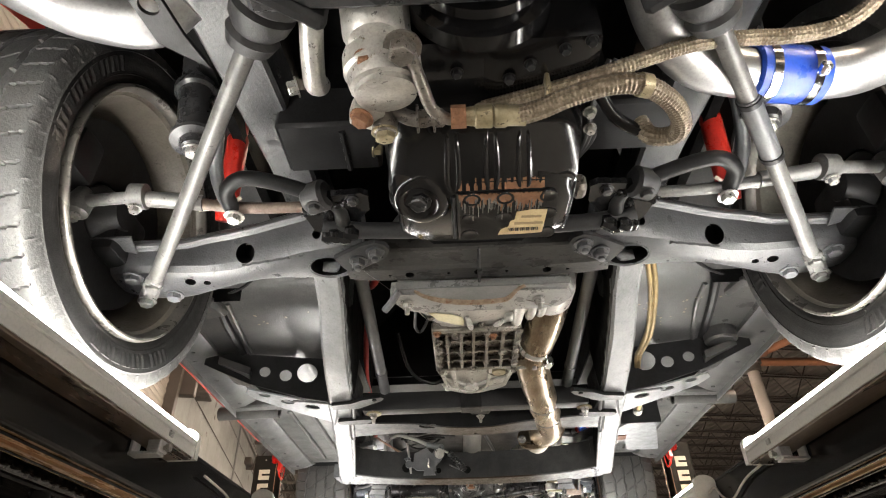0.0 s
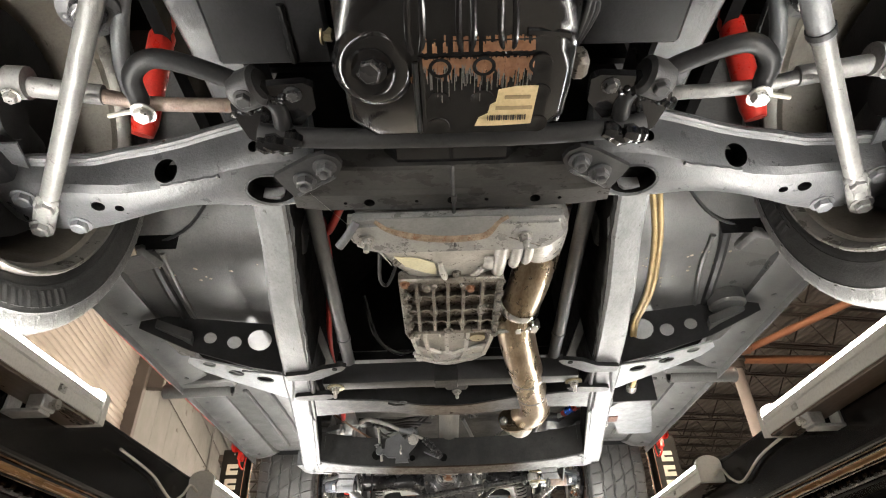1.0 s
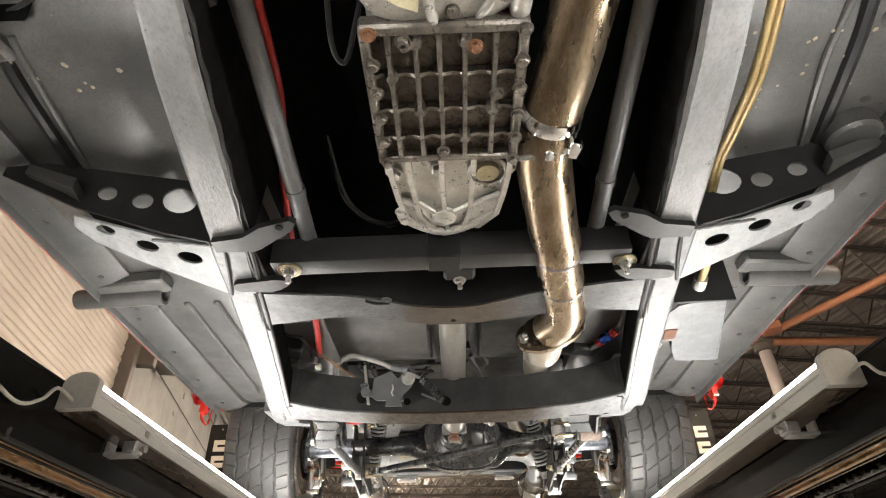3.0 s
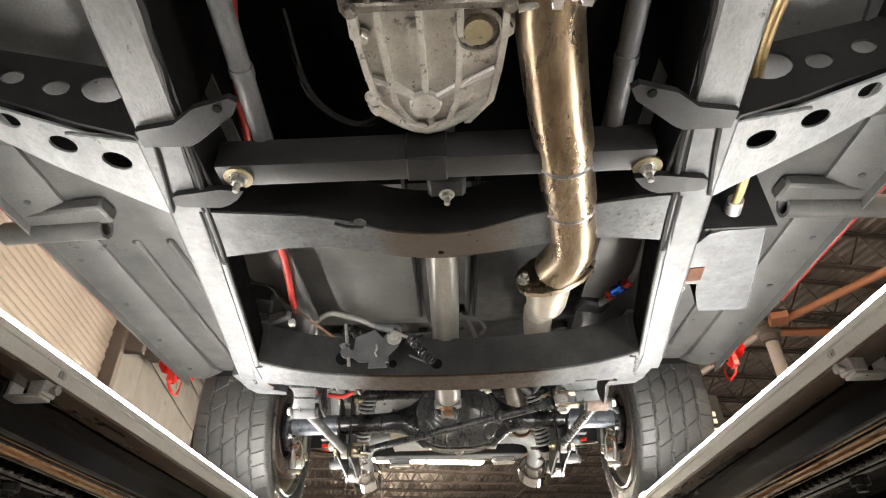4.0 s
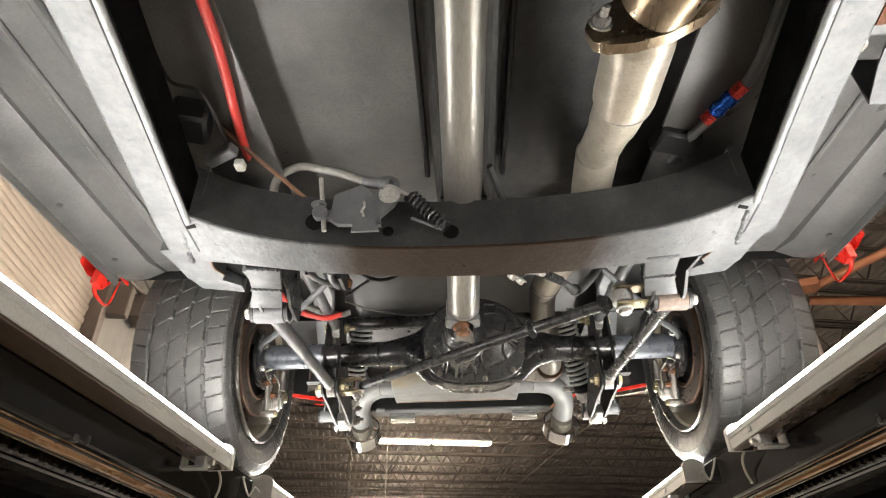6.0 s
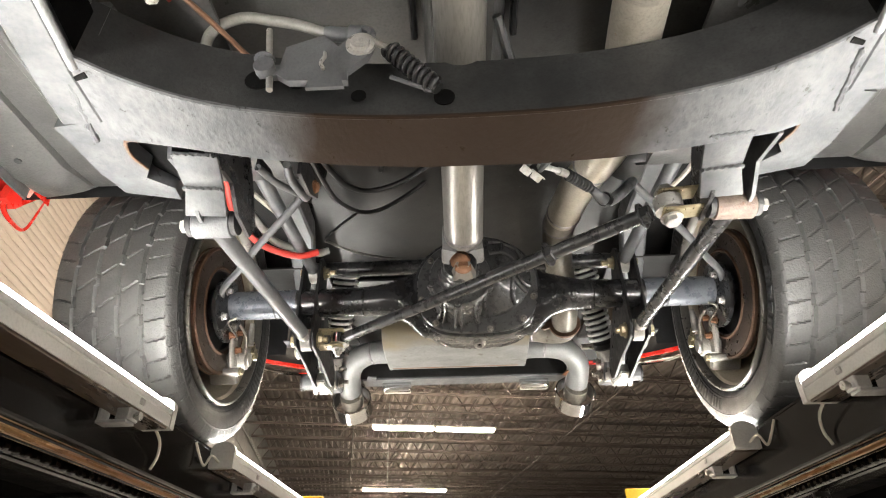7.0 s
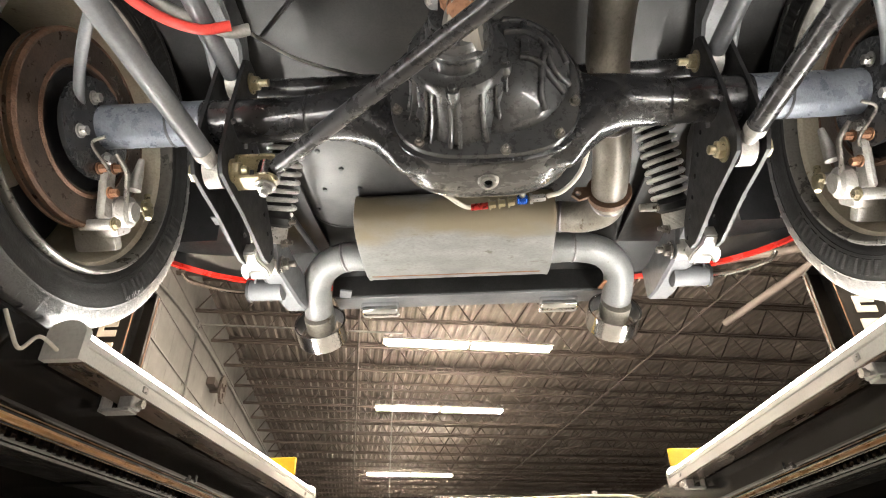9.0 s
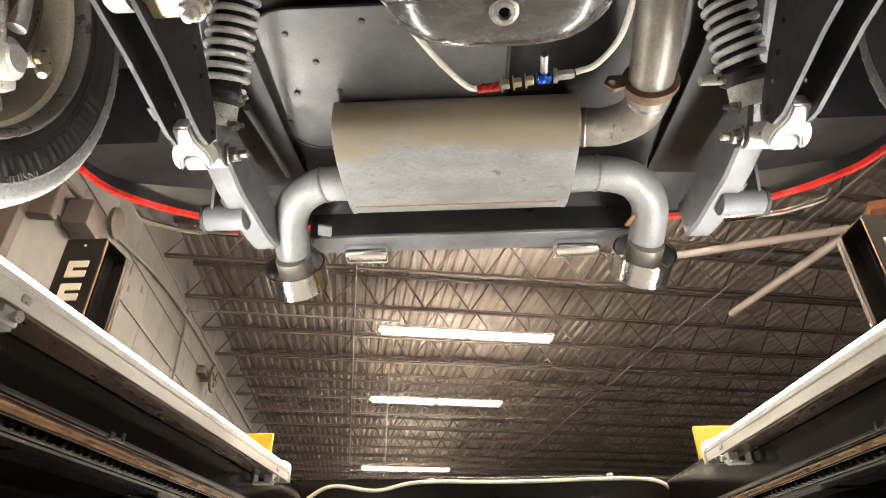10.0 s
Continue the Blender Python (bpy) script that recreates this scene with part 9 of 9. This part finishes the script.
for s in (-1, 1):
    add("tunnel_edge", box((s * 0.072, 2.35, 2.108), (0.01, 0.6, 0.022), None, 0.003), BLACK_COAT, "black tunnel seam edge")
add("stay_rod", pipe([(0.045, 2.60, 2.08), (0.07, 2.68, 2.06), (0.085, 2.74, 2.05)], 0.007, 8), LINK_GREY, "grey stay rod")
# tank and lines ahead of the rear axle
for k in range(3):
    add("brake_line_rear", pipe([(-0.30 + 0.02 * k, 2.76, 2.12), (-0.26, 2.86 + 0.02 * k, 2.15), (-0.18, 2.95 + 0.03 * k, 2.19), (-0.08 - 0.05 * k, 3.0 + 0.03 * k, 2.2)], 0.0055, 8), SOFT_RUBBER, "black cable")
# handbrake linkage behind the rear bow
ca = add("cable_adjuster", pipe([(0.104, 2.76, 1.943), (0.125, 2.783, 1.958), (0.15, 2.81, 1.97)], 0.0042, 10), CAST_ALU, "threaded handbrake cable adjuster with a black boot")
part("anchor_fork", box((0.09, 2.745, 1.952), (0.008, 0.03, 0.03), Matrix.Rotation(0.5, 3, "Z"), 0.002), LINK_GREY, ca)
part("anchor_fork", box((0.112, 2.755, 1.952), (0.008, 0.03, 0.03), Matrix.Rotation(0.5, 3, "Z"), 0.002), LINK_GREY, ca)
for q in ((0.088, 2.757, 1.94), (0.104, 2.768, 1.936)):
    part("nut", hexhead(q, (-0.6, 0.5, -0.5), 0.009, 0.012), CAST_ALU, ca)
part("crimp", rod((0.14, 2.80, 1.966), (0.155, 2.816, 1.973), 0.0065, 12), CAST_ALU, ca)
part("boot", helix((0.156, 2.818, 1.974), (0.045, 0.043, 0.004), 0.0068, 0.003, 0.0075, 8, 8), SOFT_RUBBER, ca, "black ribbed boot")
part("boot_core", rod((0.156, 2.818, 1.974), (0.204, 2.863, 1.978), 0.006, 10), SOFT_RUBBER, ca)
part("cable_sleeve", pipe([(0.204, 2.863, 1.976), (0.231, 2.887, 1.97), (0.272, 2.938, 2.02), (0.325, 3.005, 2.10)], [0.007, 0.0105, 0.0105, 0.0105], 12), LINK_GREY, ca, "grey cable sleeve")
part("band", rod((0.226, 2.882, 1.97), (0.233, 2.89, 1.972), 0.0125, 14), BLACK_COAT, ca)
cg = add("cable_yoke", pipe([(-0.266, 2.735, 1.945), (-0.274, 2.79, 1.96), (-0.277, 2.866, 1.988), (-0.292, 2.92, 2.03), (-0.325, 3.005, 2.10)], [0.006, 0.007, 0.0075, 0.0095, 0.0105], 12), LINK_GREY, "grey handbrake cable yoke")
part("yoke_arm", pipe([(-0.315, 2.75, 1.955), (-0.302, 2.80, 1.965), (-0.279, 2.862, 1.986)], 0.0058, 10), LINK_GREY, cg)
part("yoke_plate", plate([(2.745, 1.935), (2.80, 1.94), (2.845, 1.965), (2.84, 1.985), (2.79, 1.985), (2.745, 1.965)], [], 0.006, at_x(-0.252)), BLACK_COAT, cg, "black drilled yoke plate")
bolt(cg, (-0.246, 2.815, 1.965), (1, 0, -0.2), 0.009, 0.007, RUST, "rusty bolt")
part("band", rod((-0.296, 2.932, 2.04), (-0.3, 2.942, 2.048), 0.0125, 14), BLACK_COAT, cg)
part("black_tab", plate([(2.75, 1.95), (2.80, 1.965), (2.82, 1.985), (2.80, 1.99), (2.75, 1.975)], [], 0.005, at_x(-0.318)), BLACK_COAT, cg)
add("cross_tube", rod((-0.42, 3.425, 2.172), (0.42, 3.425, 2.172), 0.02, 18), DARK_GREY, "dark cross tube above the axle")
fx = add("axle_fuel_line", pipe([(-0.16, 3.40, 2.01), (-0.13, 3.45, 2.03), (-0.10, 3.51, 2.045), (-0.06, 3.58, 2.05), (-0.02, 3.63, 2.05), (0.0, 3.635, 2.05)], 0.0045, 8), CREAM_HOSE, "pale breather line with coloured fittings")
part("red_sleeve", rod((-0.005, 3.636, 2.05), (0.028, 3.632, 2.05), 0.007, 12), RED_ANODISED, fx, "red sleeve")
for k, x in enumerate((0.03, 0.048, 0.066)):
    part("nut", hexhead((x, 3.63 - 0.003 * k, 2.05), (1, -0.15, 0), 0.008, 0.013), ZINC, fx, "brass nut")
part("tee", box((0.094, 3.62, 2.052), (0.022, 0.016, 0.016), None, 0.003), BLUE_ANODISED, fx, "blue tee fitting")
part("tee_neck", rod((0.094, 3.615, 2.055), (0.092, 3.585, 2.06), 0.006, 10), BOLT_STEEL, fx)
part("nut", hexhead((0.108, 3.618, 2.052), (1, -0.1, 0), 0.008, 0.03), BOLT_STEEL, fx)
part("tail", pipe([(0.14, 3.612, 2.052), (0.17, 3.60, 2.055), (0.20, 3.56, 2.07), (0.21, 3.48, 2.09)], 0.0045, 8), CREAM_HOSE, fx)
add("boot_stay", rod((-0.40, 3.72, 2.115), (-0.414, 4.0, 2.189), 0.007, 10), BLACK_COAT, "thin black stay")
for s in (-1, 1):
    add("tail_hanger", plate([(0, 0), (0.03, 0.01), (0.04, -0.03), (0.01, -0.04)], [], 0.005, Matrix.Translation((s * 0.355 - 0.02, 4.14, 2.12))), RUST if s > 0 else LINK_GREY, "small exhaust hanger tab")


# lines and cables on the floor ahead of the axle
add("rear_hose", pipe([(-0.44, 2.9, 2.14), (-0.458, 3.05, 2.12), (-0.455, 3.12, 2.12), (-0.443, 3.195, 2.12), (-0.409, 3.228, 2.12), (-0.361, 3.257, 2.12), (-0.33, 3.262, 2.13)], 0.009, 10), WIRE_GREY, "grey corrugated hose")
add("floor_pipe", pipe([(-0.33, 2.86, 2.18), (-0.322, 3.02, 2.2), (-0.312, 3.09, 2.2), (-0.297, 3.155, 2.2), (-0.262, 3.2, 2.2), (-0.225, 3.222, 2.21), (-0.18, 3.235, 2.24), (-0.12, 3.24, 2.29), (-0.09, 3.24, 2.32)], 0.0055, 10), SOFT_RUBBER, "black coated fuel pipe")
add("floor_pipe", pipe([(-0.31, 2.86, 2.19), (-0.302, 3.0, 2.2), (-0.29, 3.06, 2.205), (-0.265, 3.12, 2.21), (-0.22, 3.16, 2.225), (-0.15, 3.175, 2.26), (-0.08, 3.18, 2.32)], 0.0065, 10), SOFT_RUBBER, "black fuel pipe")
add("floor_cable", pipe([(-0.36, 3.325, 2.2), (-0.30, 3.38, 2.2), (-0.215, 3.42, 2.2), (-0.14, 3.434, 2.2), (-0.06, 3.43, 2.21)], 0.0035, 8), WIRE_GREY, "thin grey wire")
add("floor_cable", pipe([(-0.27, 3.28, 2.252), (-0.32, 3.325, 2.25), (-0.37, 3.37, 2.24)], 0.004, 8), SOFT_RUBBER, "thin black wire")
add("floor_cable", pipe([(-0.28, 2.82, 2.16), (-0.22, 2.95, 2.2), (-0.12, 3.05, 2.25), (-0.03, 3.07, 2.262), (0.05, 3.05, 2.26)], 0.006, 8), SOFT_RUBBER, "black cable")
add("floor_cable", pipe([(0.09, 2.80, 2.17), (0.112, 2.92, 2.2), (0.11, 3.02, 2.23), (0.09, 3.10, 2.26)], 0.007, 8), SOFT_RUBBER, "black cable")
add("cable_clamp", box((-0.09, 3.055, 2.258), (0.03, 0.02, 0.02), None, 0.003), BLACK_COAT, "black plastic cable clamp")
for s in (-1, 1):
    # filler hose bulges and dark recesses behind the upper links
    add("floor_bulge", lathe([(0, 0.075), (0.02, 0.072), (0.035, 0.05), (0.04, 0.02)], (s * 0.40, 3.14, 2.285), DOWN, 28), DARK_PAN, "dark round pressed bulge in the floor")
    qb = add("quarter_bracket", plate([(-0.03, -0.05), (0.03, -0.055), (0.03, 0.055), (-0.025, 0.05)], [(0.0, 0.02, 0.007)], 0.004, Matrix.Translation((s * 0.515, 3.71, 2.14)) @ FRONT), LINK_GREY, "grey drilled bracket plate")
    part("bracket_edge", box((s * 0.515, 3.70, 2.088), (0.075, 0.03, 0.004), None, 0.001), FRAME_GREY, qb)
    part("small_clip", box((s * 0.50, 3.75, 2.075), (0.02, 0.03, 0.02), None, 0.004), BLUE_GREY, qb)
    add("wheel_hose", pipe([(s * 0.548, 3.42, 2.02), (s * 0.55, 3.425, 1.99), (s * 0.552, 3.43, 1.965)], [0.005, 0.009, 0.011], 10), CALIPER, "pale hose end fitting")
